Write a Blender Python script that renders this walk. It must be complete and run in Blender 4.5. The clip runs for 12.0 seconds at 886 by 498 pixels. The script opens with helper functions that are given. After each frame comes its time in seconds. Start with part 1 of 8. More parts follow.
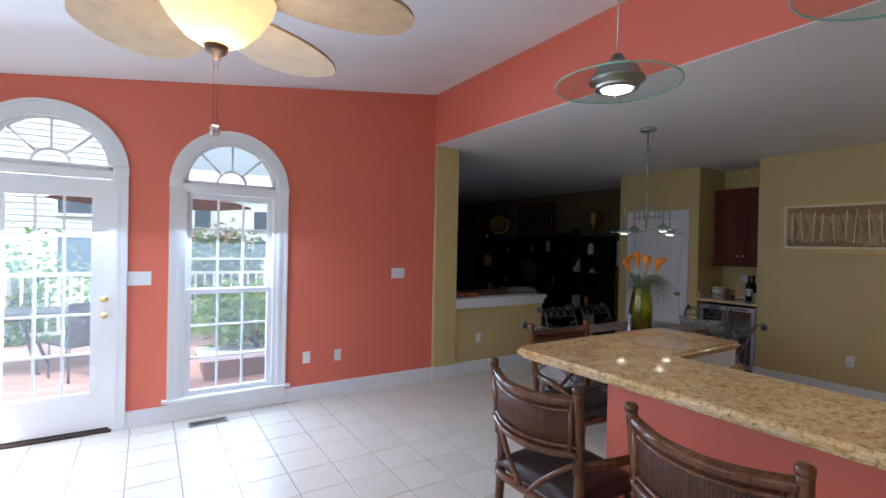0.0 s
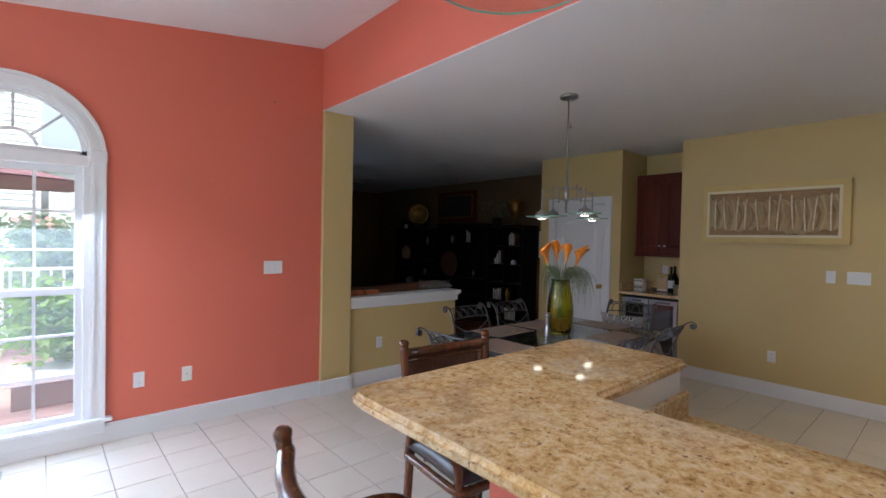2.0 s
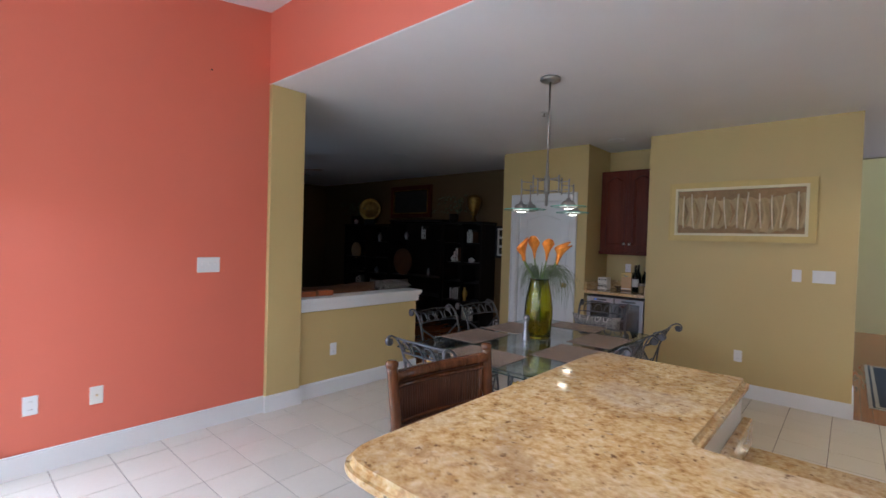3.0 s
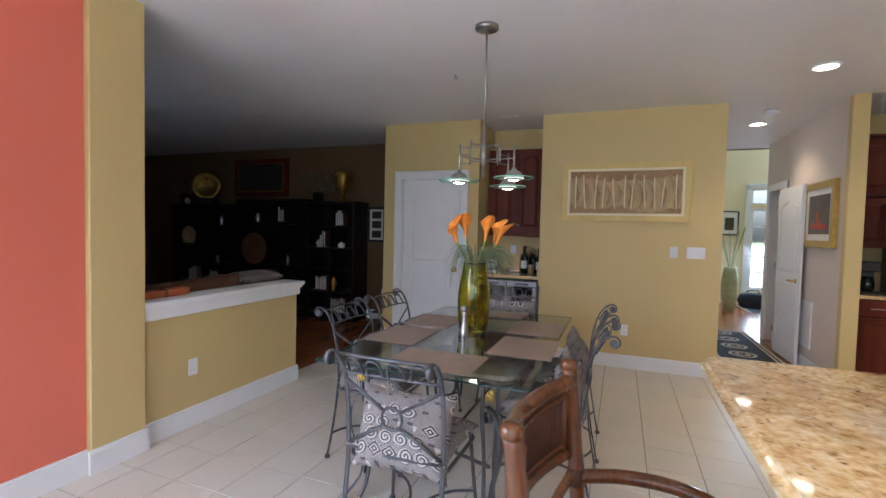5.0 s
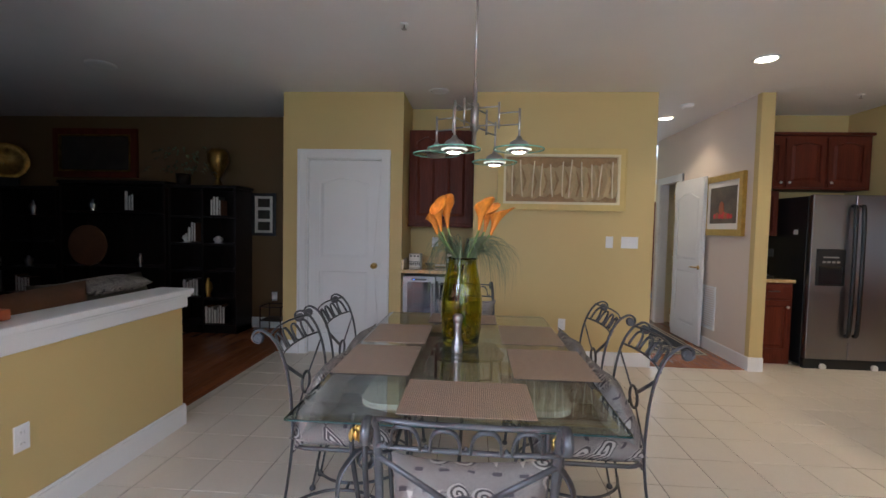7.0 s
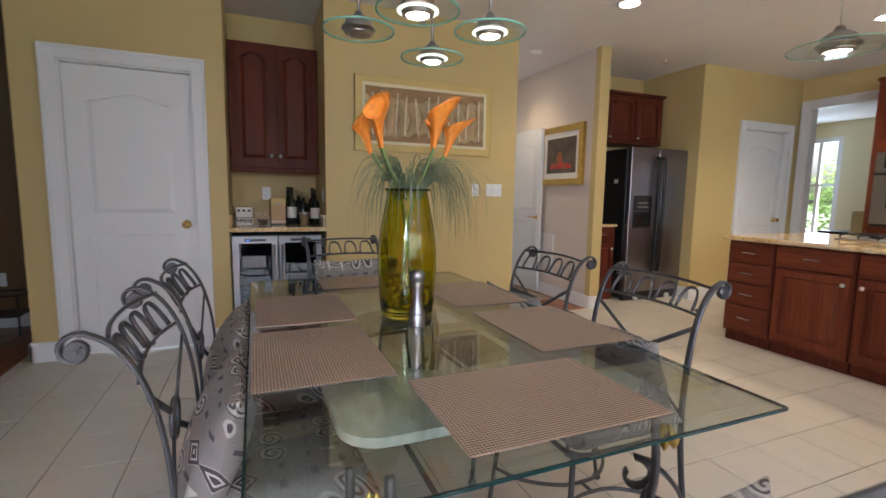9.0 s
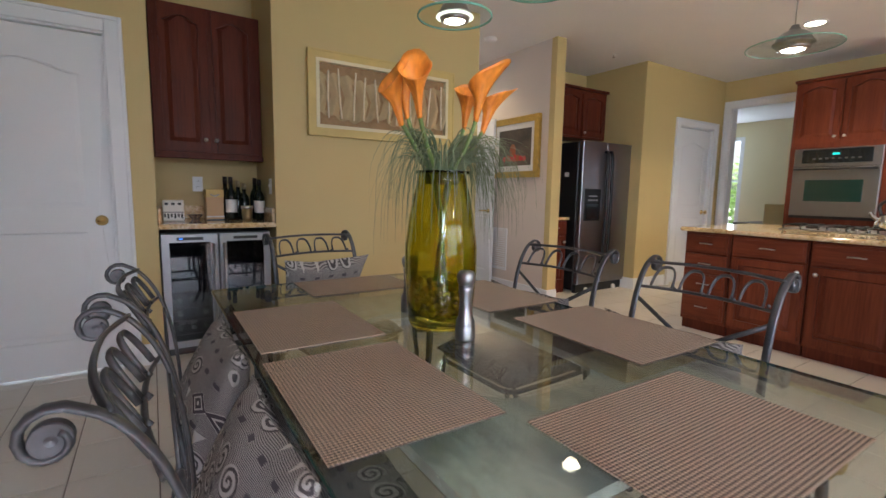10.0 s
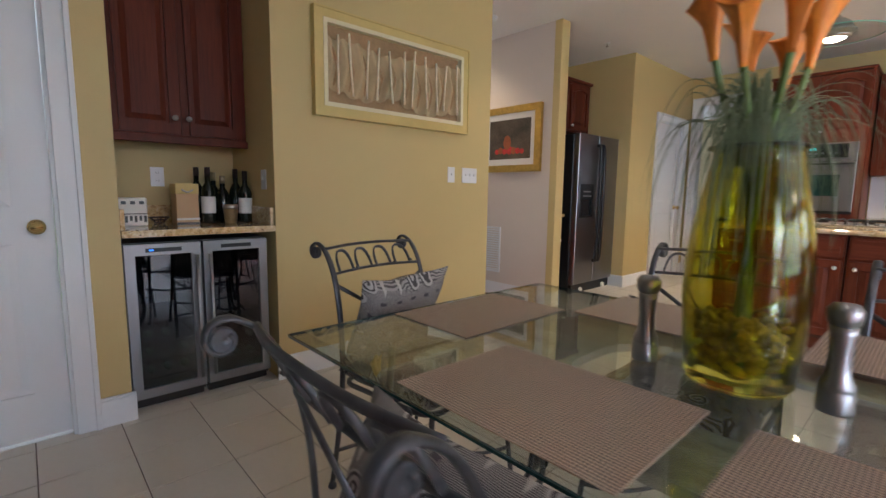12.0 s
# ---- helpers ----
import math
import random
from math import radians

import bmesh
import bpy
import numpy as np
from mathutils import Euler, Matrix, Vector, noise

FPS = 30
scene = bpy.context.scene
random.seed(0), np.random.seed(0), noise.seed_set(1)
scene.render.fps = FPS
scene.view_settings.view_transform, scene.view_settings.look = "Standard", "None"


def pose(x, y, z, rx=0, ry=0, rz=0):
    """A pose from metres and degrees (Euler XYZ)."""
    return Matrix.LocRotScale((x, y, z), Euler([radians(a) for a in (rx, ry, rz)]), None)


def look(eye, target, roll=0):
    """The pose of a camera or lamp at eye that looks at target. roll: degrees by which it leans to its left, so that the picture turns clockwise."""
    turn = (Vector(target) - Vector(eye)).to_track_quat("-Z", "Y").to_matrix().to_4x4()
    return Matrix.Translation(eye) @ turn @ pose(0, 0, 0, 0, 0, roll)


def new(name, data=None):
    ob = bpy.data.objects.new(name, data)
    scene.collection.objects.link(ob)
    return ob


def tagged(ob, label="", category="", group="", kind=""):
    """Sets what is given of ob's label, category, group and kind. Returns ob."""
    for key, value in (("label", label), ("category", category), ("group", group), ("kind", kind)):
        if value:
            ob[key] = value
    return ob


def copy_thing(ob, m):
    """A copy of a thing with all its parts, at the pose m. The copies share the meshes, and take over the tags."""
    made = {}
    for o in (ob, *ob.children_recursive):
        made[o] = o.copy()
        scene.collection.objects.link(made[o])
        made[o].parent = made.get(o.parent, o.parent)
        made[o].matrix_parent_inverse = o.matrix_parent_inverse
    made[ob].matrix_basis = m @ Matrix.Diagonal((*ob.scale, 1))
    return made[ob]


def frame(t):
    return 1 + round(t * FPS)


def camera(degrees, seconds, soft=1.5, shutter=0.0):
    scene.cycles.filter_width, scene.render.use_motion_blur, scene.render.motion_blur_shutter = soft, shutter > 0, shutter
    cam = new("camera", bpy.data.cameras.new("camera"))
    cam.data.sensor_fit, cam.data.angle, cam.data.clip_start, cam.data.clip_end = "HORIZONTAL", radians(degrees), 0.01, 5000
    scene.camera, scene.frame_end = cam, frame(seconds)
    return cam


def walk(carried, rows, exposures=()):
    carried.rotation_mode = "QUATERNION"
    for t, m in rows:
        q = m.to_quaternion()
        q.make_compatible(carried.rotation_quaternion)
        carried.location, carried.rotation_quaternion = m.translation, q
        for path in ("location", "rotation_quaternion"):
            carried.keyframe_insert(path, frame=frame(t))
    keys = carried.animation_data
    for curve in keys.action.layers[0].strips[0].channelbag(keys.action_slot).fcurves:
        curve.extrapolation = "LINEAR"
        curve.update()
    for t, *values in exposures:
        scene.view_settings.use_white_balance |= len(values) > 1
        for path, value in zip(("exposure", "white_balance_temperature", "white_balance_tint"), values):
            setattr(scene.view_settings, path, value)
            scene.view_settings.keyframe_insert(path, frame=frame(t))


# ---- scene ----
cam = camera(88.1, 12.0, 1.5, 0.4)
PATH = [
    (0, (0.304, 0.268, 1.564), (1.389, 1.947, 1.551), 1.2),
    (0.5, (0.477, 0.378, 1.546), (1.626, 2.015, 1.535), 1.1),
    (1, (0.698, 0.494, 1.541), (1.872, 2.113, 1.522), 1.1),
    (1.5, (0.901, 0.626, 1.528), (2.161, 2.179, 1.503), 1.2),
    (2, (1.098, 0.749, 1.524), (2.418, 2.251, 1.486), 1.2),
    (2.5, (1.208, 0.94, 1.508), (2.587, 2.389, 1.471), 1.4),
    (3, (1.255, 1.193, 1.491), (2.747, 2.525, 1.452), 1.7),
    (5, (1.485, 2.087, 1.423), (3.348, 2.809, 1.341), 1.4),
    (5.5, (1.599, 2.303, 1.423), (3.504, 2.907, 1.335), 1.4),
    (6, (1.709, 2.58, 1.402), (3.666, 2.983, 1.322), 1.3),
    (6.5, (1.842, 2.758, 1.391), (3.826, 2.995, 1.307), 1.3),
    (7, (2.016, 2.926, 1.369), (4.009, 3.062, 1.274), 1.2),
    (9, (2.82, 3.49, 1.192), (4.658, 2.736, 0.962), 0.9),
    (9.5, (3.037, 3.596, 1.159), (4.796, 2.673, 0.923), 0.9),
    (10, (3.248, 3.704, 1.152), (4.924, 2.64, 0.91), 1.0),
    (10.5, (3.44, 3.783, 1.114), (5.028, 2.59, 0.883), 0.7),
    (11, (3.671, 3.855, 1.104), (5.207, 2.595, 0.87), 0.7),
    (11.5, (3.897, 3.939, 1.118), (5.4, 2.642, 0.872), 0.7),
    (12, (4.144, 4.004, 1.122), (5.608, 2.664, 0.875), 0.8),
]
EXPOSURES = [(0.0, -0.06, 5480, 10), (1.5, 0.04, 5580, 10), (2.5, 0.60, 5680, 10), (3.0, 0.67, 5550, 10), (5.0, 1.05, 5600, 10), (6.0, 0.95, 5650, 10), (7.0, 0.86, 5750, 10), (9.0, 1.10, 5950, 10), (12.0, 1.09, 5800, 10)]
walk(cam, [(t, look(eye, target, roll)) for t, eye, target, roll in PATH], EXPOSURES)

# ---- world, sun, exposure ----
world = bpy.data.worlds.new("sky")
scene.world = world
world.use_nodes = True
sky = world.node_tree.nodes.new("ShaderNodeTexSky")
sky.sky_type, sky.sun_disc = "NISHITA", False
sky.dust_density, sky.air_density = 6.0, 1.2
sky.sun_elevation, sky.sun_rotation = radians(54), radians(233)
haze = world.node_tree.nodes.new("ShaderNodeHueSaturation")
haze.inputs["Saturation"].default_value, haze.inputs["Value"].default_value = 0.4, 2.2
world.node_tree.links.new(sky.outputs[0], haze.inputs["Color"])
world.node_tree.links.new(haze.outputs[0], world.node_tree.nodes["Background"].inputs[0])
world.node_tree.nodes["Background"].inputs[1].default_value = 0.15


def lamp(name, kind, place, energy, colour, size=0.1, target=None, **extra):
    data = bpy.data.lights.new(name, kind)
    data.energy, data.color = energy * (1.0 if kind == "SUN" else 0.4), colour
    if kind == "AREA":
        data.shape, data.size, data.size_y = "RECTANGLE", size, extra.get("size_y", size)
    elif kind == "SUN":
        data.angle = size
    else:
        data.shadow_soft_size = size
    if kind == "SPOT":
        data.spot_size, data.spot_blend = radians(extra.get("spread", 110)), 0.6
    ob = new(name, data)
    ob.matrix_world = look(place, target) if target else Matrix.Translation(place)
    return ob


SKY, WARM = (0.71, 0.85, 1.0), (1.0, 0.78, 0.50)
lamp("sun", "SUN", (-8, -6, 14), 5.0, (1.0, 0.95, 0.88), radians(3), (0, 0, 0))
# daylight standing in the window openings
lamp("window_light", "AREA", (0.96, 5.08, 1.35), 172, SKY, 0.8, (0.96, 2.6, -0.6), size_y=2.2)
lamp("door_light", "AREA", (-0.33, 5.08, 1.35), 198, SKY, 0.8, (-0.33, 2.6, -0.6), size_y=2.2)
lamp("west_window_light", "AREA", (-1.86, 2.6, 1.5), 60, SKY, 3.6, (5, 2.6, 4.4), size_y=1.7)
lamp("west_window_light_2", "AREA", (-1.86, -1.2, 1.5), 42, SKY, 2.4, (5, -1.2, 4.4), size_y=1.7)
# unseen fill added inside the wing window, tilted up to lift the ceiling
lamp("family_ceiling_fill", "AREA", (3.29, 7.65, 1.5), 6.5, SKY, 0.8, (4.2, 7.3, 2.74), size_y=1.3)
lamp("foyer_window_light", "AREA", (12.70, -0.64, 1.3), 62, SKY, 0.4, (10.6, -0.2, 0.0), size_y=1.9)
# fill lamp high in the foyer, at an added window out of view
lamp("foyer_fill_light", "AREA", (12.80, -1.6, 3.6), 110, SKY, 1.1, (9.8, 0.8, 1.5), size_y=1.1)
lamp("dining_window_light", "AREA", (8.75, -6.85, 1.5), 42, SKY, 1.0, (6, -3, 1.2), size_y=1.8)


# ---- materials ----
def nodes_of(name):
    m = bpy.data.materials.new(name)
    m.use_nodes = True
    return m, m.node_tree.nodes, m.node_tree.links, m.node_tree.nodes["Principled BSDF"]


def coords(nt, ln, scale=(1, 1, 1)):
    c, mp = nt.new("ShaderNodeTexCoord"), nt.new("ShaderNodeMapping")
    mp.inputs["Scale"].default_value = scale
    ln.new(c.outputs["Object"], mp.inputs["Vector"])
    return mp.outputs["Vector"]


def noise_tex(nt, ln, vec, scale, detail=4.0, rough=0.55):
    n = nt.new("ShaderNodeTexNoise")
    n.inputs["Scale"].default_value, n.inputs["Detail"].default_value, n.inputs["Roughness"].default_value = scale, detail, rough
    ln.new(vec, n.inputs["Vector"])
    return n.outputs["Fac"]


def ramp(nt, ln, fac, stops):
    r = nt.new("ShaderNodeValToRGB")
    while len(r.color_ramp.elements) < len(stops):
        r.color_ramp.elements.new(0.5)
    for e, (p, c) in zip(r.color_ramp.elements, stops):
        e.position, e.color = p, (*c, 1)
    ln.new(fac, r.inputs["Fac"])
    return r.outputs["Color"]


def mix(nt, ln, fac, a, b, mode="MIX"):
    m = nt.new("ShaderNodeMix")
    m.data_type, m.blend_type = "RGBA", mode
    for v, s in ((fac, m.inputs["Factor"]), (a, m.inputs["A"]), (b, m.inputs["B"])):
        pass
    sock = [s for s in m.inputs if s.type == "RGBA"]
    for v, s in ((fac, m.inputs[0]), (a, sock[0]), (b, sock[1])):
        if hasattr(v, "links"):
            ln.new(v, s)
        elif isinstance(v, tuple):
            s.default_value = (*v, 1)
        else:
            s.default_value = v
    return [o for o in m.outputs if o.type == "RGBA"][0]


def math_node(nt, ln, op, a, b=None):
    m = nt.new("ShaderNodeMath")
    m.operation = op
    for v, s in ((a, m.inputs[0]), (b, m.inputs[1])):
        if v is None:
            continue
        if hasattr(v, "links"):
            ln.new(v, s)
        else:
            s.default_value = v
    return m.outputs[0]


def bump(nt, ln, bsdf, height, strength, distance=0.002):
    b = nt.new("ShaderNodeBump")
    b.inputs["Strength"].default_value, b.inputs["Distance"].default_value = strength, distance
    ln.new(height, b.inputs["Height"])
    ln.new(b.outputs["Normal"], bsdf.inputs["Normal"])


def tone(c, f):
    return tuple(min(1.0, v * f) for v in c)


def plain(name, colour, rough=0.5, metal=0.0, vary=0.12, scale=3.0, grain=60.0, relief=0.15, stretch=(1, 1, 1)):
    """A surface with broad stains and a fine grain."""
    m, nt, ln, b = nodes_of(name)
    v = coords(nt, ln, stretch)
    big, small = noise_tex(nt, ln, v, scale), noise_tex(nt, ln, v, grain, 3)
    c = ramp(nt, ln, big, [(0.3, tone(colour, 1 - vary)), (0.7, tone(colour, 1 + vary))])
    c = mix(nt, ln, 0.25, c, ramp(nt, ln, small, [(0.3, tone(colour, 1 - 1.5 * vary)), (0.7, tone(colour, 1 + vary))]))
    ln.new(c, b.inputs["Base Color"])
    ln.new(math_node(nt, ln, "ADD", math_node(nt, ln, "MULTIPLY", big, 0.15), rough - 0.07), b.inputs["Roughness"])
    b.inputs["Metallic"].default_value = metal
    bump(nt, ln, b, small, relief)
    return m


def wall_paint(name, colour):
    return plain(name, colour, 0.55, vary=0.03, scale=1.3, grain=180, relief=0.12)


def wood(name, dark, light, rough=0.35, along="z", grain=14.0, coat=0.0):
    m, nt, ln, b = nodes_of(name)
    k = {"x": (0.06, 1, 1), "y": (1, 0.06, 1), "z": (1, 1, 0.06)}[along]
    v = coords(nt, ln, k)
    n1, n2 = noise_tex(nt, ln, v, grain, 6, 0.65), noise_tex(nt, ln, v, grain * 7, 3)
    info = nt.new("ShaderNodeObjectInfo")
    c = ramp(nt, ln, n1, [(0.3, dark), (0.68, light)])
    c = mix(nt, ln, 0.3, c, ramp(nt, ln, n2, [(0.35, tone(dark, 0.7)), (0.6, light)]))
    hue = nt.new("ShaderNodeHueSaturation")
    ln.new(c, hue.inputs["Color"])
    ln.new(math_node(nt, ln, "ADD", math_node(nt, ln, "MULTIPLY", info.outputs["Random"], 0.25), 0.87), hue.inputs["Value"])
    ln.new(hue.outputs["Color"], b.inputs["Base Color"])
    ln.new(math_node(nt, ln, "ADD", math_node(nt, ln, "MULTIPLY", n1, 0.2), rough - 0.1), b.inputs["Roughness"])
    b.inputs["Coat Weight"].default_value = coat
    b.inputs["Specular IOR Level"].default_value = 0.16
    bump(nt, ln, b, n2, 0.15, 0.001)
    return m


def glass(name, colour, rough=0.0, ior=1.45):
    m, nt, ln, b = nodes_of(name)
    b.inputs["Base Color"].default_value = (*colour, 1)
    b.inputs["Transmission Weight"].default_value, b.inputs["Roughness"].default_value, b.inputs["IOR"].default_value = 1.0, rough, ior
    return m


def thin_glass(name, tint, gloss=0.035, glare_veil=0.0, rise=4.0):
    """A thin pane: clear, with a mirror gloss that grows at grazing angles."""
    m, nt, ln, b = nodes_of(name)
    t, g, f, ms = nt.new("ShaderNodeBsdfTransparent"), nt.new("ShaderNodeBsdfGlossy"), nt.new("ShaderNodeLayerWeight"), nt.new("ShaderNodeMixShader")
    t.inputs["Color"].default_value = (*tint, 1)
    g.inputs["Roughness"].default_value = 0.012
    f.inputs["Blend"].default_value = 0.5
    fac = math_node(nt, ln, "ADD", math_node(nt, ln, "MULTIPLY", math_node(nt, ln, "POWER", f.outputs["Facing"], rise), 1.0 - gloss), gloss)
    ln.new(fac, ms.inputs[0]), ln.new(t.outputs[0], ms.inputs[1]), ln.new(g.outputs[0], ms.inputs[2])
    last = ms
    # translucent white film imitates the glare that washes out bright outdoors
    if glare_veil:
        film, last = nt.new("ShaderNodeBsdfTranslucent"), nt.new("ShaderNodeMixShader")
        film.inputs["Color"].default_value = (0.8, 0.8, 0.8, 1)
        last.inputs[0].default_value = glare_veil
        ln.new(ms.outputs[0], last.inputs[1]), ln.new(film.outputs[0], last.inputs[2])
    ln.new(last.outputs[0], nt["Material Output"].inputs["Surface"])
    return m


def glow(name, colour, strength):
    m, nt, ln, b = nodes_of(name)
    b.inputs["Base Color"].default_value = (*colour, 1)
    b.inputs["Emission Color"].default_value, b.inputs["Emission Strength"].default_value = (*colour, 1), strength
    return m


def granite_mat():
    m, nt, ln, b = nodes_of("granite")
    v = coords(nt, ln)
    n0, n1, n2, n3, n4, n5 = (noise_tex(nt, ln, v, s, d, r) for s, d, r in ((1.3, 5, 0.6), (42, 6, 0.8), (62, 4, 0.6), (50, 3, 0.6), (5, 5, 0.65), (2.2, 4, 0.6)))
    c = ramp(nt, ln, n1, [(0.30, (0.15, 0.07, 0.025)), (0.40, (0.47, 0.28, 0.105)), (0.50, (0.68, 0.49, 0.24)), (0.66, (0.82, 0.70, 0.48))])
    c = mix(nt, ln, ramp(nt, ln, n4, [(0.46, (0, 0, 0)), (0.66, (0.30, 0.30, 0.30))]), c, (0.54, 0.29, 0.08))
    c = mix(nt, ln, ramp(nt, ln, n5, [(0.50, (0, 0, 0)), (0.66, (0.5, 0.5, 0.5))]), c, mix(nt, ln, n1, (0.36, 0.28, 0.20), (0.80, 0.70, 0.55)))
    c = mix(nt, ln, ramp(nt, ln, n0, [(0.56, (0, 0, 0)), (0.63, (0.45, 0.45, 0.45)), (0.69, (0.1, 0.1, 0.1))]), c, mix(nt, ln, n1, (0.34, 0.28, 0.24), (0.74, 0.65, 0.58)))
    c = mix(nt, ln, ramp(nt, ln, n0, [(0.515, (0, 0, 0)), (0.545, (0.4, 0.4, 0.4)), (0.57, (0, 0, 0))]), c, (0.26, 0.12, 0.035))
    c = mix(nt, ln, ramp(nt, ln, n2, [(0.32, (0.9, 0.9, 0.9)), (0.385, (0, 0, 0))]), c, (0.15, 0.075, 0.035))
    c = mix(nt, ln, ramp(nt, ln, n3, [(0.64, (0, 0, 0)), (0.70, (0.5, 0.5, 0.5))]), c, (0.66, 0.57, 0.45))
    ln.new(c, b.inputs["Base Color"])
    b.inputs["Roughness"].default_value = 0.055
    return m


def tile_mat():
    m, nt, ln, b = nodes_of("floor_tile")
    g = nt.new("ShaderNodeNewGeometry")
    info = nt.new("ShaderNodeObjectInfo")
    n1, n2 = noise_tex(nt, ln, g.outputs["Position"], 5, 4), noise_tex(nt, ln, g.outputs["Position"], 45, 3)
    c = ramp(nt, ln, n1, [(0.2, (0.625, 0.565, 0.49)), (0.8, (0.665, 0.605, 0.53))])
    c = mix(nt, ln, 0.15, c, ramp(nt, ln, n2, [(0.3, (0.54, 0.48, 0.40)), (0.7, (0.68, 0.63, 0.57))]))
    hue = nt.new("ShaderNodeHueSaturation")
    ln.new(c, hue.inputs["Color"])
    rnd = math_node(nt, ln, "ADD", info.outputs["Random"], g.outputs["Random Per Island"])
    ln.new(math_node(nt, ln, "ADD", math_node(nt, ln, "MULTIPLY", rnd, 0.06), 0.94), hue.inputs["Value"])
    ln.new(hue.outputs["Color"], b.inputs["Base Color"])
    ln.new(math_node(nt, ln, "ADD", math_node(nt, ln, "MULTIPLY", n2, 0.06), 0.26), b.inputs["Roughness"])
    bump(nt, ln, b, n2, 0.06, 0.002)
    return m


def plank_mat():
    m, nt, ln, b = nodes_of("hardwood_floor")
    v = coords(nt, ln)
    br = nt.new("ShaderNodeTexBrick")
    br.offset, br.inputs["Scale"].default_value = 0.37, 1.0
    br.inputs["Brick Width"].default_value, br.inputs["Row Height"].default_value, br.inputs["Mortar Size"].default_value = 0.9, 0.083, 0.0015
    br.inputs["Color1"].default_value, br.inputs["Color2"].default_value, br.inputs["Mortar"].default_value = (0.24, 0.07, 0.025, 1), (0.36, 0.13, 0.05, 1), (0.04, 0.015, 0.008, 1)
    ln.new(v, br.inputs["Vector"])
    v2 = coords(nt, ln, (0.06, 1, 1))
    n = noise_tex(nt, ln, v2, 40, 5)
    c = mix(nt, ln, 0.35, br.outputs["Color"], ramp(nt, ln, n, [(0.3, (0.14, 0.04, 0.015)), (0.7, (0.42, 0.17, 0.07))]))
    ln.new(c, b.inputs["Base Color"])
    b.inputs["Roughness"].default_value = 0.22
    bump(nt, ln, b, br.outputs["Fac"], -0.2, 0.002)
    return m


def fabric_mat():
    """Grey-brown striped tapestry with rows of spirals, nested diamonds and dashes."""
    m, nt, ln, b = nodes_of("tapestry_fabric")
    v0 = coords(nt, ln)
    wob = noise_tex(nt, ln, v0, 7.0, 2)
    sep = nt.new("ShaderNodeSeparateXYZ")
    ln.new(v0, sep.inputs[0])

    def op(kind, a, c=None):
        return math_node(nt, ln, kind, a, c)

    cell = 0.072
    along = op("DIVIDE", op("ADD", op("ADD", sep.outputs[1], sep.outputs[2]), op("MULTIPLY", wob, 0.035)), cell)
    row = op("FLOOR", along)
    across = op("ADD", op("DIVIDE", op("ADD", sep.outputs[0], op("MULTIPLY", wob, 0.03)), cell), op("MULTIPLY", row, 0.37))
    u, w = op("SUBTRACT", op("FRACT", across), 0.5), op("SUBTRACT", op("FRACT", along), 0.5)
    key = nt.new("ShaderNodeCombineXYZ")
    ln.new(op("FLOOR", op("MULTIPLY", across, 0.5)), key.inputs[0])
    ln.new(row, key.inputs[1])
    white = nt.new("ShaderNodeTexWhiteNoise")
    white.noise_dimensions = "2D"
    ln.new(key.outputs[0], white.inputs["Vector"])
    pick = white.outputs["Value"]
    stripe = op("SINE", op("MULTIPLY", along, 105.0))
    base = mix(nt, ln, op("GREATER_THAN", stripe, -0.1), (0.075, 0.068, 0.068), (0.34, 0.315, 0.30))
    r = op("SQRT", op("ADD", op("MULTIPLY", u, u), op("MULTIPLY", w, w)))
    curl = op("SINE", op("ADD", op("MULTIPLY", r, 27.0), op("ARCTAN2", w, u)))
    in_a = op("MULTIPLY", op("LESS_THAN", r, 0.46), op("LESS_THAN", pick, 0.36))
    d = op("ADD", op("ABSOLUTE", u), op("ABSOLUTE", w))
    nest = op("SINE", op("MULTIPLY", d, 25.0))
    in_b = op("MULTIPLY", op("LESS_THAN", d, 0.55), op("GREATER_THAN", pick, 0.70))
    dash = op("MULTIPLY", op("LESS_THAN", op("ABSOLUTE", op("ADD", u, 0.15)), 0.17), op("LESS_THAN", op("ABSOLUTE", op("SUBTRACT", w, 0.2)), 0.10))
    in_c = op("MULTIPLY", dash, op("MULTIPLY", op("GREATER_THAN", pick, 0.36), op("LESS_THAN", pick, 0.70)))
    spear = op("MULTIPLY", op("LESS_THAN", op("ABSOLUTE", op("SUBTRACT", u, 0.18)), op("MULTIPLY", op("ADD", w, 0.40), 0.28)), op("LESS_THAN", w, 0.12))
    in_d = op("MULTIPLY", spear, op("MULTIPLY", op("GREATER_THAN", pick, 0.50), op("LESS_THAN", pick, 0.70)))
    c = mix(nt, ln, op("MULTIPLY", in_a, op("GREATER_THAN", curl, 0.05)), base, (0.44, 0.41, 0.385))
    c = mix(nt, ln, op("MULTIPLY", in_a, op("LESS_THAN", curl, -0.45)), c, (0.04, 0.034, 0.038))
    c = mix(nt, ln, in_b, c, (0.045, 0.034, 0.045))
    c = mix(nt, ln, op("MULTIPLY", in_b, op("GREATER_THAN", nest, 0.45)), c, (0.52, 0.48, 0.45))
    c = mix(nt, ln, in_c, c, (0.05, 0.042, 0.055))
    c = mix(nt, ln, in_d, c, (0.50, 0.46, 0.42))
    fade = noise_tex(nt, ln, v0, 30.0, 3)
    c = mix(nt, ln, op("MULTIPLY", fade, 0.25), c, (0.20, 0.17, 0.155))
    ln.new(c, b.inputs["Base Color"])
    b.inputs["Roughness"].default_value = 0.9
    bump(nt, ln, b, stripe, 0.25, 0.001)
    return m


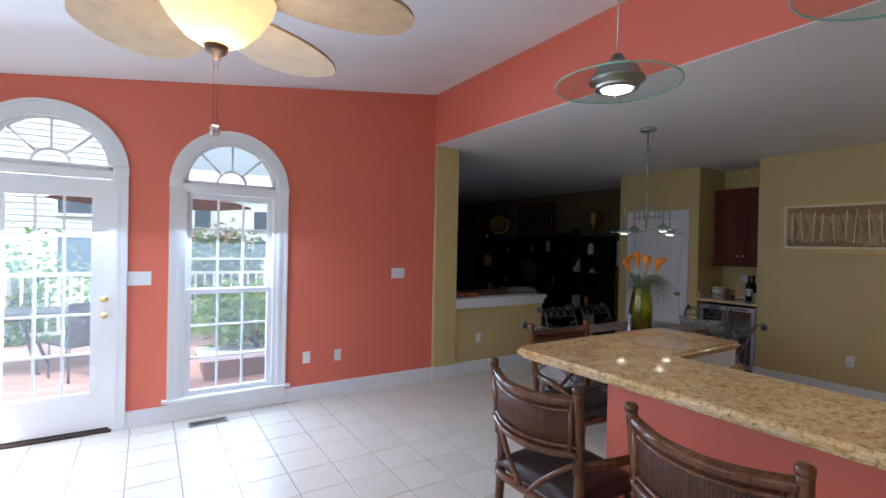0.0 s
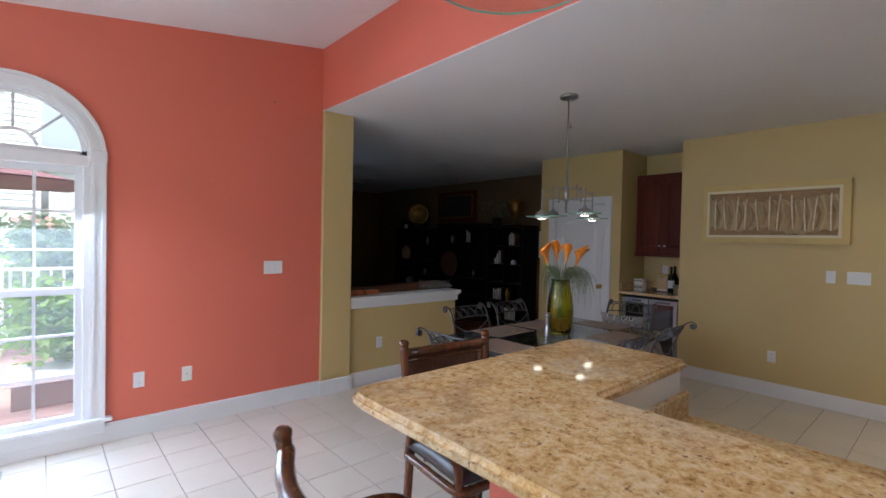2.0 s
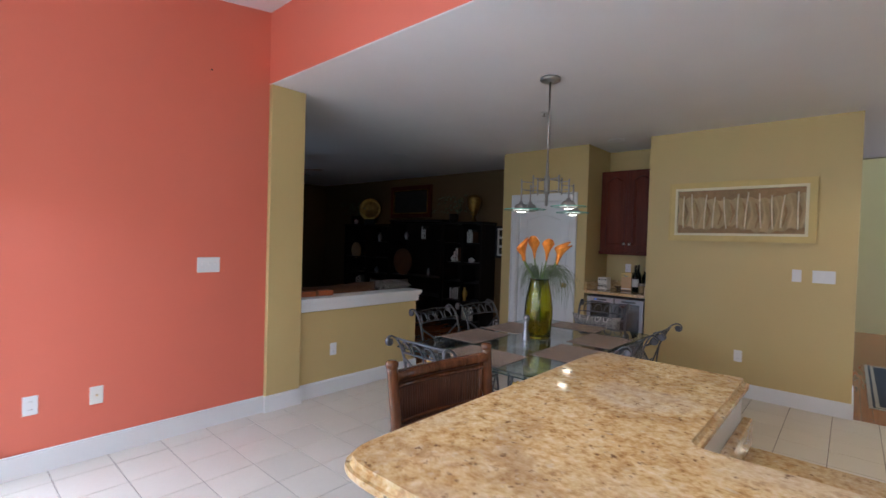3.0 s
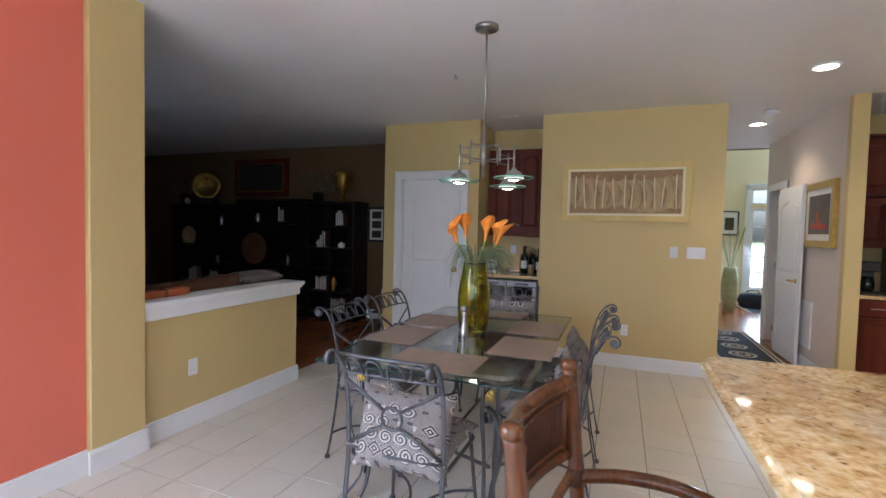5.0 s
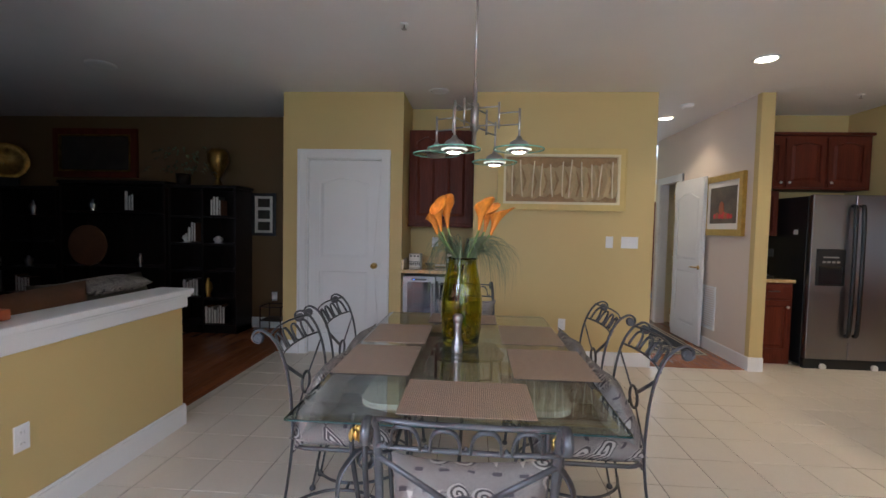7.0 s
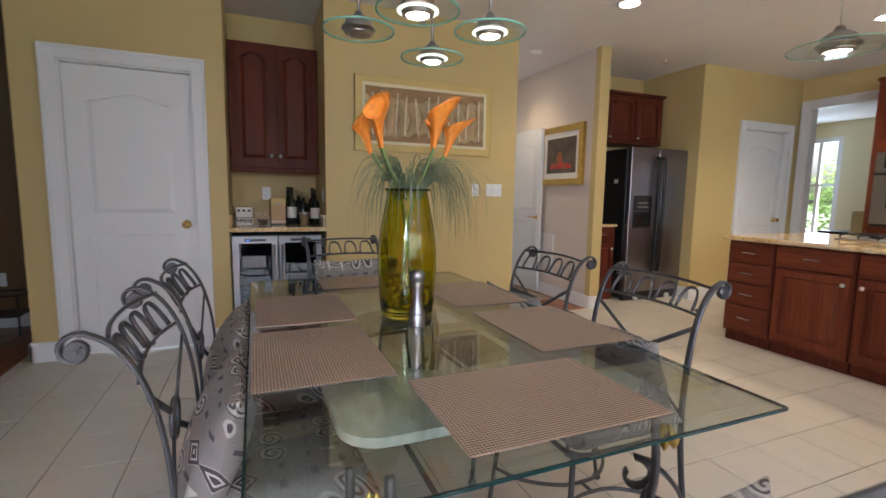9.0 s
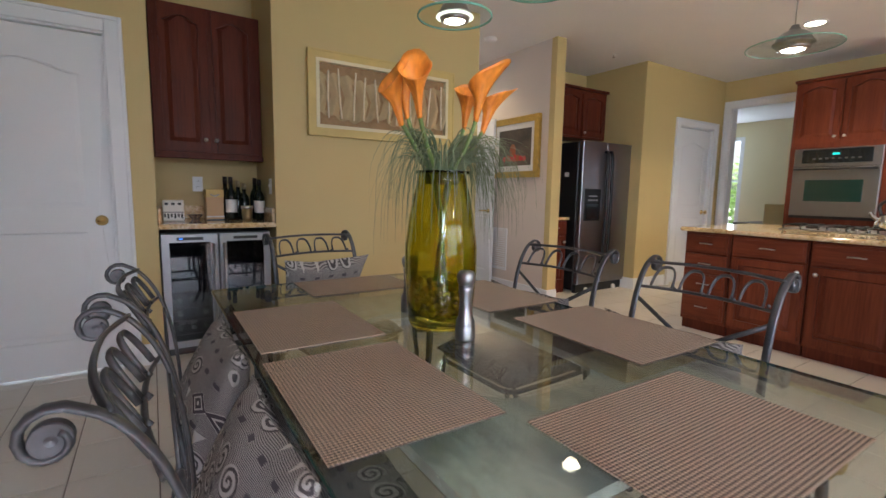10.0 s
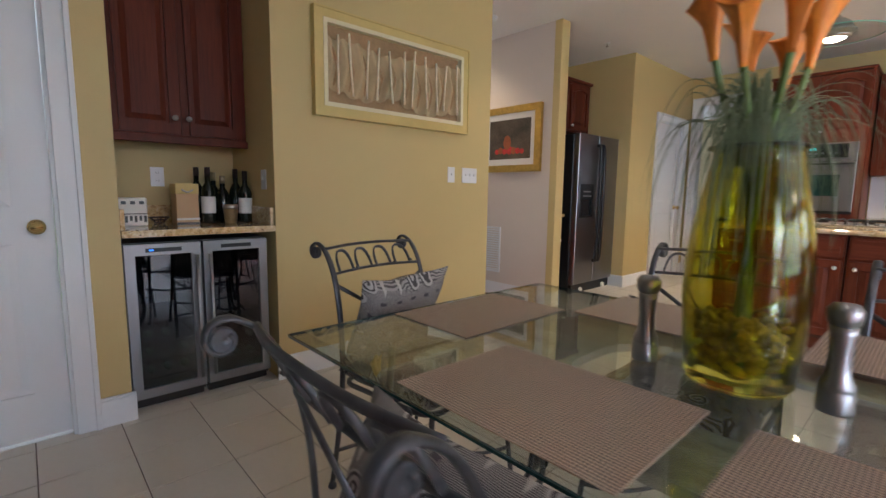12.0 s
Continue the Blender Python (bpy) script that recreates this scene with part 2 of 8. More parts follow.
def weave_mat():
    m, nt, ln, b = nodes_of("woven_placemat")
    v = coords(nt, ln)
    sep = nt.new("ShaderNodeSeparateXYZ")
    ln.new(v, sep.inputs[0])
    sx = math_node(nt, ln, "SINE", math_node(nt, ln, "MULTIPLY", sep.outputs[0], 850.0))
    sy = math_node(nt, ln, "SINE", math_node(nt, ln, "MULTIPLY", sep.outputs[1], 850.0))
    h = math_node(nt, ln, "ADD", sx, math_node(nt, ln, "MULTIPLY", sy, 0.6))
    c = mix(nt, ln, math_node(nt, ln, "GREATER_THAN", h, -0.25), (0.06, 0.04, 0.034), (0.44, 0.315, 0.235))
    c = mix(nt, ln, math_node(nt, ln, "GREATER_THAN", h, 0.7), c, (0.60, 0.45, 0.34))
    ln.new(c, b.inputs["Base Color"])
    b.inputs["Roughness"].default_value = 0.36
    bump(nt, ln, b, h, 0.5, 0.001)
    return m


def leaf_mat(name, colour):
    """Thin leaves: half of the light passes through them."""
    m = plain(name, colour, 0.45, vary=0.4, scale=4, grain=30)
    nt, ln = m.node_tree.nodes, m.node_tree.links
    b, out = nt["Principled BSDF"], nt["Material Output"]
    tr, ms = nt.new("ShaderNodeBsdfTranslucent"), nt.new("ShaderNodeMixShader")
    tr.inputs["Color"].default_value = (colour[0] * 2.2, colour[1] * 2.2, colour[2] * 1.6, 1)
    ms.inputs[0].default_value = 0.45
    ln.new(b.outputs[0], ms.inputs[1]), ln.new(tr.outputs[0], ms.inputs[2]), ln.new(ms.outputs[0], out.inputs["Surface"])
    return m


def siding_mat():
    return plain("white_siding", (0.78, 0.78, 0.76), 0.6, vary=0.04, scale=2)


M = {
    "coral": wall_paint("coral_paint", (0.68, 0.170, 0.110)),
    "yellow": wall_paint("yellow_paint", (0.575, 0.443, 0.197)),
    "cream": wall_paint("cream_paint", (0.66, 0.58, 0.52)),
    # tan darkened below its own tone to carry the unlit room's gloom
    "tan": wall_paint("dimmed_tan_paint", (0.145, 0.088, 0.036)),
    "pale": wall_paint("pale_yellow_paint", (0.76, 0.69, 0.46)),
    "white": plain("white_trim", (0.76, 0.77, 0.79), 0.4, vary=0.03, scale=2, grain=120, relief=0.05),
    "ceiling": plain("ceiling_paint", (0.80, 0.79, 0.80), 0.8, vary=0.03, scale=1.5, grain=200, relief=0.15),
    "tile": tile_mat(),
    "grout": plain("grout", (0.20, 0.16, 0.13), 0.9, grain=150),
    "plank": plank_mat(),
    "granite": granite_mat(),
    "marble": plain("marble", (0.60, 0.59, 0.51), 0.2, vary=0.34, scale=7, grain=24, relief=0.02, stretch=(1, 2.5, 1)),
    "iron": plain("grey_wrought_iron", (0.092, 0.093, 0.102), 0.38, 0.55, vary=0.3, scale=14, grain=120, relief=0.2),
    "gold": plain("gilt_metal", (0.55, 0.37, 0.10), 0.3, 1.0, vary=0.2, scale=20),
    "old_gilt": plain("old_gilt", (0.34, 0.20, 0.05), 0.42, 0.9, vary=0.5, scale=14),
    "brass": plain("polished_brass", (0.86, 0.63, 0.26), 0.26, 0.85, vary=0.08),
    "steel": plain("brushed_steel", (0.36, 0.36, 0.37), 0.34, 1.0, vary=0.03, scale=3, grain=60, relief=0.03, stretch=(30, 30, 0.6)),
    "nickel": plain("brushed_nickel", (0.42, 0.41, 0.40), 0.3, 1.0, vary=0.08),
    "bright_nickel": plain("bright_nickel", (0.72, 0.70, 0.66), 0.32, 0.7, vary=0.04),
    "chrome": plain("chrome", (0.7, 0.7, 0.7), 0.08, 1.0, vary=0.03, relief=0.0),
    "black": plain("black_plastic", (0.012, 0.012, 0.013), 0.3, vary=0.1),
    "gloss_black": plain("satin_black_plastic", (0.005, 0.005, 0.006), 0.42, vary=0.1, relief=0.02),
    "dark_metal": plain("dark_bronze", (0.06, 0.04, 0.035), 0.4, 0.7),
    "cherry": wood("cherry_wood", (0.105, 0.022, 0.012), (0.20, 0.052, 0.024), 0.4, "z", 12),
    "cherry_x": wood("cherry_wood_cross", (0.105, 0.022, 0.012), (0.20, 0.052, 0.024), 0.4, "x", 12),
    "cherry_dark": wood("dark_cherry_wood", (0.070, 0.013, 0.008), (0.135, 0.030, 0.015), 0.42, "z", 12),
    "rattan": wood("rattan_pole", (0.040, 0.015, 0.007), (0.145, 0.054, 0.020), 0.25, "z", 18, 0.4),
    "reed": wood("reed_panel", (0.030, 0.014, 0.009), (0.105, 0.046, 0.026), 0.35, "z", 30),
    "leather": plain("dark_leather", (0.022, 0.014, 0.012), 0.32, vary=0.2, grain=90, relief=0.4),
    "fabric": fabric_mat(),
    "mat": weave_mat(),
    "table_glass": thin_glass("table_glass", (0.86, 0.91, 0.885), 0.045, 0.0, 3.3),
    "edge_glass": plain("green_glass_edge", (0.24, 0.54, 0.42), 0.12, vary=0.08, relief=0.0),
    "table_edge": plain("dark_glass_edge", (0.012, 0.045, 0.045), 0.07, vary=0.1, relief=0.0),
    "pot": plain("pale_green_glaze", (0.36, 0.38, 0.22), 0.4, vary=0.2, scale=9),
    "disc_glass": thin_glass("clear_glass_disc", (0.93, 0.97, 0.95), 0.02, 0.0, 7.0),
    # outdoor glare is mixed into the pane itself
    "pane": thin_glass("window_glass", (0.97, 0.98, 0.98), glare_veil=0.024),
    "vase": glass("olive_glass", (0.68, 0.66, 0.09)),
    "dark_glass": plain("smoked_glass", (0.010, 0.012, 0.014), 0.04, vary=0.05, relief=0.0),
    "oven_glass": plain("oven_glass", (0.012, 0.035, 0.028), 0.05, vary=0.05, relief=0.0),
    "orange": plain("orange_petal", (0.92, 0.26, 0.025), 0.45, vary=0.38, scale=16, grain=60, stretch=(1, 1, 0.35)),
    "stem": plain("green_stem", (0.16, 0.24, 0.07), 0.5, vary=0.2, scale=14),
    "grass": plain("grey_green_blade", (0.15, 0.19, 0.10), 0.5, vary=0.5, scale=10),
    "pebble": plain("polished_pebble", (0.52, 0.39, 0.15), 0.25, vary=0.6, scale=24),
    "art_frame": plain("cream_gold_frame", (0.62, 0.465, 0.165), 0.5, vary=0.08, scale=8),
    "art_mat": plain("cream_mount", (0.76, 0.68, 0.46), 0.7, vary=0.05),
    "art_back": plain("brown_backing", (0.37, 0.235, 0.12), 0.8, vary=0.25, scale=9),
    "canvas": plain("raw_canvas", (0.54, 0.41, 0.235), 0.85, vary=0.12, scale=12, grain=220, relief=0.4),
    "stick": plain("peeled_stick", (0.84, 0.74, 0.55), 0.7, vary=0.15, scale=30),
    "paper": plain("white_paper", (0.75, 0.73, 0.69), 0.7, vary=0.03),
    "red": plain("red_paint", (0.55, 0.035, 0.03), 0.5, vary=0.3, scale=20),
    "umber": plain("umber_canvas", (0.085, 0.062, 0.04), 0.4, vary=0.7, scale=5),
    "ink": plain("dark_canvas", (0.035, 0.028, 0.02), 0.5, vary=0.4, scale=6),
    "espresso": wood("espresso_wood", (0.010, 0.007, 0.006), (0.022, 0.015, 0.012), 0.35, "z", 10),
    "dark_plate": plain("dark_lacquer_plate", (0.055, 0.022, 0.013), 0.35, vary=0.5, scale=9),
    "book_grey": plain("faded_book_cloth", (0.30, 0.28, 0.25), 0.8, vary=0.3, scale=20),
    "sofa": plain("brown_suede", (0.12, 0.052, 0.023), 0.9, vary=0.2, scale=6),
    "orange_cloth": plain("rust_leather", (0.34, 0.09, 0.03), 0.5, vary=0.2, scale=8),
    "beige": plain("beige_upholstery", (0.56, 0.48, 0.30), 0.85, vary=0.08),
    # emission for the bulb's light as it spreads in clear glass
    "lit_ring": glow("lamplight_in_glass", (0.95, 0.95, 0.80), 0.7),
    "bulb": glow("lamp_glow", (1.0, 0.86, 0.62), 8.0),
    "bowl": glow("amber_bowl_glow", (1.0, 0.60, 0.25), 1.15),
    "display": glow("blue_display", (0.05, 0.25, 1.0), 0.7),
    "display_teal": glow("teal_display", (0.05, 0.8, 0.7), 0.5),
    "blade": plain("woven_palm_blade", (0.44, 0.32, 0.18), 0.7, vary=0.15, scale=9, grain=90, relief=0.4),
    "foil": plain("champagne_foil", (0.55, 0.45, 0.28), 0.3, 0.9, vary=0.15, scale=30),
    "bottle": plain("dark_bottle_glass", (0.008, 0.012, 0.008), 0.06, vary=0.1, relief=0.0),
    "kraft": plain("tan_card", (0.56, 0.36, 0.19), 0.6, vary=0.05),
    "bottle_end": plain("bottle_end_foil", (0.55, 0.54, 0.34), 0.35, 0.1, vary=0.3, scale=40),
    "rug_dark": plain("navy_rug", (0.022, 0.026, 0.038), 0.95, vary=0.3, scale=12, grain=200, relief=0.6),
    "rug_light": plain("sand_rug", (0.42, 0.36, 0.27), 0.95, vary=0.15, scale=12, grain=200, relief=0.6),
    "siding": siding_mat(),
    "roof": plain("pale_grey_shingle", (0.42, 0.41, 0.41), 0.9, vary=0.2),
    "deck": wood("deck_board", (0.34, 0.20, 0.16), (0.50, 0.32, 0.27), 0.7, "x", 8),
    "leaf": leaf_mat("garden_leaf", (0.12, 0.20, 0.07)),
    "leaf_bright": leaf_mat("bright_shrub_leaf", (0.16, 0.25, 0.055)),
    "leaf_grey": leaf_mat("grey_tree_leaf", (0.13, 0.17, 0.12)),
    "blossom": leaf_mat("pink_blossom", (0.55, 0.36, 0.38)),
    "leaf_pale": leaf_mat("light_garden_leaf", (0.17, 0.25, 0.10)),
    "bark": plain("bark", (0.10, 0.07, 0.05), 0.9, vary=0.3, grain=40, relief=0.8),
    "lawn": plain("lawn", (0.07, 0.12, 0.035), 0.95, vary=0.3, scale=0.6, grain=60, relief=0.8),
    "maroon": plain("maroon_canvas", (0.17, 0.075, 0.08), 0.8, vary=0.1),
    "brown_box": plain("brown_planter", (0.20, 0.11, 0.07), 0.7, vary=0.15),
    "window_dark": plain("house_window", (0.10, 0.13, 0.17), 0.08, vary=0.1),
}


# ---- mesh helpers ----
def finish(bm, name, material, smooth=False):
    me = bpy.data.meshes.new(name)
    bm.normal_update()
    bm.to_mesh(me)
    bm.free()
    if smooth:
        me.polygons.foreach_set("use_smooth", [True] * len(me.polygons))
    me.materials.append(material)
    return me


def part(name, bm, material, parent=None, label="", smooth=False, at=None):
    ob = new(name, finish(bm, name, M[material] if isinstance(material, str) else material, smooth))
    if parent is not None:
        ob.parent = parent
    if at is not None:
        ob.matrix_basis = at
    if label:
        tagged(ob, label)
    return ob


def thing(name, label, category, m=None, group=""):
    ob = new(name)
    ob.empty_display_size = 0.1
    if m is not None:
        ob.matrix_basis = m
    return tagged(ob, label, category, group)


def islands(bm):
    """The loose pieces of a mesh, each as lists of corners and faces."""
    bm.verts.index_update()
    seen, out = set(), []
    for v in bm.verts:
        if v in seen:
            continue
        todo, group = [v], []
        seen.add(v)
        while todo:
            a = todo.pop()
            group.append(a)
            for e in a.link_edges:
                b = e.other_vert(a)
                if b not in seen:
                    seen.add(b)
                    todo.append(b)
        out.append(group)
    return out


def setting(name, bm, material, label="", smooth=False):
    groups = islands(bm) if name.startswith("wall_") else []
    for k, group in enumerate(groups[1:]):
        own, spot = bmesh.new(), {}
        for v in group:
            spot[v] = own.verts.new(v.co)
        for f in {f for v in group for f in v.link_faces}:
            own.faces.new([spot[v] for v in f.verts])
        tagged(part("%s_%d" % (name, k + 2), own, material, None, label, smooth), kind="structure")
        bmesh.ops.delete(bm, geom=group, context="VERTS")
    return tagged(part(name, bm, material, None, label, smooth), kind="structure")


def bx(x0, x1, y0, y1, z0, z1, bevel=0.0, bm=None, seg=1):
    own = bmesh.new()
    r = bmesh.ops.create_cube(own, size=1)
    bmesh.ops.transform(own, matrix=Matrix.Translation(((x0 + x1) / 2, (y0 + y1) / 2, (z0 + z1) / 2)) @ Matrix.Diagonal((x1 - x0, y1 - y0, z1 - z0, 1)), verts=own.verts)
    if bevel:
        bmesh.ops.bevel(own, geom=own.edges[:], offset=bevel, segments=seg, affect="EDGES", profile=0.7)
    if bm is None:
        return own
    return merge(bm, own)


def merge(bm, other, m=None):
    vs = [bm.verts.new(m @ v.co if m is not None else v.co) for v in other.verts]
    other.verts.index_update()
    for f in other.faces:
        bm.faces.new([vs[v.index] for v in f.verts]).smooth = f.smooth
    other.free()
    return bm


def lathe(profile, n=24, centre=(0, 0, 0), bm=None, axis="z", caps=True):
    """Turns (radius, height) pairs round an axis."""
    bm = bm or bmesh.new()
    rings = []
    for r, h in profile:
        ring = []
        for k in range(n):
            a = 2 * math.pi * k / n
            p = (r * math.cos(a), r * math.sin(a), h)
            if axis == "x":
                p = (h, p[0], p[1])
            elif axis == "y":
                p = (p[1], h, p[0])
            ring.append(bm.verts.new(Vector(p) + Vector(centre)))
        rings.append(ring)
    for a, b in zip(rings, rings[1:]):
        for k in range(n):
            bm.faces.new((a[k], a[(k + 1) % n], b[(k + 1) % n], b[k]))
    if caps and profile[0][0] > 1e-5:
        bm.faces.new(rings[0][::-1])
    if caps and profile[-1][0] > 1e-5:
        bm.faces.new(rings[-1])
    return bm


def curve(points, steps=6, closed=False):
    """A smooth line through the points."""
    ps = [Vector(p) for p in points]
    n = len(ps)
    out = []
    for i in range(n if closed else n - 1):
        if closed:
            p0, p1, p2, p3 = ps[i - 1], ps[i], ps[(i + 1) % n], ps[(i + 2) % n]
        else:
            p0, p1, p2, p3 = ps[max(i - 1, 0)], ps[i], ps[i + 1], ps[min(i + 2, n - 1)]
        for s in range(steps):
            t = s / steps
            out.append(0.5 * (2 * p1 + (p2 - p0) * t + (2 * p0 - 5 * p1 + 4 * p2 - p3) * t * t + (3 * p1 - p0 - 3 * p2 + p3) * t ** 3))
    if not closed:
        out.append(ps[-1])
    return out


def tube(points, r, n=8, bm=None, side=None, flat=None, closed=False, taper=None):
    """A round bar along points; with side and flat, a flat bar whose width lies along side."""
    bm = bm or bmesh.new()
    ps = [Vector(p) for p in points]
    m = len(ps)
    rings, ref = [], None
    for i, p in enumerate(ps):
        if closed:
            t = (ps[(i + 1) % m] - ps[i - 1]).normalized()
        else:
            t = (ps[min(i + 1, m - 1)] - ps[max(i - 1, 0)]).normalized()
        if side is not None:
            s = Vector(side)
            s = (s - t * s.dot(t)).normalized()
        else:
            if ref is None:
                ref = Vector((0, 0, 1)) if abs(t.z) < 0.9 else Vector((1, 0, 0))
            s = (ref - t * ref.dot(t)).normalized()
            ref = s
        u = t.cross(s)
        k = taper(i / (m - 1)) if taper else 1.0
        ra, rb = (flat[0] * k, flat[1] * k) if flat else (r * k, r * k)
        ring = []
        for j in range(n):
            a = 2 * math.pi * (j + 0.5) / n
            ring.append(bm.verts.new(p + s * (ra * math.cos(a)) + u * (rb * math.sin(a))))
        rings.append(ring)
    for a, b in zip(rings, rings[1:] + ([rings[0]] if closed else [])):
        for j in range(n):
            f = bm.faces.new((a[j], a[(j + 1) % n], b[(j + 1) % n], b[j]))
            f.smooth = n > 4
    if not closed:
        bm.faces.new(rings[0][::-1])
        bm.faces.new(rings[-1])
    return bm


def prism(poly, axis, a, b, bm=None, bevel=0.0):
    """A flat outline drawn out along an axis; the outline lies in the two other axes, in order."""
    own = bmesh.new()

    def at(p, d):
        return {"x": (d, p[0], p[1]), "y": (p[0], d, p[1]), "z": (p[0], p[1], d)}[axis]
    lo, hi = [own.verts.new(at(p, a)) for p in poly], [own.verts.new(at(p, b)) for p in poly]
    n = len(poly)
    own.faces.new(lo[::-1]), own.faces.new(hi)
    for i in range(n):
        own.faces.new((lo[i], lo[(i + 1) % n], hi[(i + 1) % n], hi[i]))
    bmesh.ops.recalc_face_normals(own, faces=own.faces)
    if bevel:
        rim = [e for e in own.edges if len({f for f in e.link_faces if len(f.verts) == n and n > 4}) == 1 or n <= 4]
        bmesh.ops.bevel(own, geom=rim, offset=bevel, segments=3, affect="EDGES")
    return own if bm is None else merge(bm, own)


def ring_prism(outer, inner, axis, a, b, bm=None):
    """A band between two outlines of the same count, drawn out along an axis."""
    bm = bm or bmesh.new()

    def at(p, d):
        return {"x": (d, p[0], p[1]), "y": (p[0], d, p[1]), "z": (p[0], p[1], d)}[axis]
    n = len(outer)
    vs = [[bm.verts.new(at(p, d)) for p in o] for d in (a, b) for o in (outer, inner)]
    for i in range(n):
        j = (i + 1) % n
        for q in ((vs[0][i], vs[0][j], vs[1][j], vs[1][i]), (vs[2][j], vs[2][i], vs[3][i], vs[3][j]),
                  (vs[0][j], vs[0][i], vs[2][i], vs[2][j]), (vs[1][i], vs[1][j], vs[3][j], vs[3][i])):
            bm.faces.new(q)
    bmesh.ops.recalc_face_normals(bm, faces=bm.faces)
    return bm


def rounded(x0, x1, y0, y1, r, n=6):
    out = []
    for cx, cy, a0 in ((x1 - r, y1 - r, 0), (x0 + r, y1 - r, 90), (x0 + r, y0 + r, 180), (x1 - r, y0 + r, 270)):
        for k in range(n + 1):
            a = radians(a0 + 90 * k / n)
            out.append((cx + r * math.cos(a), cy + r * math.sin(a)))
    return out


def rect(x0, x1, y0, y1):
    return [(x0, y0), (x1, y0), (x1, y1), (x0, y1)]


def cushion(w, d, h, bm=None, m=None, power=4.0, n=14):
    """A stuffed pad: a soft-edged box w by d by h round the origin."""
    own = bmesh.new()
    grid = {}
    for s in (1, -1):
        for i in range(n + 1):
            for j in range(n + 1):
                u, v = 2 * i / n - 1, 2 * j / n - 1
                edge = max(0.0, (1 - abs(u) ** power)) ** 0.5 * max(0.0, (1 - abs(v) ** power)) ** 0.5
                if s == -1 and edge == 0:
                    grid[s, i, j] = grid[1, i, j]
                    continue
                pull = 1 - 0.06 * (1 - abs(u * v)) * (max(abs(u), abs(v)) ** 6)
                wob = 0.006 * noise.noise((u * 2.3 + w, v * 2.1 + d, s))
                grid[s, i, j] = own.verts.new((u * w / 2 * pull, v * d / 2 * pull, s * h / 2 * edge + wob))
    for s in (1, -1):
        for i in range(n):
            for j in range(n):
                q = [grid[s, i, j], grid[s, i + 1, j], grid[s, i + 1, j + 1], grid[s, i, j + 1]]
                if len(set(q)) == 4:
                    f = own.faces.new(q if s == 1 else q[::-1])
                    f.smooth = True
    if m is not None:
        bmesh.ops.transform(own, matrix=m, verts=own.verts)
    return own if bm is None else merge(bm, own)


# ---- large structure ----
FLOOR_T = 0.02
W = 4.85          # window wall
XH = 3.13         # header between the sunroom and the kitchen
XA = 6.72         # wall with the relief picture
CEIL = 2.74


def slope(x):
    return 2.853 + 0.153 * x


def pierced(name, x0, x1, y0, y1, top, openings, material, label):
    """A wall along x with openings (x0, x1, bottom, head, arch radius)."""
    bm = bmesh.new()
    cuts = {x0, x1}
    for a, b, lo, hi, r in openings:
        cuts |= {a + (b - a) * k / 24 for k in range(25)}
    cuts = sorted(cuts)

    def head(op, x):
        a, b, lo, hi, r = op
        return hi + (math.sqrt(max(0.0, r * r - (x - (a + b) / 2) ** 2)) if r else 0.0)
    for xa, xb in zip(cuts, cuts[1:]):
        mid = (xa + xb) / 2
        op = next((o for o in openings if o[0] < mid < o[1]), None)
        spans = [((0, 0), (top(xa), top(xb)))] if op is None else [((0, 0), (op[2], op[2])), ((head(op, xa), head(op, xb)), (top(xa), top(xb)))]
        for (la, lb), (ha, hb) in spans:
            if ha - la < 1e-4 and hb - lb < 1e-4:
                continue
            v = [bm.verts.new(p) for p in ((xa, y0, la), (xb, y0, lb), (xb, y1, lb), (xa, y1, la), (xa, y0, ha), (xb, y0, hb), (xb, y1, hb), (xa, y1, ha))]
            for q in ((3, 2, 1, 0), (4, 5, 6, 7), (0, 1, 5, 4), (1, 2, 6, 5), (2, 3, 7, 6), (3, 0, 4, 7)):
                bm.faces.new([v[k] for k in q])
    bmesh.ops.remove_doubles(bm, verts=bm.verts, dist=1e-5)
    return setting(name, bm, material, label)


DOOR_C, WIN_C = -0.33, 0.957
pierced("wall_north", -1.82, XH, W, W + 0.15, lambda x: 3.6,
        [(DOOR_C - 0.42, DOOR_C + 0.42, 0.0, 2.12, 0.42), (WIN_C - 0.405, WIN_C + 0.405, 0.17, 2.07, 0.405)], "coral", "smooth coral painted wall with arched openings")
# west wall with a row of wide windows behind the walker
bm = bmesh.new()
for y0, y1, z0, z1 in ((-3.22, -2.5, 0, 3.6), (0.1, 0.7, 0, 3.6), (4.5, W, 0, 3.6), (-2.5, 0.1, 0, 0.6), (0.7, 4.5, 0, 0.6), (-2.5, 0.1, 2.4, 3.6), (0.7, 4.5, 2.4, 3.6)):
    bx(-1.82, -1.70, y0, y1, z0, z1, bm=bm)
setting("wall_west", bm, "coral", "coral painted wall with wide window openings")
setting("header_wall", bx(XH, XH + 0.12, -3.1, W + 0.005, CEIL + 0.006, 3.6), "coral", "coral painted header where the ceilings meet")
bm = bmesh.new()
vs = [bm.verts.new((x, y, slope(x) + dz)) for dz in (0, 0.12) for x, y in ((-1.82, -3.2), (XH + 0.06, -3.2), (XH + 0.06, 5.0), (-1.82, 5.0))]
for q in ((0, 1, 2, 3), (7, 6, 5, 4), (0, 4, 5, 1), (1, 5, 6, 2), (2, 6, 7, 3), (3, 7, 4, 0)):
    bm.faces.new([vs[k] for k in q])
bmesh.ops.recalc_face_normals(bm, faces=bm.faces)
setting("ceiling_sunroom", bm, "ceiling", "sloping white sunroom ceiling")
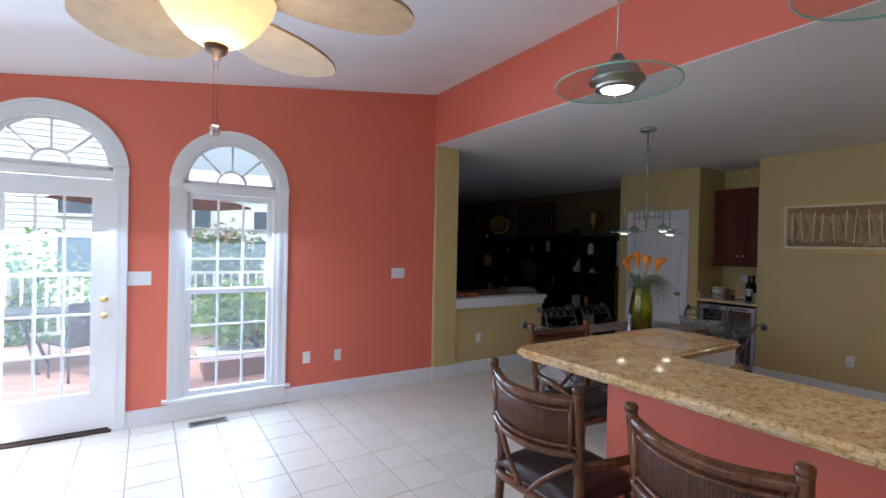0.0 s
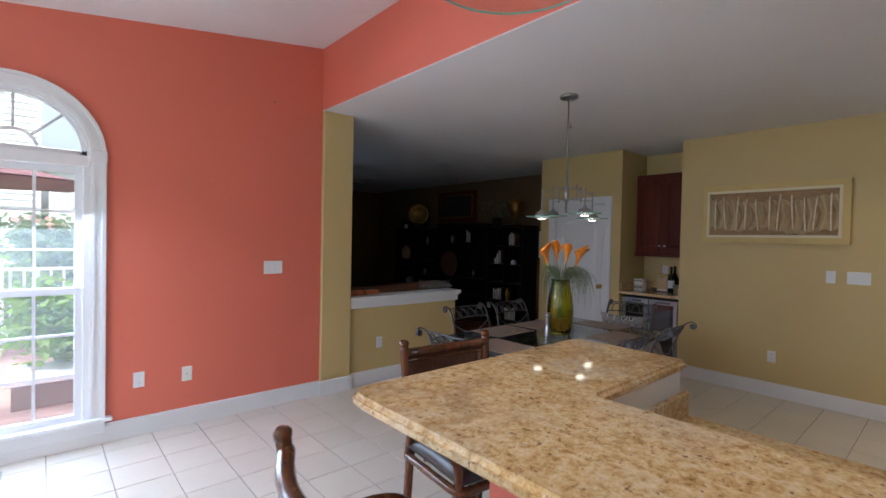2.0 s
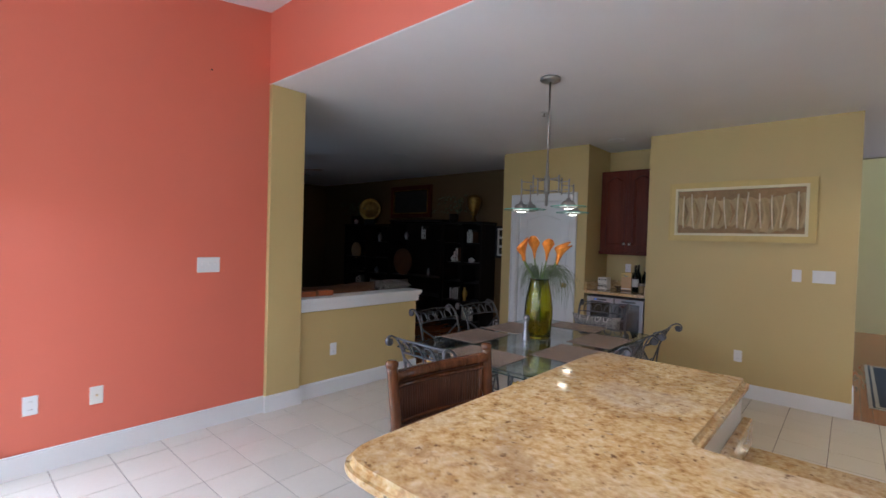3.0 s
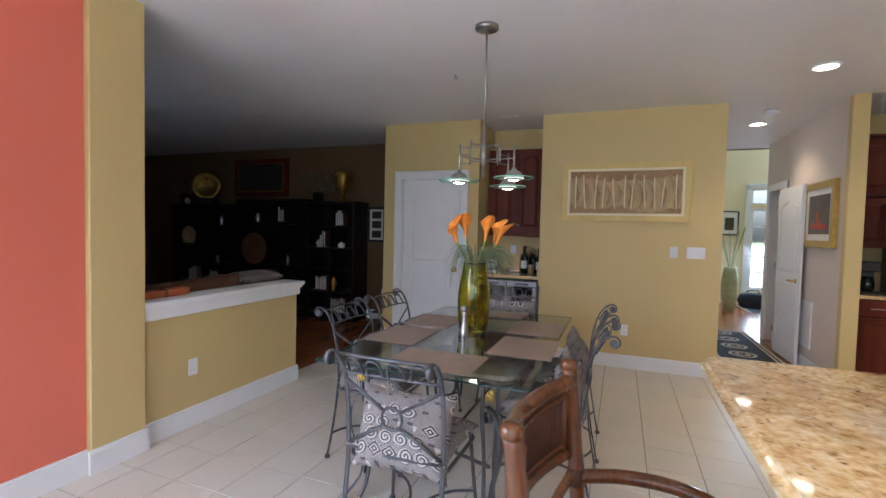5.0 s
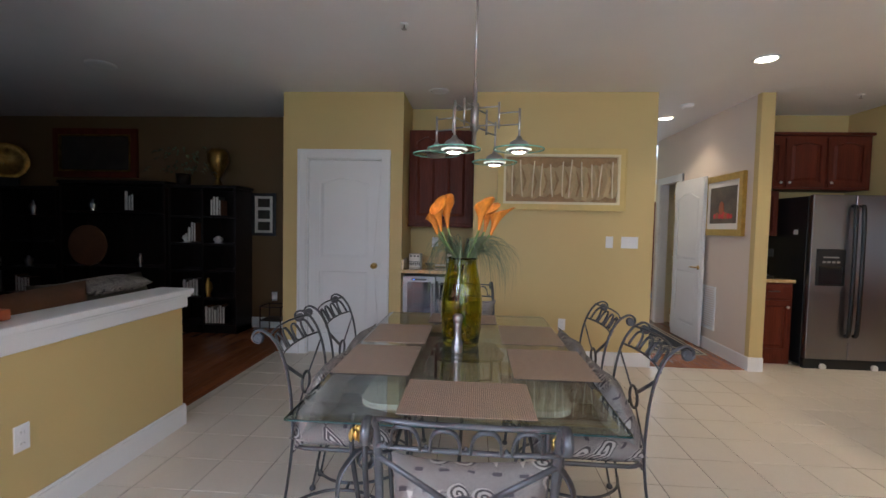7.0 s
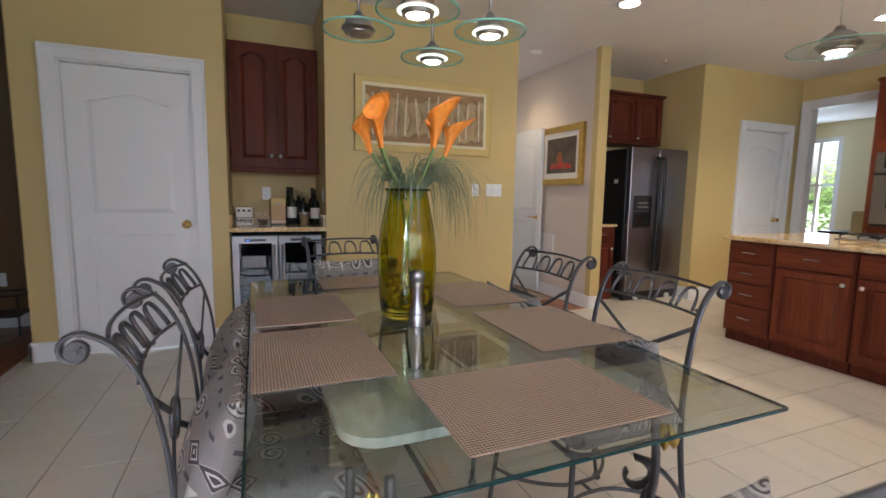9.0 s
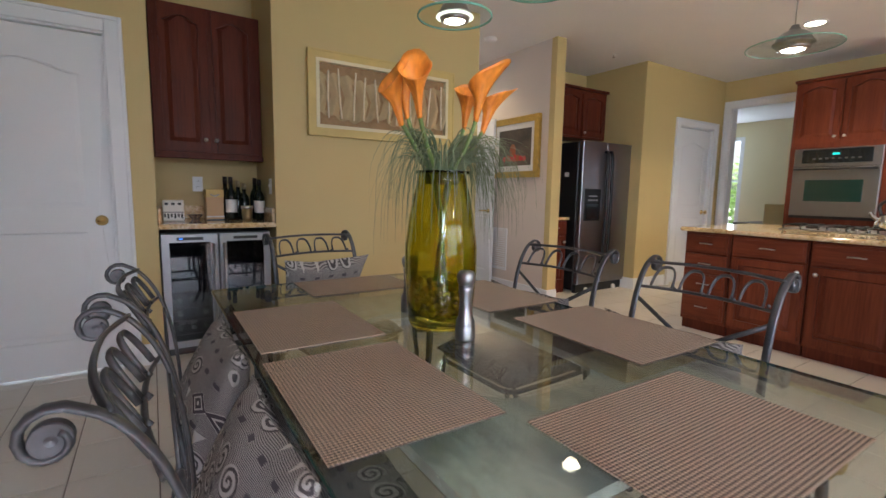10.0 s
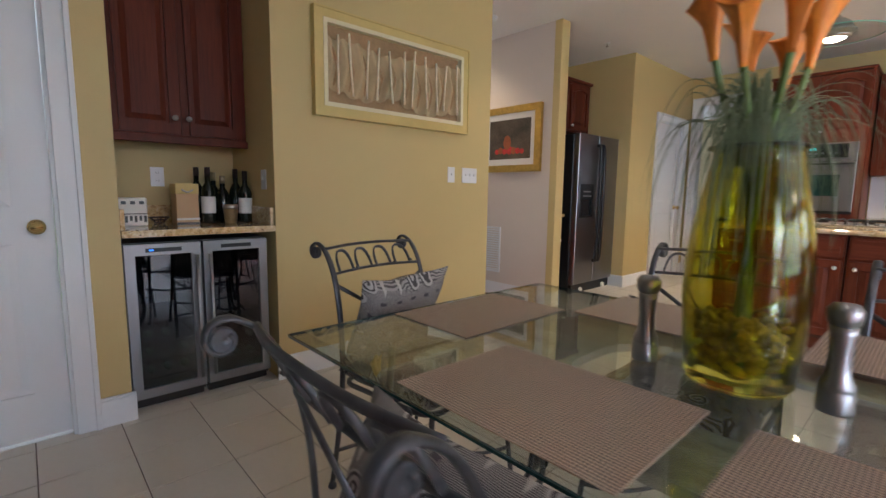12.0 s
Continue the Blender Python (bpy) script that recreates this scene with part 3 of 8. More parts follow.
setting("ceiling_kitchen", bx(XH + 0.004, 9.6, -3.22, 11.1, CEIL, CEIL + 0.12), "ceiling", "flat white kitchen ceiling")
setting("ceiling_foyer", bx(9.4, 13.0, -3.0, 2.2, 4.6, 4.7), "ceiling", "high white foyer ceiling")
setting("ceiling_dining", bx(3.5, 9.8, -7.1, -3.22, 2.74, 2.86), "ceiling", "white dining room ceiling")

setting("column", bx(XH + 0.004, 3.45, 4.815, 5.03, 0, CEIL, 0.004), "yellow", "yellow painted column beside the half wall")
setting("half_wall", bx(3.45, 4.93, 4.865, 5.0, 0, 0.86), "yellow", "yellow painted half wall")
bm = bx(3.45, 4.955, 4.84, 5.025, 0.80, 0.885, 0.006)
bx(3.45, 4.970, 4.828, 5.037, 0.866, 0.886, 0.007, bm, 2)
bx(3.45, 4.985, 4.815, 5.05, 0.885, 0.922, 0.009, bm, 3)
setting("half_wall_cap", bm, "white", "white painted cap rail on the half wall")

# closet, wine alcove and the wall with the relief picture
bm = bx(XA, XA + 0.12, 4.69, 4.94, 0, CEIL)
bx(XA, XA + 0.12, 3.68, 3.895, 0, CEIL, bm=bm)
bx(XA, XA + 0.12, 3.895, 4.69, 2.06, CEIL, bm=bm)
bx(XA + 0.12, 7.95, 4.82, 4.94, 0, CEIL, bm=bm)
bx(XA + 0.12, 7.5, 3.68, 3.80, 0, CEIL, bm=bm)
setting("wall_closet", bm, "yellow", "yellow painted closet walls")
setting("wall_alcove_back", bx(7.40, 7.5, 2.945, 3.68, 0, CEIL), "yellow", "yellow painted back wall of the drinks alcove")
bm = bx(XA, XA + 0.12, 1.15, 2.945, 0, CEIL)
bx(XA + 0.12, 7.5, 2.825, 2.945, 0, CEIL, bm=bm)
setting("wall_east", bm, "yellow", "yellow painted wall that carries the relief picture")
setting("wall_hall_left", bx(XA + 0.12, 9.6, 1.15, 1.27, 0, CEIL), "cream", "cream hall wall")
bm = bx(6.80, 8.43, 0.062, 0.17, 0, CEIL)
bx(9.06, 9.26, 0.062, 0.17, 0, CEIL, bm=bm)
bx(8.43, 9.06, 0.062, 0.17, 2.06, CEIL, bm=bm)
setting("wall_hall_right", bm, "cream", "cream painted hall wall")
bm = bx(XA, 6.80, 0.045, 0.174, 0, CEIL, 0.003)
bx(6.80, 7.74, 0.04, 0.062, 0, CEIL, bm=bm)
setting("wall_hall_end", bm, "yellow", "yellow painted end of the hall wall")
setting("wall_bath", bx(8.2, 9.6, -1.3, -1.2, 0, CEIL), "cream", "cream wall of the small room off the hall")
# kitchen end
bm = bx(7.62, 7.74, -1.43, 0.04, 0, CEIL)
bx(XA, 7.62, -1.43, -1.31, 0, CEIL, bm=bm)
bx(XA, XA + 0.12, -2.06, -1.43, 0, CEIL, bm=bm)
bx(XA, XA + 0.12, -3.22, -2.87, 0, CEIL, bm=bm)
bx(XA, XA + 0.12, -2.87, -2.06, 2.07, CEIL, bm=bm)
setting("wall_pantry", bm, "yellow", "yellow painted pantry wall and fridge recess")
bm = bx(-1.82, 5.70, -3.22, -3.10, 0, 3.6)
bx(6.61, XA, -3.22, -3.10, 0, CEIL, bm=bm)
bx(5.70, 6.61, -3.22, -3.10, 2.375, CEIL, bm=bm)
setting("wall_south", bm, "yellow", "yellow painted kitchen wall with a cased opening")
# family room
# the room's shade is partly put into this wall colour
setting("wall_family_east", bx(7.82, 7.94, 4.94, 11.1, 0, CEIL), "tan", "family room wall, tan darkened for the dim room")
setting("wall_family_north", bx(3.0, 7.94, 11.0, 11.12, 0, CEIL), "tan", "family room end wall, tan darkened for the dim room")
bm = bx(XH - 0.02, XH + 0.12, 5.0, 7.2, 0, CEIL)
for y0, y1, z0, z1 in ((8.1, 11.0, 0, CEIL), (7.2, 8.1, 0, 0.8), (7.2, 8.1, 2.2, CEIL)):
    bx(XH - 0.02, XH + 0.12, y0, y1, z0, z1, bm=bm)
setting("wall_family_west", bm, "tan", "family room side wall, tan darkened for the dim room")
# foyer and dining room shells
# the high gap in this wall is added for the foyer fill lamp
bm = bx(12.82, 12.94, -3.0, -2.2, 0, 4.6)
bx(12.82, 12.94, -1.0, -0.86, 0, 4.6, bm=bm)
bx(12.82, 12.94, -2.2, -1.0, 0, 3.0, bm=bm)
bx(12.82, 12.94, -2.2, -1.0, 4.2, 4.6, bm=bm)
bx(12.82, 12.94, -0.42, 2.2, 0, 4.6, bm=bm)
bx(12.82, 12.94, -0.86, -0.42, 2.45, 4.6, bm=bm)
bx(12.82, 12.94, -0.86, -0.42, 0, 0.30, bm=bm)
bx(12.82, 12.94, -0.86, -0.42, 2.04, 2.12, bm=bm)
bx(9.6, 12.9, 2.1, 2.2, 0, 4.6, bm=bm)
bx(9.26, 12.9, -3.0, -2.9, 0, 4.6, bm=bm)
bx(9.48, 9.6, -3.0, 2.2, CEIL, 4.6, bm=bm)
bx(9.48, 9.6, 1.27, 2.2, 0, CEIL, bm=bm)
bx(9.14, 9.26, -2.9, 0.03, 0, CEIL, bm=bm)
setting("wall_foyer", bm, "pale", "pale yellow foyer walls")
bm = bx(3.5, 8.22, -7.1, -7.0, 0, 2.8)
bx(9.3, 9.8, -7.1, -7.0, 0, 2.8, bm=bm)
bx(8.22, 9.3, -7.1, -7.0, 0, 0.5, bm=bm)
bx(8.22, 9.3, -7.1, -7.0, 2.45, 2.8, bm=bm)
bx(9.7, 9.8, -7.0, -3.22, 0, 2.8, bm=bm)
bx(3.5, 3.6, -7.0, -3.22, 0, 2.8, bm=bm)
bx(XA + 0.12, 9.7, -3.32, -3.225, 0, 2.8, bm=bm)
setting("wall_dining", bm, "pale", "pale yellow dining room walls")

# floors
setting("floor_family", bx(XH, 7.9, 5.035, 11.1, -0.06, 0.002), "plank", "reddish hardwood floor of the family room")
setting("floor_hall", bx(6.75, 13.0, -3.0, 2.2, -0.06, 0.002), "plank", "reddish hardwood floor of the hall")
setting("floor_alcove", bx(6.752, 7.6, 2.8, 4.95, -0.06, -0.001), "tile", "cream tiled floor of the closet and alcove")
setting("floor_recess", bx(6.735, 7.75, -3.2, 0.02, -0.06, 0.0035), "tile", "cream tiled floor of the fridge recess")
setting("floor_dining", bx(3.5, 9.8, -7.1, -3.10, -0.06, 0.002), "plank", "hardwood floor of the dining room")


def board(x0, x1, y0, y1, bm):
    """A skirting board with a rounded upper edge."""
    bx(x0, x1, y0, y1, 0, 0.125, 0.0, bm)
    if x1 - x0 > y1 - y0:
        bx(x0, x1, y0 + 0.004 if y1 > y0 else y0, y1, 0.125, 0.14, 0.003, bm)
    else:
        bx(x0 + 0.004, x1, y0, y1, 0.125, 0.14, 0.003, bm)


bm = bmesh.new()
for a in ((0.17, XH, W - 0.016, W), (XH - 0.012, 3.466, 4.799, 4.815), (3.452, 3.466, 4.815, 4.85), (3.466, 4.946, 4.849, 4.865), (4.93, 4.946, 4.865, 5.0),
          (XA - 0.016, XA, 4.785, 4.955), (XA - 0.016, XA, 3.664, 3.805), (XA - 0.016, XA, 1.134, 2.96), (XA, 7.5, 1.134, 1.15),
          (XA - 0.016, XA, 0.045, 0.19), (XA, 8.34, 0.174, 0.19), (XA - 0.016, XA, -1.95, -1.295), (XA - 0.016, XA, -3.1, -2.975), (XA, 7.4, -1.31, -1.294), (7.804, 7.82, 4.94, 11), (XA - 0.016, 7.82, 4.94, 4.956)):
    board(*a, bm)
setting("baseboard", bm, "white", "white painted skirting boards")


def arch_line(c, zc, r, z0, n=28):
    return [(c + r, z0)] + [(c + r * math.cos(math.pi * k / n), zc + r * math.sin(math.pi * k / n)) for k in range(n + 1)] + [(c - r, z0)]


def band(outer, inner, axis, a, b, bm):
    """An open band between two lines of the same count (no closing piece)."""
    def at(p, d):
        return {"x": (d, p[0], p[1]), "y": (p[0], d, p[1]), "z": (p[0], p[1], d)}[axis]
    n = len(outer)
    vs = [[bm.verts.new(at(p, d)) for p in o] for d in (a, b) for o in (outer, inner)]
    for i in range(n - 1):
        j = i + 1
        for q in ((vs[0][i], vs[0][j], vs[1][j], vs[1][i]), (vs[2][j], vs[2][i], vs[3][i], vs[3][j]), (vs[0][j], vs[0][i], vs[2][i], vs[2][j]), (vs[1][i], vs[1][j], vs[3][j], vs[3][i])):
            bm.faces.new(q)
    for i in (0, n - 1):
        bm.faces.new((vs[0][i], vs[1][i], vs[3][i], vs[2][i]))
    bmesh.ops.recalc_face_normals(bm, faces=bm.faces)
    return bm


def arched_casing(c, zc, r_in, z0, parent):
    bm = bmesh.new()
    band(arch_line(c, zc, r_in + 0.09, z0), arch_line(c, zc, r_in, z0), "y", W - 0.018, W, bm)
    band(arch_line(c, zc, r_in + 0.09, z0), arch_line(c, zc, r_in + 0.068, z0), "y", W - 0.03, W - 0.018, bm)
    band(arch_line(c, zc, r_in + 0.03, z0), arch_line(c, zc, r_in + 0.015, z0), "y", W - 0.023, W - 0.018, bm)
    band(arch_line(c, zc, r_in + 0.001, z0), arch_line(c, zc, r_in - 0.02, z0), "y", W - 0.006, W + 0.15, bm)
    for s in (-1, 1):
        bx(c + s * (r_in + 0.045) - 0.05, c + s * (r_in + 0.045) + 0.05, W - 0.034, W, zc - 0.04, zc + 0.04, 0.004, bm)
        lathe([(0.03, -0.006), (0.03, 0), (0.012, 0.004), (0.0, 0.004)], 16, (c + s * (r_in + 0.045), W - 0.034, zc), bm, "y")
    part("casing", bm, "white", parent)


def fanlight(c, zc, r, y, parent):
    """A half-round light with three spokes and a small inner arch."""
    bm = bmesh.new()
    band(arch_line(c, zc, r, zc - 0.02, 24), arch_line(c, zc, r - 0.03, zc - 0.02, 24), "y", y - 0.02, y + 0.02, bm)
    bx(c - r, c + r, y - 0.02, y + 0.02, zc - 0.02, zc + 0.012, 0, bm)
    band(arch_line(c, zc, 0.13, zc, 16), arch_line(c, zc, 0.112, zc, 16), "y", y - 0.012, y + 0.012, bm)
    part("fanlight_frame", bm, "white", parent)
    for a in (45, 90, 135):
        d = (math.cos(radians(a)), math.sin(radians(a)))
        part("glazing_bar", tube([(c + d[0] * 0.12, y, zc + d[1] * 0.12), (c + d[0] * (r - 0.02), y, zc + d[1] * (r - 0.02))], 0.01, 6), "white", parent)
    pane(prism(arch_line(c, zc, r - 0.02, zc, 24), "y", y - 0.003, y + 0.003), parent)


def pane(bm, parent):
    ob = part("pane", bm, "pane", parent)
    ob.visible_shadow = False
    return ob


def sash(x0, x1, z0, z1, y, cols, rows, parent, stile=0.045):
    f = part("sash", ring_prism(rect(x0, x1, z0, z1), rect(x0 + stile, x1 - stile, z0 + stile, z1 - stile), "y", y - 0.018, y + 0.018), "white", parent)
    gx0, gx1, gz0, gz1 = x0 + stile, x1 - stile, z0 + stile, z1 - stile
    for k in range(1, cols):
        x = gx0 + (gx1 - gx0) * k / cols
        part("glazing_bar", bx(x - 0.009, x + 0.009, y - 0.012, y + 0.012, gz0, gz1), "white", f)
    for k in range(1, rows):
        z = gz0 + (gz1 - gz0) * k / rows
        part("glazing_bar", bx(gx0, gx1, y - 0.010, y + 0.010, z - 0.009, z + 0.009), "white", f)
    pane(bx(gx0, gx1, y - 0.003, y + 0.003, gz0, gz1), f)


# arched window
win = tagged(thing("window_1", "tall white arched sash window with a fanlight", "window"), kind="structure")
arched_casing(WIN_C, 2.07, 0.405, 0.175, win)
fanlight(WIN_C, 2.085, 0.385, W + 0.05, win)
part("transom_bar", bx(WIN_C - 0.405, WIN_C + 0.405, W - 0.012, W + 0.10, 1.985, 2.068, 0.004), "white", win)
bm = bmesh.new()
for s in (-1, 1):
    bx(WIN_C + s * 0.385 - 0.02, WIN_C + s * 0.385 + 0.02, W - 0.004, W + 0.12, 0.19, 1.985, 0.003, bm)
part("jamb", bm, "white", win)
sash(WIN_C - 0.365, WIN_C + 0.365, 1.09, 1.985, W + 0.075, 3, 3, win)
sash(WIN_C - 0.365, WIN_C + 0.365, 0.19, 1.135, W + 0.035, 3, 3, win)
bm = bx(WIN_C - 0.535, WIN_C + 0.535, W - 0.055, W + 0.15, 0.165, 0.192, 0.006, None, 2)
bx(WIN_C - 0.495, WIN_C + 0.495, W - 0.02, W - 0.001, 0.07, 0.165, 0.003, bm)
part("window_sill", bm, "white", win)
# glazed door under its own fanlight
door = tagged(thing("door_1", "white glazed patio door, closed, under a fanlight", "door"), kind="structure")
arched_casing(DOOR_C, 2.12, 0.41, 0.0, door)
fanlight(DOOR_C, 2.135, 0.39, W + 0.05, door)
part("transom_bar", bx(DOOR_C - 0.41, DOOR_C + 0.41, W - 0.008, W + 0.10, 2.055, 2.118, 0.004), "white", door)
x0, x1 = DOOR_C - 0.405, DOOR_C + 0.405
leaf = part("door_leaf", ring_prism(rect(x0, x1, 0.03, 2.04), rect(x0 + 0.13, x1 - 0.13, 0.31, 1.91), "y", W + 0.02, W + 0.062), "white", door)
sash(x0 + 0.115, x1 - 0.115, 0.295, 1.925, W + 0.041, 3, 5, leaf, 0.03)
for z in (0.95, 1.08):
    part("door_knob", lathe([(0.034, 0.02), (0.034, 0.014), (0.012, 0.008), (0.012, -0.02), (0.026, -0.032), (0.026, -0.048), (0.0, -0.056)], 16, (0.022, W + 0.01, z), None, "y"), "brass", door, "polished brass knob", True)
part("threshold", bx(DOOR_C - 0.41, DOOR_C + 0.41, W - 0.03, W + 0.15, 0.0, 0.022, 0.004), "dark_metal", door)
# west windows, plain
for i, (a, b) in enumerate(((-2.5, 0.1), (0.7, 4.5))):
    w = tagged(thing("window_%d" % (i + 2), "wide white framed window", "window"), kind="structure")
    part("window_frame", ring_prism(rect(a, b, 0.6, 2.4), rect(a + 0.06, b - 0.06, 0.66, 2.34), "x", -1.80, -1.71), "white", w)
    for k in range(1, 4):
        y = a + (b - a) * k / 4
        part("mullion", bx(-1.79, -1.72, y - 0.03, y + 0.03, 0.66, 2.34), "white", w)


# ---- doors inside ----
def panel_outline(y0, y1, z0, z1, rise, n=10):
    """A panel outline whose head rises in a soft arch."""
    top = [(y1 + (y0 - y1) * k / n, z1 + rise * math.sin(math.pi * k / n) ** 1.5) for k in range(n + 1)]
    return [(y0, z0), (y1, z0)] + top


def inset(outline, d):
    cy = sum(p[0] for p in outline) / len(outline)
    cz = sum(p[1] for p in outline) / len(outline)
    hy = max(abs(p[0] - cy) for p in outline)
    hz = max(abs(p[1] - cz) for p in outline)
    return [(cy + (p[0] - cy) * (1 - d / hy), cz + (p[1] - cz) * (1 - d / hz)) for p in outline]


def framed(outline, box, face, way, axis, bm, depth=0.010):
    """Stiles and rails round a sunk panel with a raised field. way: the sign of the axis along which the face looks."""
    y0, y1, z0, z1 = box
    cy, cz = (min(p[0] for p in outline) + max(p[0] for p in outline)) / 2, (min(p[1] for p in outline) + max(p[1] for p in outline)) / 2
    outer = []
    for y, z in outline:
        dy, dz = y - cy, z - cz
        k = min((y1 - cy) / dy if dy > 1e-6 else (y0 - cy) / dy if dy < -1e-6 else 1e9, (z1 - cz) / dz if dz > 1e-6 else (z0 - cz) / dz if dz < -1e-6 else 1e9)
        outer.append((cy + dy * k, cz + dz * k))
    lo, hi = sorted((face, face - way * depth))
    own = bmesh.new()
    ring_prism(outer, outline, axis, lo, hi, own)
    a, b = inset(outline, 0.014), inset(outline, 0.042)

    def at(p, d):
        return (d, p[0], p[1]) if axis == "x" else (p[0], d, p[1])
    va, vb = [own.verts.new(at(p, face - way * depth)) for p in a], [own.verts.new(at(p, face - way * 0.002)) for p in b]
    n = len(a)
    for i in range(n):
        own.faces.new((va[i], va[(i + 1) % n], vb[(i + 1) % n], vb[i]))
    own.faces.new(vb)
    bmesh.ops.recalc_face_normals(own, faces=own.faces)
    return merge(bm, own)


def raised_panel(outline, face, bm, depth=0.010):
    """A moulded panel on a face at x = face that looks along -x."""
    ring_prism(inset(outline, -0.022), outline, "x", face - depth, face, bm)
    ring_prism(inset(outline, -0.008), outline, "x", face - depth * 1.3, face - depth, bm)
    prism(inset(outline, 0.04), "x", face - depth * 0.7, face, bm)
    return bm


def door_leaf(w, h, parent, knob_y, rise=0.06):
    """A two-panel moulded door leaf in the plane x = 0, from y = 0 to w, looking along -x."""
    bm = bx(0.010, 0.04, 0.003, w - 0.003, 0.012, h - 0.003)
    framed(panel_outline(0.12, w - 0.12, 1.02, h - 0.24, rise), (0.003, w - 0.003, 0.95, h - 0.003), 0.0, -1, "x", bm)
    framed(panel_outline(0.12, w - 0.12, 0.22, 0.88, 0), (0.003, w - 0.003, 0.012, 0.95), 0.0, -1, "x", bm)
    part("door_leaf", bm, "white", parent)
    k = lathe([(0.032, 0.0), (0.032, -0.008), (0.011, -0.014), (0.011, -0.038), (0.028, -0.046), (0.028, -0.062), (0.0, -0.07)], 18, (0, knob_y, 0.95), None, "x")
    part("door_knob", k, "brass", parent, "polished brass knob", True)


def casing(y0, y1, top, face, parent, w=0.09):
    """Door casing on a face x = face looking along -x, round an opening y0..y1."""
    bm = bmesh.new()
    for o, t in ((0.0, 0.018), (w - 0.022, 0.03)):
        ww = w if o == 0 else 0.022
        bx(face - t, face, y0 - o - ww, y0 - o, 0, top + o + ww, 0.003, bm)
        bx(face - t, face, y1 + o, y1 + o + ww, 0, top + o + ww, 0.003, bm)
        bx(face - t, face, y0 - o, y1 + o, top + o, top + o + ww, 0.003, bm)
    bx(face, face + 0.11, y0 - 0.001, y0 + 0.012, 0, top, 0, bm)
    bx(face, face + 0.11, y1 - 0.012, y1 + 0.001, 0, top, 0, bm)
    bx(face, face + 0.11, y0, y1, top - 0.012, top + 0.001, 0, bm)
    part("casing", bm, "white", parent)


d2 = tagged(thing("door_2", "closed white two-panel closet door with a brass knob", "door"), kind="structure")
casing(3.895, 4.69, 2.06, XA, d2)
lf = thing("closet_door", "", "")
lf.parent, lf.matrix_basis = d2, Matrix.Translation((XA + 0.03, 3.907, 0))
door_leaf(0.771, 2.046, lf, 0.062)
d3 = tagged(thing("door_3", "closed white two-panel pantry door with a brass knob", "door"), kind="structure")
casing(-2.87, -2.06, 2.07, XA, d3)
lf = thing("pantry_door", "", "")
lf.parent, lf.matrix_basis = d3, Matrix.Translation((XA + 0.03, -2.858, 0))
door_leaf(0.786, 2.056, lf, 0.07)
for z in (0.25, 1.05, 1.8):
    part("hinge", lathe([(0.007, 0), (0.007, 0.08)], 8, (XA - 0.004, -2.068, z)), "brass", d3, "", True)
# hall door, swung open against the wall
d4 = tagged(thing("door_4", "white two-panel hall door standing open against the wall", "door", pose(7.62, 0.245, 0, 0, 0, -89)), kind="structure")
bm = bx(0.010, 0.035, 0.0, 0.76, 0.012, 2.03)
framed(panel_outline(0.11, 0.65, 1.02, 1.80, 0.06), (0, 0.76, 0.95, 2.03), 0.0, -1, "x", bm)
framed(panel_outline(0.11, 0.65, 0.22, 0.88, 0), (0, 0.76, 0.012, 0.95), 0.0, -1, "x", bm)
part("door_leaf", bm, "white", d4)
bm = lathe([(0.026, 0), (0.026, -0.008), (0.01, -0.01), (0.01, -0.05)], 14, (0, 0.06, 0.95), None, "x")
tube([(-0.045, 0.06, 0.95), (-0.05, 0.12, 0.952), (-0.045, 0.18, 0.948)], 0.009, 8, bm)
part("lever_handle", bm, "brass", d4, "brass lever handle", True)
for z in (0.25, 1.05, 1.8):
    part("hinge", lathe([(0.007, 0), (0.007, 0.08)], 8, (0.0, 0.768, z)), "brass", d4, "", True)
hd = tagged(thing("door_frame", "white casing round the hall doorway", "door frame"), kind="structure")
bm = bmesh.new()
for a, b in ((8.34, 8.43), (9.06, 9.15)):
    bx(a, b, 0.17, 0.19, 0, 2.15, 0.003, bm)
bx(8.34, 9.15, 0.17, 0.189, 2.06, 2.152, 0.003, bm)
bx(8.428, 8.44, 0.062, 0.169, 0, 2.06, 0, bm)
bx(9.05, 9.062, 0.062, 0.169, 0, 2.06, 0, bm)
part("casing", bm, "white", hd)
dk = tagged(thing("doorway_casing", "white cased opening to the dining room", "door frame"), kind="structure")
bm = bmesh.new()
for t, o, w_ in ((0.02, 0, 0.09), (0.034, 0.068, 0.022)):
    bx(6.61 + o, 6.61 + o + w_, -3.10, -3.10 + t, 0, 2.375 + o + w_, 0.003, bm)
    bx(5.70 - o - w_, 5.70 - o, -3.10, -3.10 + t, 0, 2.375 + o + w_, 0.003, bm)
    bx(5.70 - o, 6.61 + o, -3.10, -3.10 + t, 2.375 + o, 2.375 + o + w_, 0.003, bm)
bx(6.598, 6.611, -3.23, -3.10, 0, 2.375, 0, bm)
bx(5.699, 5.712, -3.23, -3.10, 0, 2.375, 0, bm)
bx(5.70, 6.61, -3.23, -3.10, 2.363, 2.376, 0, bm)
part("casing", bm, "white", dk)


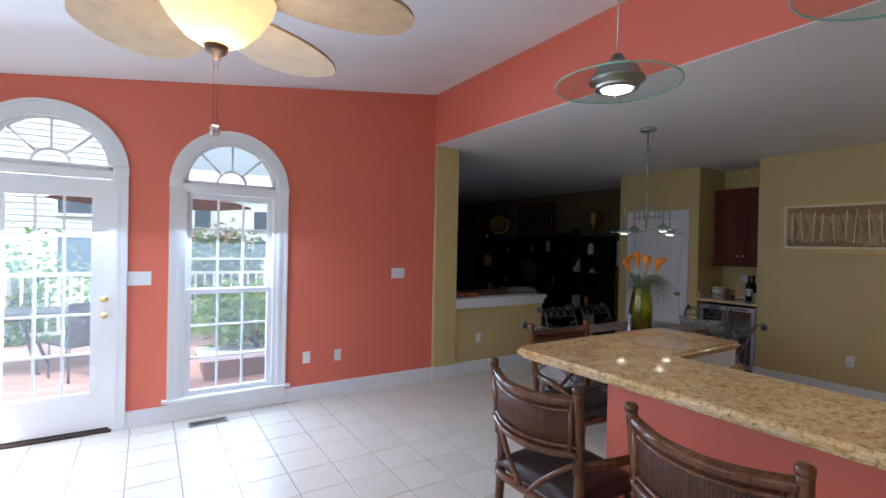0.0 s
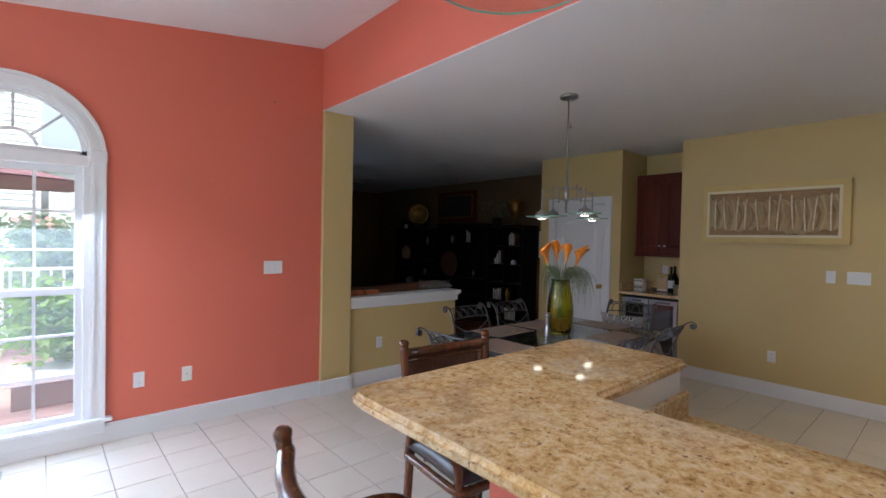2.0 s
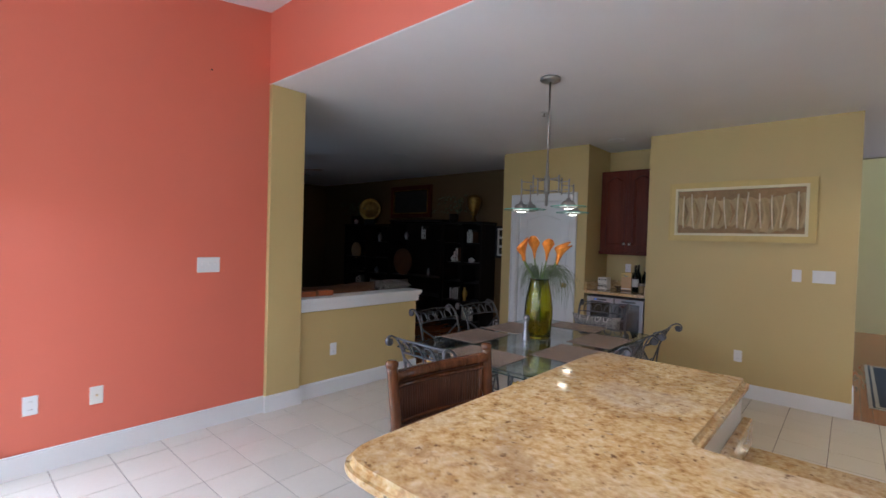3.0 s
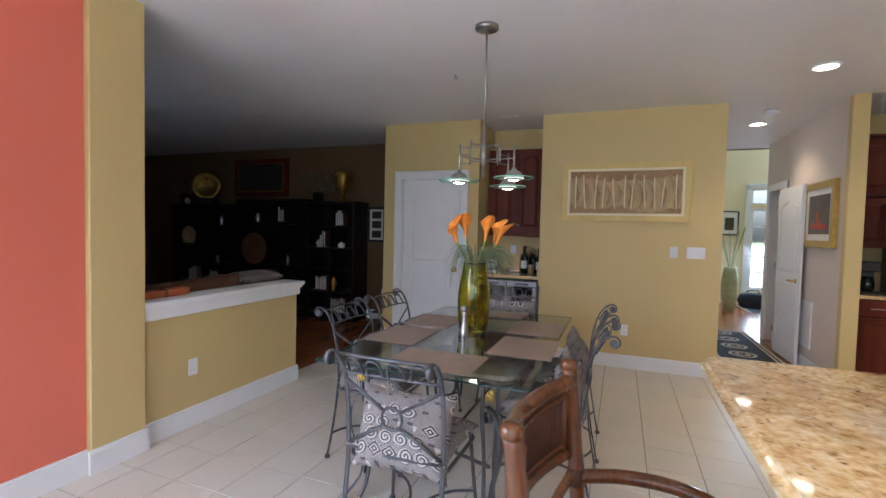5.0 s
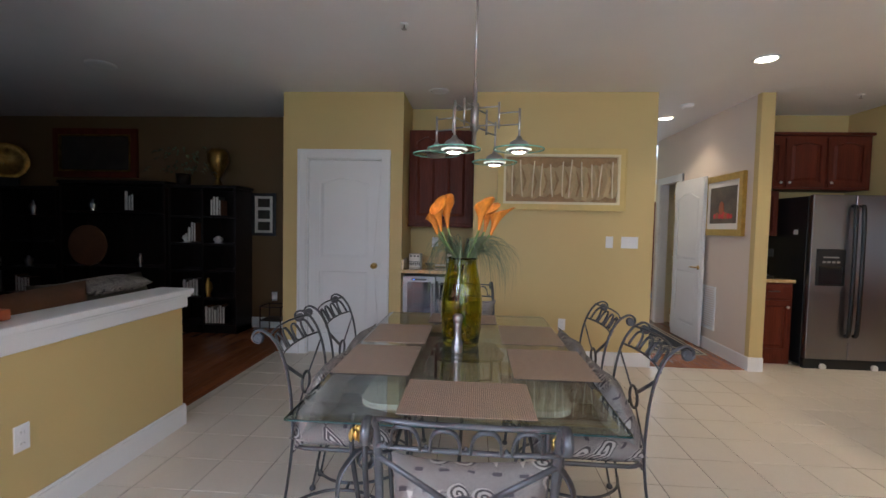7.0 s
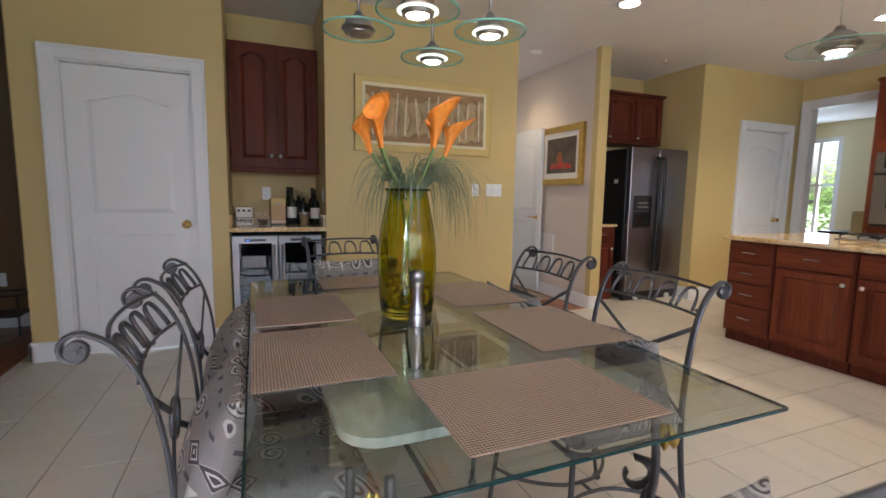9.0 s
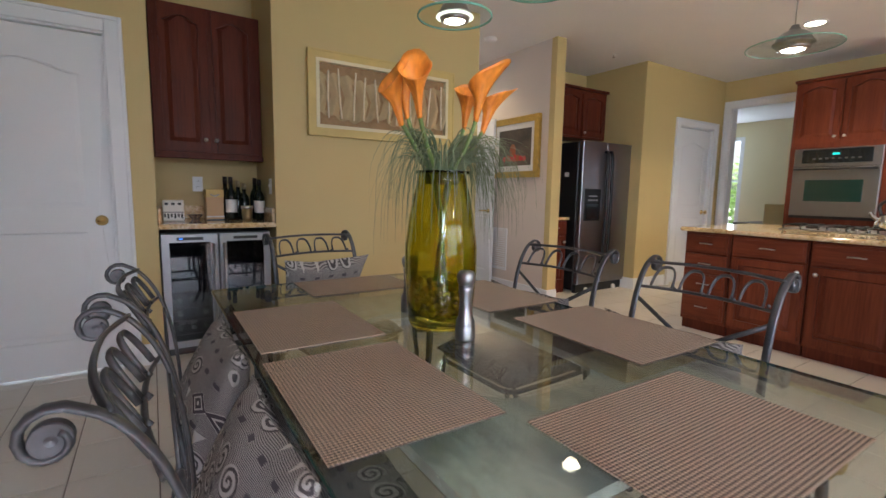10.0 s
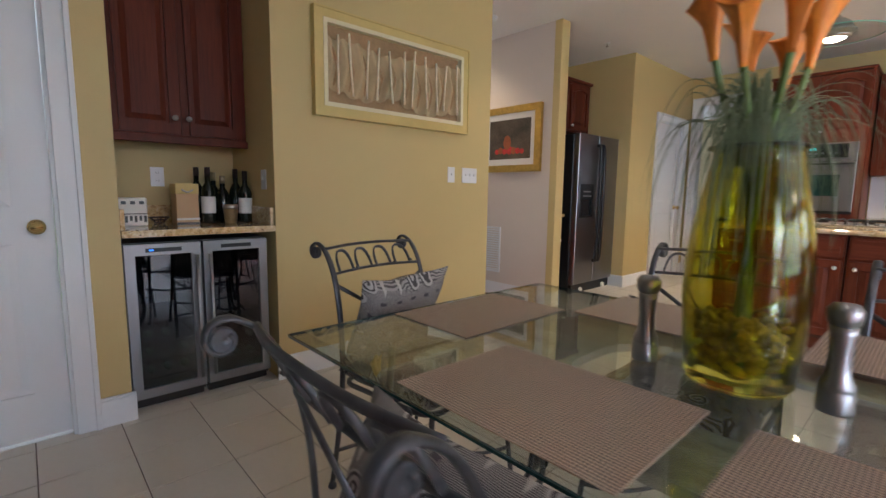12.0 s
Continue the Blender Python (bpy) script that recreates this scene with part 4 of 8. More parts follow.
# ---- plates on the walls ----
def wall_plate(kind, m, gangs=1, colour="white"):
    """A switch or outlet plate in its own x-z plane, looking along -y."""
    w = 0.072 if gangs == 1 else 0.045 * gangs + 0.03
    label = {"switch": "white light switch plate with %d toggles on the wall" % gangs, "outlet": "white double socket outlet on the wall", "jack": "almond cable outlet plate on the wall"}[kind]
    ob = thing({"switch": "light_switch", "outlet": "socket_outlet", "jack": "cable_outlet"}[kind], label, "switch" if kind == "switch" else "outlet", m)
    part("plate", bx(-w / 2, w / 2, -0.006, 0, -0.058, 0.058, 0.002), colour, ob)
    for g in range(gangs):
        x = (g - (gangs - 1) / 2) * 0.046
        if kind == "switch":
            part("toggle", bx(x - 0.005, x + 0.005, -0.016, -0.005, -0.004, 0.014, 0.002), colour, ob)
        elif kind == "outlet":
            for z in (-0.024, 0.024):
                bm = lathe([(0.017, -0.008), (0.017, -0.005)], 14, (0, 0, z), None, "y")
                part("socket", bm, colour, ob)
                for dx in (-0.007, 0.006):
                    part("slot", bx(dx - 0.001, dx + 0.001, -0.0086, -0.0076, z - 0.004, z + 0.006), "black", ob)
        else:
            part("socket", lathe([(0.006, -0.014), (0.006, -0.005)], 10, (0, 0, 0), None, "y"), "brass", ob)
    return ob


wall_plate("switch", pose(2.67, W, 1.25), 3)
wall_plate("switch", pose(0.255, W, 1.24), 3)
wall_plate("outlet", pose(1.66, W, 0.42))
wall_plate("jack", pose(1.985, W, 0.41), 1, "paper")
wall_plate("outlet", pose(3.83, 4.865, 0.42))
east = (0, 0, -90)
wall_plate("switch", pose(XA, 1.377, 1.253, *east), 3)
wall_plate("switch", pose(XA, 1.575, 1.253, *east), 1)
wall_plate("outlet", pose(XA, 2.02, 0.405, *east))
wall_plate("outlet", pose(7.40, 3.39, 1.19, *east))
wall_plate("switch", pose(6.87, 2.945, 1.18, 0, 0, 180), 1)

nail = thing("nail", "small bare nail in the coral wall", "nail", pose(2.66, W, 2.72))
part("shank", lathe([(0.002, 0.0), (0.002, -0.02)], 8, (0, 0, 0), None, "y"), "dark_metal", nail)
part("nail_head", lathe([(0.0, -0.022), (0.006, -0.022), (0.006, -0.019), (0.0, -0.019)], 12, (0, 0, 0), None, "y"), "dark_metal", nail)

# floor register
reg = thing("floor_register", "brown slotted metal register in the tiled floor", "vent", pose(0.77, 4.66, 0))
part("frame", ring_prism(rect(-0.15, 0.15, -0.06, 0.06), rect(-0.135, 0.135, -0.045, 0.045), "z", 0.0, 0.006), "nickel", reg)
part("backing", bx(-0.135, 0.135, -0.045, 0.045, -0.003, 0.001), "black", reg)
for k in range(18):
    part("slat", bx(-0.13 + k * 0.0153 - 0.003, -0.13 + k * 0.0153 + 0.003, -0.045, 0.045, 0.001, 0.005), "nickel", reg)
# wall register in the hall
reg = thing("wall_register", "white louvred return grille low on the hall wall", "vent", pose(7.55, 0.17, 0.25))
part("frame", ring_prism(rect(-0.15, 0.15, 0, 0.5), rect(-0.13, 0.13, 0.02, 0.48), "y", 0, 0.012), "white", reg)
for k in range(18):
    part("slat", bx(-0.13, 0.13, 0.001, 0.010, 0.025 + k * 0.0255, 0.038 + k * 0.0255), "white", reg)


# ---- ceiling fixtures ----
def recessed(x, y, lit, power=30):
    ob = thing("recessed_light", "round recessed ceiling light, " + ("lit" if lit else "switched off"), "ceiling light", pose(x, y, CEIL), "recessed ceiling lights")
    bm = bmesh.new()
    lathe([(0.10, -0.001), (0.10, -0.008), (0.085, -0.012), (0.075, -0.006), (0.075, -0.001)], 28, (0, 0, 0), bm, caps=False)
    part("trim", bm, "white", ob, "", True)
    part("lens", lathe([(0.074, -0.003), (0.074, -0.006)], 24), "bulb" if lit else "ceiling", ob)
    if lit:
        lamp("downlight_or_fill", "SPOT", (x, y, CEIL - 0.02), power, WARM, 0.06, (x, y, 0), spread=125)


for x, y, lit, power in ((5.83, 0.68, True, 42), (7.78, 0.66, True, 36), (5.15, -1.45, True, 130), (6.68, 3.32, False, 0)):
    recessed(x, y, lit, power)
# kitchen fill spot added without a fixture, to brighten this end
lamp("downlight_or_fill", "SPOT", (4.0, -1.6, CEIL - 0.02), 105, WARM, 0.06, (4.0, -1.6, 0), spread=125)


def ceiling_disc(name, label, x, y, r, h, material):
    ob = thing(name, label, "detector" if "detector" in name else "fixture", pose(x, y, CEIL))
    part("base", lathe([(r, -0.001), (r, -h * 0.6), (r * 0.8, -h), (0, -h)], 24), material, ob, "", True)
    part("ring", lathe([(r * 0.5, -h - 0.002), (r * 0.5, -h + 0.002)], 20), "white", ob)


ceiling_disc("ceiling_speaker", "flush round white ceiling speaker", 5.9, 6.24, 0.12, 0.012, "white")
ceiling_disc("smoke_detector", "round white smoke detector on the ceiling", 7.17, 0.68, 0.065, 0.035, "white")
for x, y in ((5.16, 3.435), (6.79, -0.78)):
    ob = thing("sprinkler_head", "small chrome fire sprinkler on the ceiling", "sprinkler", pose(x, y, CEIL))
    part("escutcheon", lathe([(0.032, -0.001), (0.028, -0.008), (0.010, -0.010)], 18), "white", ob, "", True)
    part("deflector", lathe([(0.006, -0.01), (0.006, -0.035), (0.018, -0.036), (0.018, -0.039)], 14), "nickel", ob, "", True)


def glass_shade(parent, r, socket, bulb="bulb", tilt=0.0):
    """A flat glass disc under a domed metal socket; the disc's centre is at the origin."""
    s = socket
    dome = part("socket", lathe([(0.24 * s, 1.5 * s), (0.26 * s, 1.36 * s), (0.34 * s, 1.32 * s), (0.34 * s, 1.14 * s), (0.62 * s, 1.08 * s), (0.92 * s, 0.86 * s), (1.08 * s, 0.52 * s), (1.12 * s, 0.40 * s), (1.26 * s, 0.34 * s), (1.26 * s, 0.24 * s), (1.12 * s, 0.2 * s), (1.0 * s, 0.0)], 28), "nickel", parent, "brushed nickel socket", True)
    part("retaining_ring", lathe([(1.0 * s, 0.002), (1.0 * s, -0.10 * s), (0.78 * s, -0.16 * s), (0.74 * s, -0.02 * s)], 28, caps=False), "nickel", dome, "", True)
    d = part("glass_disc", lathe([(0.76 * s, 0.003), (0.76 * s, 0.001), (r - 0.004, 0.007), (r - 0.004, 0.011), (0.76 * s, 0.004)], 48, caps=False), "disc_glass", parent, "clear glass disc with a green edge")
    d.visible_shadow = False
    part("edge", lathe([(r - 0.005, 0.006), (r - 0.005, 0.012), (r, 0.0115), (r, 0.0065), (r - 0.005, 0.006)], 48, caps=False), "edge_glass", d, "green glass edge", True)
    part("diffuser", lathe([(0.73 * s, -0.03 * s), (0.70 * s, -0.14 * s), (0.45 * s, -0.24 * s), (0, -0.28 * s)], 24), bulb, parent, "glowing lens" if bulb == "bulb" else "unlit lens", True)
    # small discs get a glowing ring in place of scattered lamplight
    if bulb == "bulb" and r < 0.2:
        part("lit_ring", lathe([(1.08 * s, 0.007), (1.32 * s, 0.008), (1.32 * s, 0.005), (1.08 * s, 0.003), (1.08 * s, 0.007)], 32, caps=False), "lit_ring", d, "glowing ring standing for lamplight scattered in the clear disc", True)
    for k in range(3):
        a = radians(120 * k + 40)
        part("screw", lathe([(0.05 * s, -0.22 * s), (0.05 * s, -0.06 * s)], 8, (0.86 * s * math.cos(a), 0.86 * s * math.sin(a), 0)), "nickel", dome)


def pendant(x, y, z, r, socket, top, power):
    ob = thing("pendant_lamp", "nickel pendant lamp with a flat clear glass disc, lit", "pendant lamp", pose(x, y, z), "glass disc pendants")
    glass_shade(ob, r, socket)
    h = socket * 1.44
    part("cord", tube([(0, 0, h), (0, 0, top - z - 0.02)], 0.004, 6), "nickel", ob)
    part("canopy", lathe([(0.06, top - z), (0.06, top - z - 0.012), (0.012, top - z - 0.03)], 24), "nickel", ob, "", True)
    lamp("pendant_lamp_light", "SPOT", (x, y, z - 0.03), power, WARM, 0.05, (x, y, 0), spread=130)


pendant(2.154, 1.651, 2.331, 0.285, 0.10, slope(2.154), 14)
pendant(2.05, 0.62, 2.331, 0.285, 0.10, slope(2.05), 14)
pendant(4.78, -0.135, 2.20, 0.285, 0.10, CEIL, 46)

# chandelier of four small glass discs over the table
ch = thing("chandelier", "brushed nickel chandelier with four glass disc shades over the table", "chandelier", pose(4.375, 2.94, 0))
part("canopy", lathe([(0.075, CEIL), (0.075, CEIL - 0.02), (0.06, CEIL - 0.028), (0.012, CEIL - 0.03)], 28), "nickel", ch, "", True)
part("stem", tube([(0, 0, CEIL - 0.02), (0, 0, 2.1)], 0.007, 8), "nickel", ch)
part("sleeve", lathe([(0.007, 2.12), (0.011, 2.09), (0.012, 2.0), (0.021, 1.998), (0.021, 1.862), (0.011, 1.86), (0.011, 1.775), (0, 1.77)], 16), "nickel", ch, "", True)
for k, (dx, dy) in enumerate(((-0.21, 0.09), (-0.075, -0.22), (0.21, -0.115), (0.10, 0.20))):
    lift = 0.025 * (k % 2) + 0.006
    mid = (dx * 0.55, dy * 0.55)
    arm = part("arm", tube([(dx, dy, 1.78 + lift), (dx, dy, 1.955)], 0.006, 8), "nickel", ch)
    part("post", tube([(mid[0], mid[1], 1.865), (mid[0], mid[1], 1.995)], 0.006, 8), "nickel", arm)
    for z in (1.975, 1.885):
        part("rod", tube([(0, 0, z), (mid[0], mid[1], z)], 0.004, 6), "nickel", arm)
    for z in (1.94, 1.88):
        part("rod", tube([(mid[0], mid[1], z), (dx, dy, z)], 0.0035, 6), "nickel", arm)
    sh = thing("shade", "", "")
    sh.parent, sh.matrix_basis = ch, pose(dx, dy, 1.718 + lift)
    glass_shade(sh, 0.125, 0.047, "nickel" if k == 3 else "bulb")
    if k != 3:
        lamp("chandelier_light", "SPOT", (4.375 + dx, 2.94 + dy, 1.72 + lift), 12, WARM, 0.03, (4.375 + dx, 2.94 + dy, 0), spread=120)

# ceiling fan with palm-leaf blades and a bowl light
fx, fy = 0.51, 2.17
fan = thing("ceiling_fan", "ceiling fan with tan palm leaf blades and a lit amber bowl", "ceiling fan", pose(fx, fy, 0))
part("bowl", lathe([(0.0, 2.285), (0.05, 2.29), (0.11, 2.325), (0.16, 2.38), (0.20, 2.445), (0.21, 2.49), (0.20, 2.505)], 36), "bowl", fan, "glowing amber glass bowl", True)
part("finial", lathe([(0.0, 2.235), (0.012, 2.24), (0.014, 2.25), (0.035, 2.265), (0.045, 2.29), (0.03, 2.30)], 20), "dark_metal", fan, "", True)
part("motor", lathe([(0.10, 2.505), (0.15, 2.53), (0.16, 2.60), (0.12, 2.66), (0.03, 2.69), (0.02, slope(fx) - 0.06), (0.07, slope(fx) - 0.04), (0.07, slope(fx) + 0.01)], 28), "dark_metal", fan, "dark bronze motor", True)
outline = [(0.14, 0.035), (0.22, 0.11), (0.36, 0.20), (0.52, 0.235), (0.66, 0.19), (0.72, 0.09)]
edge = curve([(u, v, 0) for u, v in outline] + [(0.735, 0, 0)] + [(u, -v, 0) for u, v in outline[::-1]], 3)
for k in range(5):
    a = radians(72 * k - 24)
    bl = part("blade", prism([(p.x, p.y) for p in edge], "z", -0.006, 0.006), "blade", fan, "", False, pose(0, 0, 2.49, 0, 0, math.degrees(a)) @ pose(0, 0, 0, 8, 3, 0))
    part("blade_bracket", tube(curve([(0.10, 0, 0.0), (0.16, 0.0, 0.02), (0.24, 0, 0.01)], 4), 0.012, 8, flat=(0.02, 0.006), side=(0, 1, 0)), "dark_metal", bl, "", True)
for dx, z1 in ((-0.006, 1.99), (0.006, 1.99)):
    part("pull_chain", tube([(dx, 0, 2.25), (dx, 0, z1)], 0.0011, 5), "dark_metal", fan)
    part("chain_pull", lathe([(0.002, 2.0), (0.012, 1.985), (0.008, 1.975), (0.012, 1.965), (0, 1.955)], 10, (dx, 0, 0)), "chrome", fan, "", True)
lamp("fan_light", "POINT", (fx, fy, 2.20), 24, WARM, 0.12)


# ---- bar ----
def slab(outline, z0, z1, bm=None, bevel=0.014):
    own = prism(outline, "z", z0, z1)
    rim = [e for e in own.edges if abs(e.verts[0].co.z - e.verts[1].co.z) < 1e-6]
    bmesh.ops.bevel(own, geom=rim, offset=bevel, segments=3, affect="EDGES")
    return own if bm is None else merge(bm, own)


def fillet(points, radii, n=5):
    out = []
    m = len(points)
    for i, p in enumerate(points):
        r = radii[i]
        p = Vector(p)
        if not r:
            out.append((p.x, p.y))
            continue
        a, b = (Vector(points[i - 1]) - p).normalized(), (Vector(points[(i + 1) % m]) - p).normalized()
        p0, p1 = p + a * r, p + b * r
        for k in range(n + 1):
            t = k / n
            q = p0 * (1 - t) ** 2 + p * 2 * t * (1 - t) + p1 * t * t
            out.append((q.x, q.y))
    return out


bar_line = fillet([(1.73, -0.9), (2.26, -0.9), (2.26, 1.405), (2.89, 1.405), (2.89, 1.88), (1.73, 1.88)], [0.03, 0, 0.02, 0.03, 0.06, 0.09])
knee = tagged(part("bar_wall", bx(1.86, 2.23, -0.85, 1.44, 0, 1.066), "coral", None, "coral painted knee wall under the bar"), kind="structure")
tagged(part("bar_riser", bx(2.23, 2.85, 1.42, 1.48, 0, 1.066), "white", None, "white painted riser under the bar top"), kind="structure")
bt = thing("bar_counter", "polished gold and brown granite bar counter with a thick edge", "worktop")
part("slab", slab(bar_line, 1.066, 1.105), "granite", bt)
part("sub_top", slab(fillet([(1.78, -0.86), (2.24, -0.86), (2.24, 1.43), (2.85, 1.43), (2.85, 1.84), (1.78, 1.84)], [0.02, 0, 0, 0.02, 0.04, 0.06]), 1.052, 1.0655, None, 0.003), "brown_box", bt, "wooden sub-top under the granite")
lc = thing("worktop", "polished gold granite worktop behind the bar", "worktop")
part("slab", slab(fillet([(2.235, -0.85), (2.89, -0.85), (2.89, 1.415), (2.235, 1.415)], [0, 0.02, 0.02, 0]), 0.87, 0.905, None, 0.01), "granite", lc)
part("backsplash", bx(2.25, 2.88, 1.395, 1.419, 0.905, 0.99, 0.003), "granite", lc)
bc = thing("base_cabinet", "cherry base cabinet behind the bar", "cabinet")
part("body", bx(2.235, 2.85, -0.85, 1.415, 0.09, 0.87), "cherry", bc)
part("plinth", bx(2.235, 2.80, -0.85, 1.40, 0, 0.09), "black", bc)


def stool(m, label):
    """A rattan bar stool with arms; the sitter looks along +y."""
    ob = thing("bar_stool", label, "bar stool", m, "bar stools")
    for s in (-1, 1):
        part("post", tube(curve([(s * 0.20, -0.235, 0), (s * 0.195, -0.19, 0.4), (s * 0.197, -0.165, 0.72), (s * 0.208, -0.178, 0.91), (s * 0.215, -0.20, 1.10)], 5), 0.018, 10), "rattan", ob, "", True)
        part("finial", lathe([(0.0185, 1.090), (0.0205, 1.099), (0.0195, 1.109), (0.013, 1.115), (0, 1.116)], 12, (s * 0.215, -0.20, 0)), "rattan", ob, "", True)
        part("front_leg", tube(curve([(s * 0.215, 0.20, 0), (s * 0.20, 0.17, 0.4), (s * 0.20, 0.16, 0.66)], 4), 0.017, 10), "rattan", ob, "", True)
        part("arm", tube(curve([(s * 0.202, -0.172, 0.835), (s * 0.245, -0.06, 0.842), (s * 0.258, 0.06, 0.838), (s * 0.245, 0.15, 0.81), (s * 0.215, 0.175, 0.75), (s * 0.20, 0.165, 0.66)], 5), 0.017, 10), "rattan", ob, "", True)
        part("brace", tube(curve([(s * 0.203, -0.175, 0.855), (s * 0.10, -0.215, 0.77), (s * 0.02, -0.225, 0.69)], 4), 0.011, 8), "rattan", ob, "", True)
        part("side_stretcher", tube([(s * 0.197, -0.21, 0.28), (s * 0.205, 0.175, 0.28)], 0.012, 8), "rattan", ob, "", True)
    for z, r in ((1.052, 0.019), (1.019, 0.009), (0.875, 0.014), (0.901, 0.008)):
        part("back_rail", tube(curve([(-0.21, -0.193, z + 0.012), (-0.11, -0.235, z), (0, -0.25, z - 0.004), (0.11, -0.235, z), (0.21, -0.193, z + 0.012)], 5), r, 10), "rattan", ob, "", True)
    bm = bmesh.new()
    for k in range(41):
        u = -0.185 + 0.37 * k / 40
        y = -0.25 + 0.052 * (u / 0.2) ** 2
        tube([(u, y + 0.004, 0.875), (u, y, 1.048)], 0.0085, 8, bm, side=(1, 0, 0), flat=(0.0065, 0.0028))
    part("reed_panel", bm, "reed", ob, "panel of upright reeds", True)
    for s in (-1, 1):
        part("panel_border", tube([(s * 0.19, -0.203, 0.875), (s * 0.195, -0.205, 1.052)], 0.011, 8), "rattan", ob, "", True)
    for s in (-1, 1):
        for x, y, z in ((s * 0.203, -0.172, 0.835), (s * 0.197, -0.168, 0.665), (s * 0.20, 0.162, 0.635)):
            part("binding", lathe([(0.0185, z - 0.022), (0.0215, z - 0.018), (0.0205, z - 0.006), (0.0215, z), (0.0205, z + 0.006), (0.0215, z + 0.018), (0.0185, z + 0.022)], 12, (x, y, 0)), "reed", ob, "wound cane binding", True)
    part("seat_frame", tube([(x, y, 0.66) for x, y in rounded(-0.215, 0.215, -0.19, 0.185, 0.05)], 0.017, 8, closed=True), "rattan", ob, "", True)
    part("seat", cushion(0.43, 0.38, 0.10, None, pose(0, 0, 0.695)), "leather", ob, "dark brown leather seat pad", True)
    for y, z in ((0.19, 0.22), (-0.215, 0.34)):
        part("stretcher", tube([(-0.205, y, z), (0.205, y, z)], 0.013, 8), "rattan", ob, "", True)
    for k in (-1, 1):
        part("bracket", tube(curve([(k * 0.20, 0.165, 0.56), (k * 0.15, 0.165, 0.625), (k * 0.09, 0.165, 0.65)], 3), 0.009, 8), "rattan", ob, "", True)
    return ob


first = stool(pose(1.69, 1.49, 0, 0, 0, -90), "brown rattan bar stool with a leather seat beside the bar")
copy_thing(first, pose(1.70, 0.87, 0, 0, 0, -92))
copy_thing(first, pose(1.70, 0.22, 0, 0, 0, -90))
copy_thing(first, pose(2.40, 2.018, 0, 0, 0, 174))["label"] = "brown rattan bar stool with arms, at the end of the bar"


# ---- dining table ----
def bevelled_pane(hx, hy, z0, z1, z2, inset):
    """A glass slab whose upper edges slope up over the inset."""
    bm = bmesh.new()
    loops = []
    for x, y, z in ((hx, hy, z0), (hx, hy, z1), (hx - inset, hy - inset, z2)):
        loops.append([bm.verts.new((sx * x, sy * y, z)) for sx, sy in ((-1, -1), (1, -1), (1, 1), (-1, 1))])
    for lo, hi in zip(loops, loops[1:]):
        for k in range(4):
            bm.faces.new((lo[k], lo[(k + 1) % 4], hi[(k + 1) % 4], hi[k]))
    bm.faces.new(loops[0][::-1])
    bm.faces.new(loops[-1])
    return bm


def pillow(w, d, h, m, n=14):
    """A soft square pillow with hollow sides and pointed corners."""
    bm = bmesh.new()
    grids = []
    for side in (1, -1):
        g = []
        for i in range(n + 1):
            u = 2 * i / n - 1
            line = []
            for j in range(n + 1):
                v = 2 * j / n - 1
                x = u * w / 2 * (1 - 0.09 * (1 - v * v))
                y = v * d / 2 * (1 - 0.10 * (1 - u * u))
                z = side * h / 2 * (max(0.0, (1 - u * u) * (1 - v * v)) ** 0.42 + 0.04) + 0.006 * math.sin(5 * u + 3 * v)
                line.append(bm.verts.new(m @ Vector((x, y, z))))
            g.append(line)
        for i in range(n):
            for j in range(n):
                f = (g[i][j], g[i + 1][j], g[i + 1][j + 1], g[i][j + 1])
                bm.faces.new(f if side > 0 else f[::-1])
        grids.append([(i, 0) for i in range(n)] + [(n, j) for j in range(n)] + [(n - i, n) for i in range(n)] + [(0, n - j) for j in range(n)])
        grids[-1] = [g[i][j] for i, j in grids[-1]]
    a, b = grids
    for k in range(len(a)):
        q = (k + 1) % len(a)
        bm.faces.new((a[q], a[k], b[k], b[q]))
    return bm


tb = thing("dining_table", "glass-topped dining table on a grey wrought iron base", "table", pose(4.34, 2.975, 0))
top = part("glass_top", bevelled_pane(0.93, 0.545, 0.743, 0.7475, 0.757, 0.032), "table_glass", tb, "clear glass top with bevelled edges")
top.visible_shadow = False
part("edge", ring_prism(rounded(-0.932, 0.932, -0.547, 0.547, 0.012, 2), rounded(-0.926, 0.926, -0.541, 0.541, 0.01, 2), "z", 0.7425, 0.748), "table_edge", top, "green glass edge")
part("marble_shelf", ring_prism(rounded(-0.68, 0.68, -0.43, 0.37, 0.09), rounded(-0.39, 0.39, -0.24, 0.17, 0.15), "z", 0.69, 0.712), "marble", tb, "pale marble shelf under the glass")
part("frame", tube([(x, y, 0.676) for x, y in rounded(-0.64, 0.64, -0.38, 0.33, 0.08)], 0.010, 8, closed=True), "iron", tb, "", True)
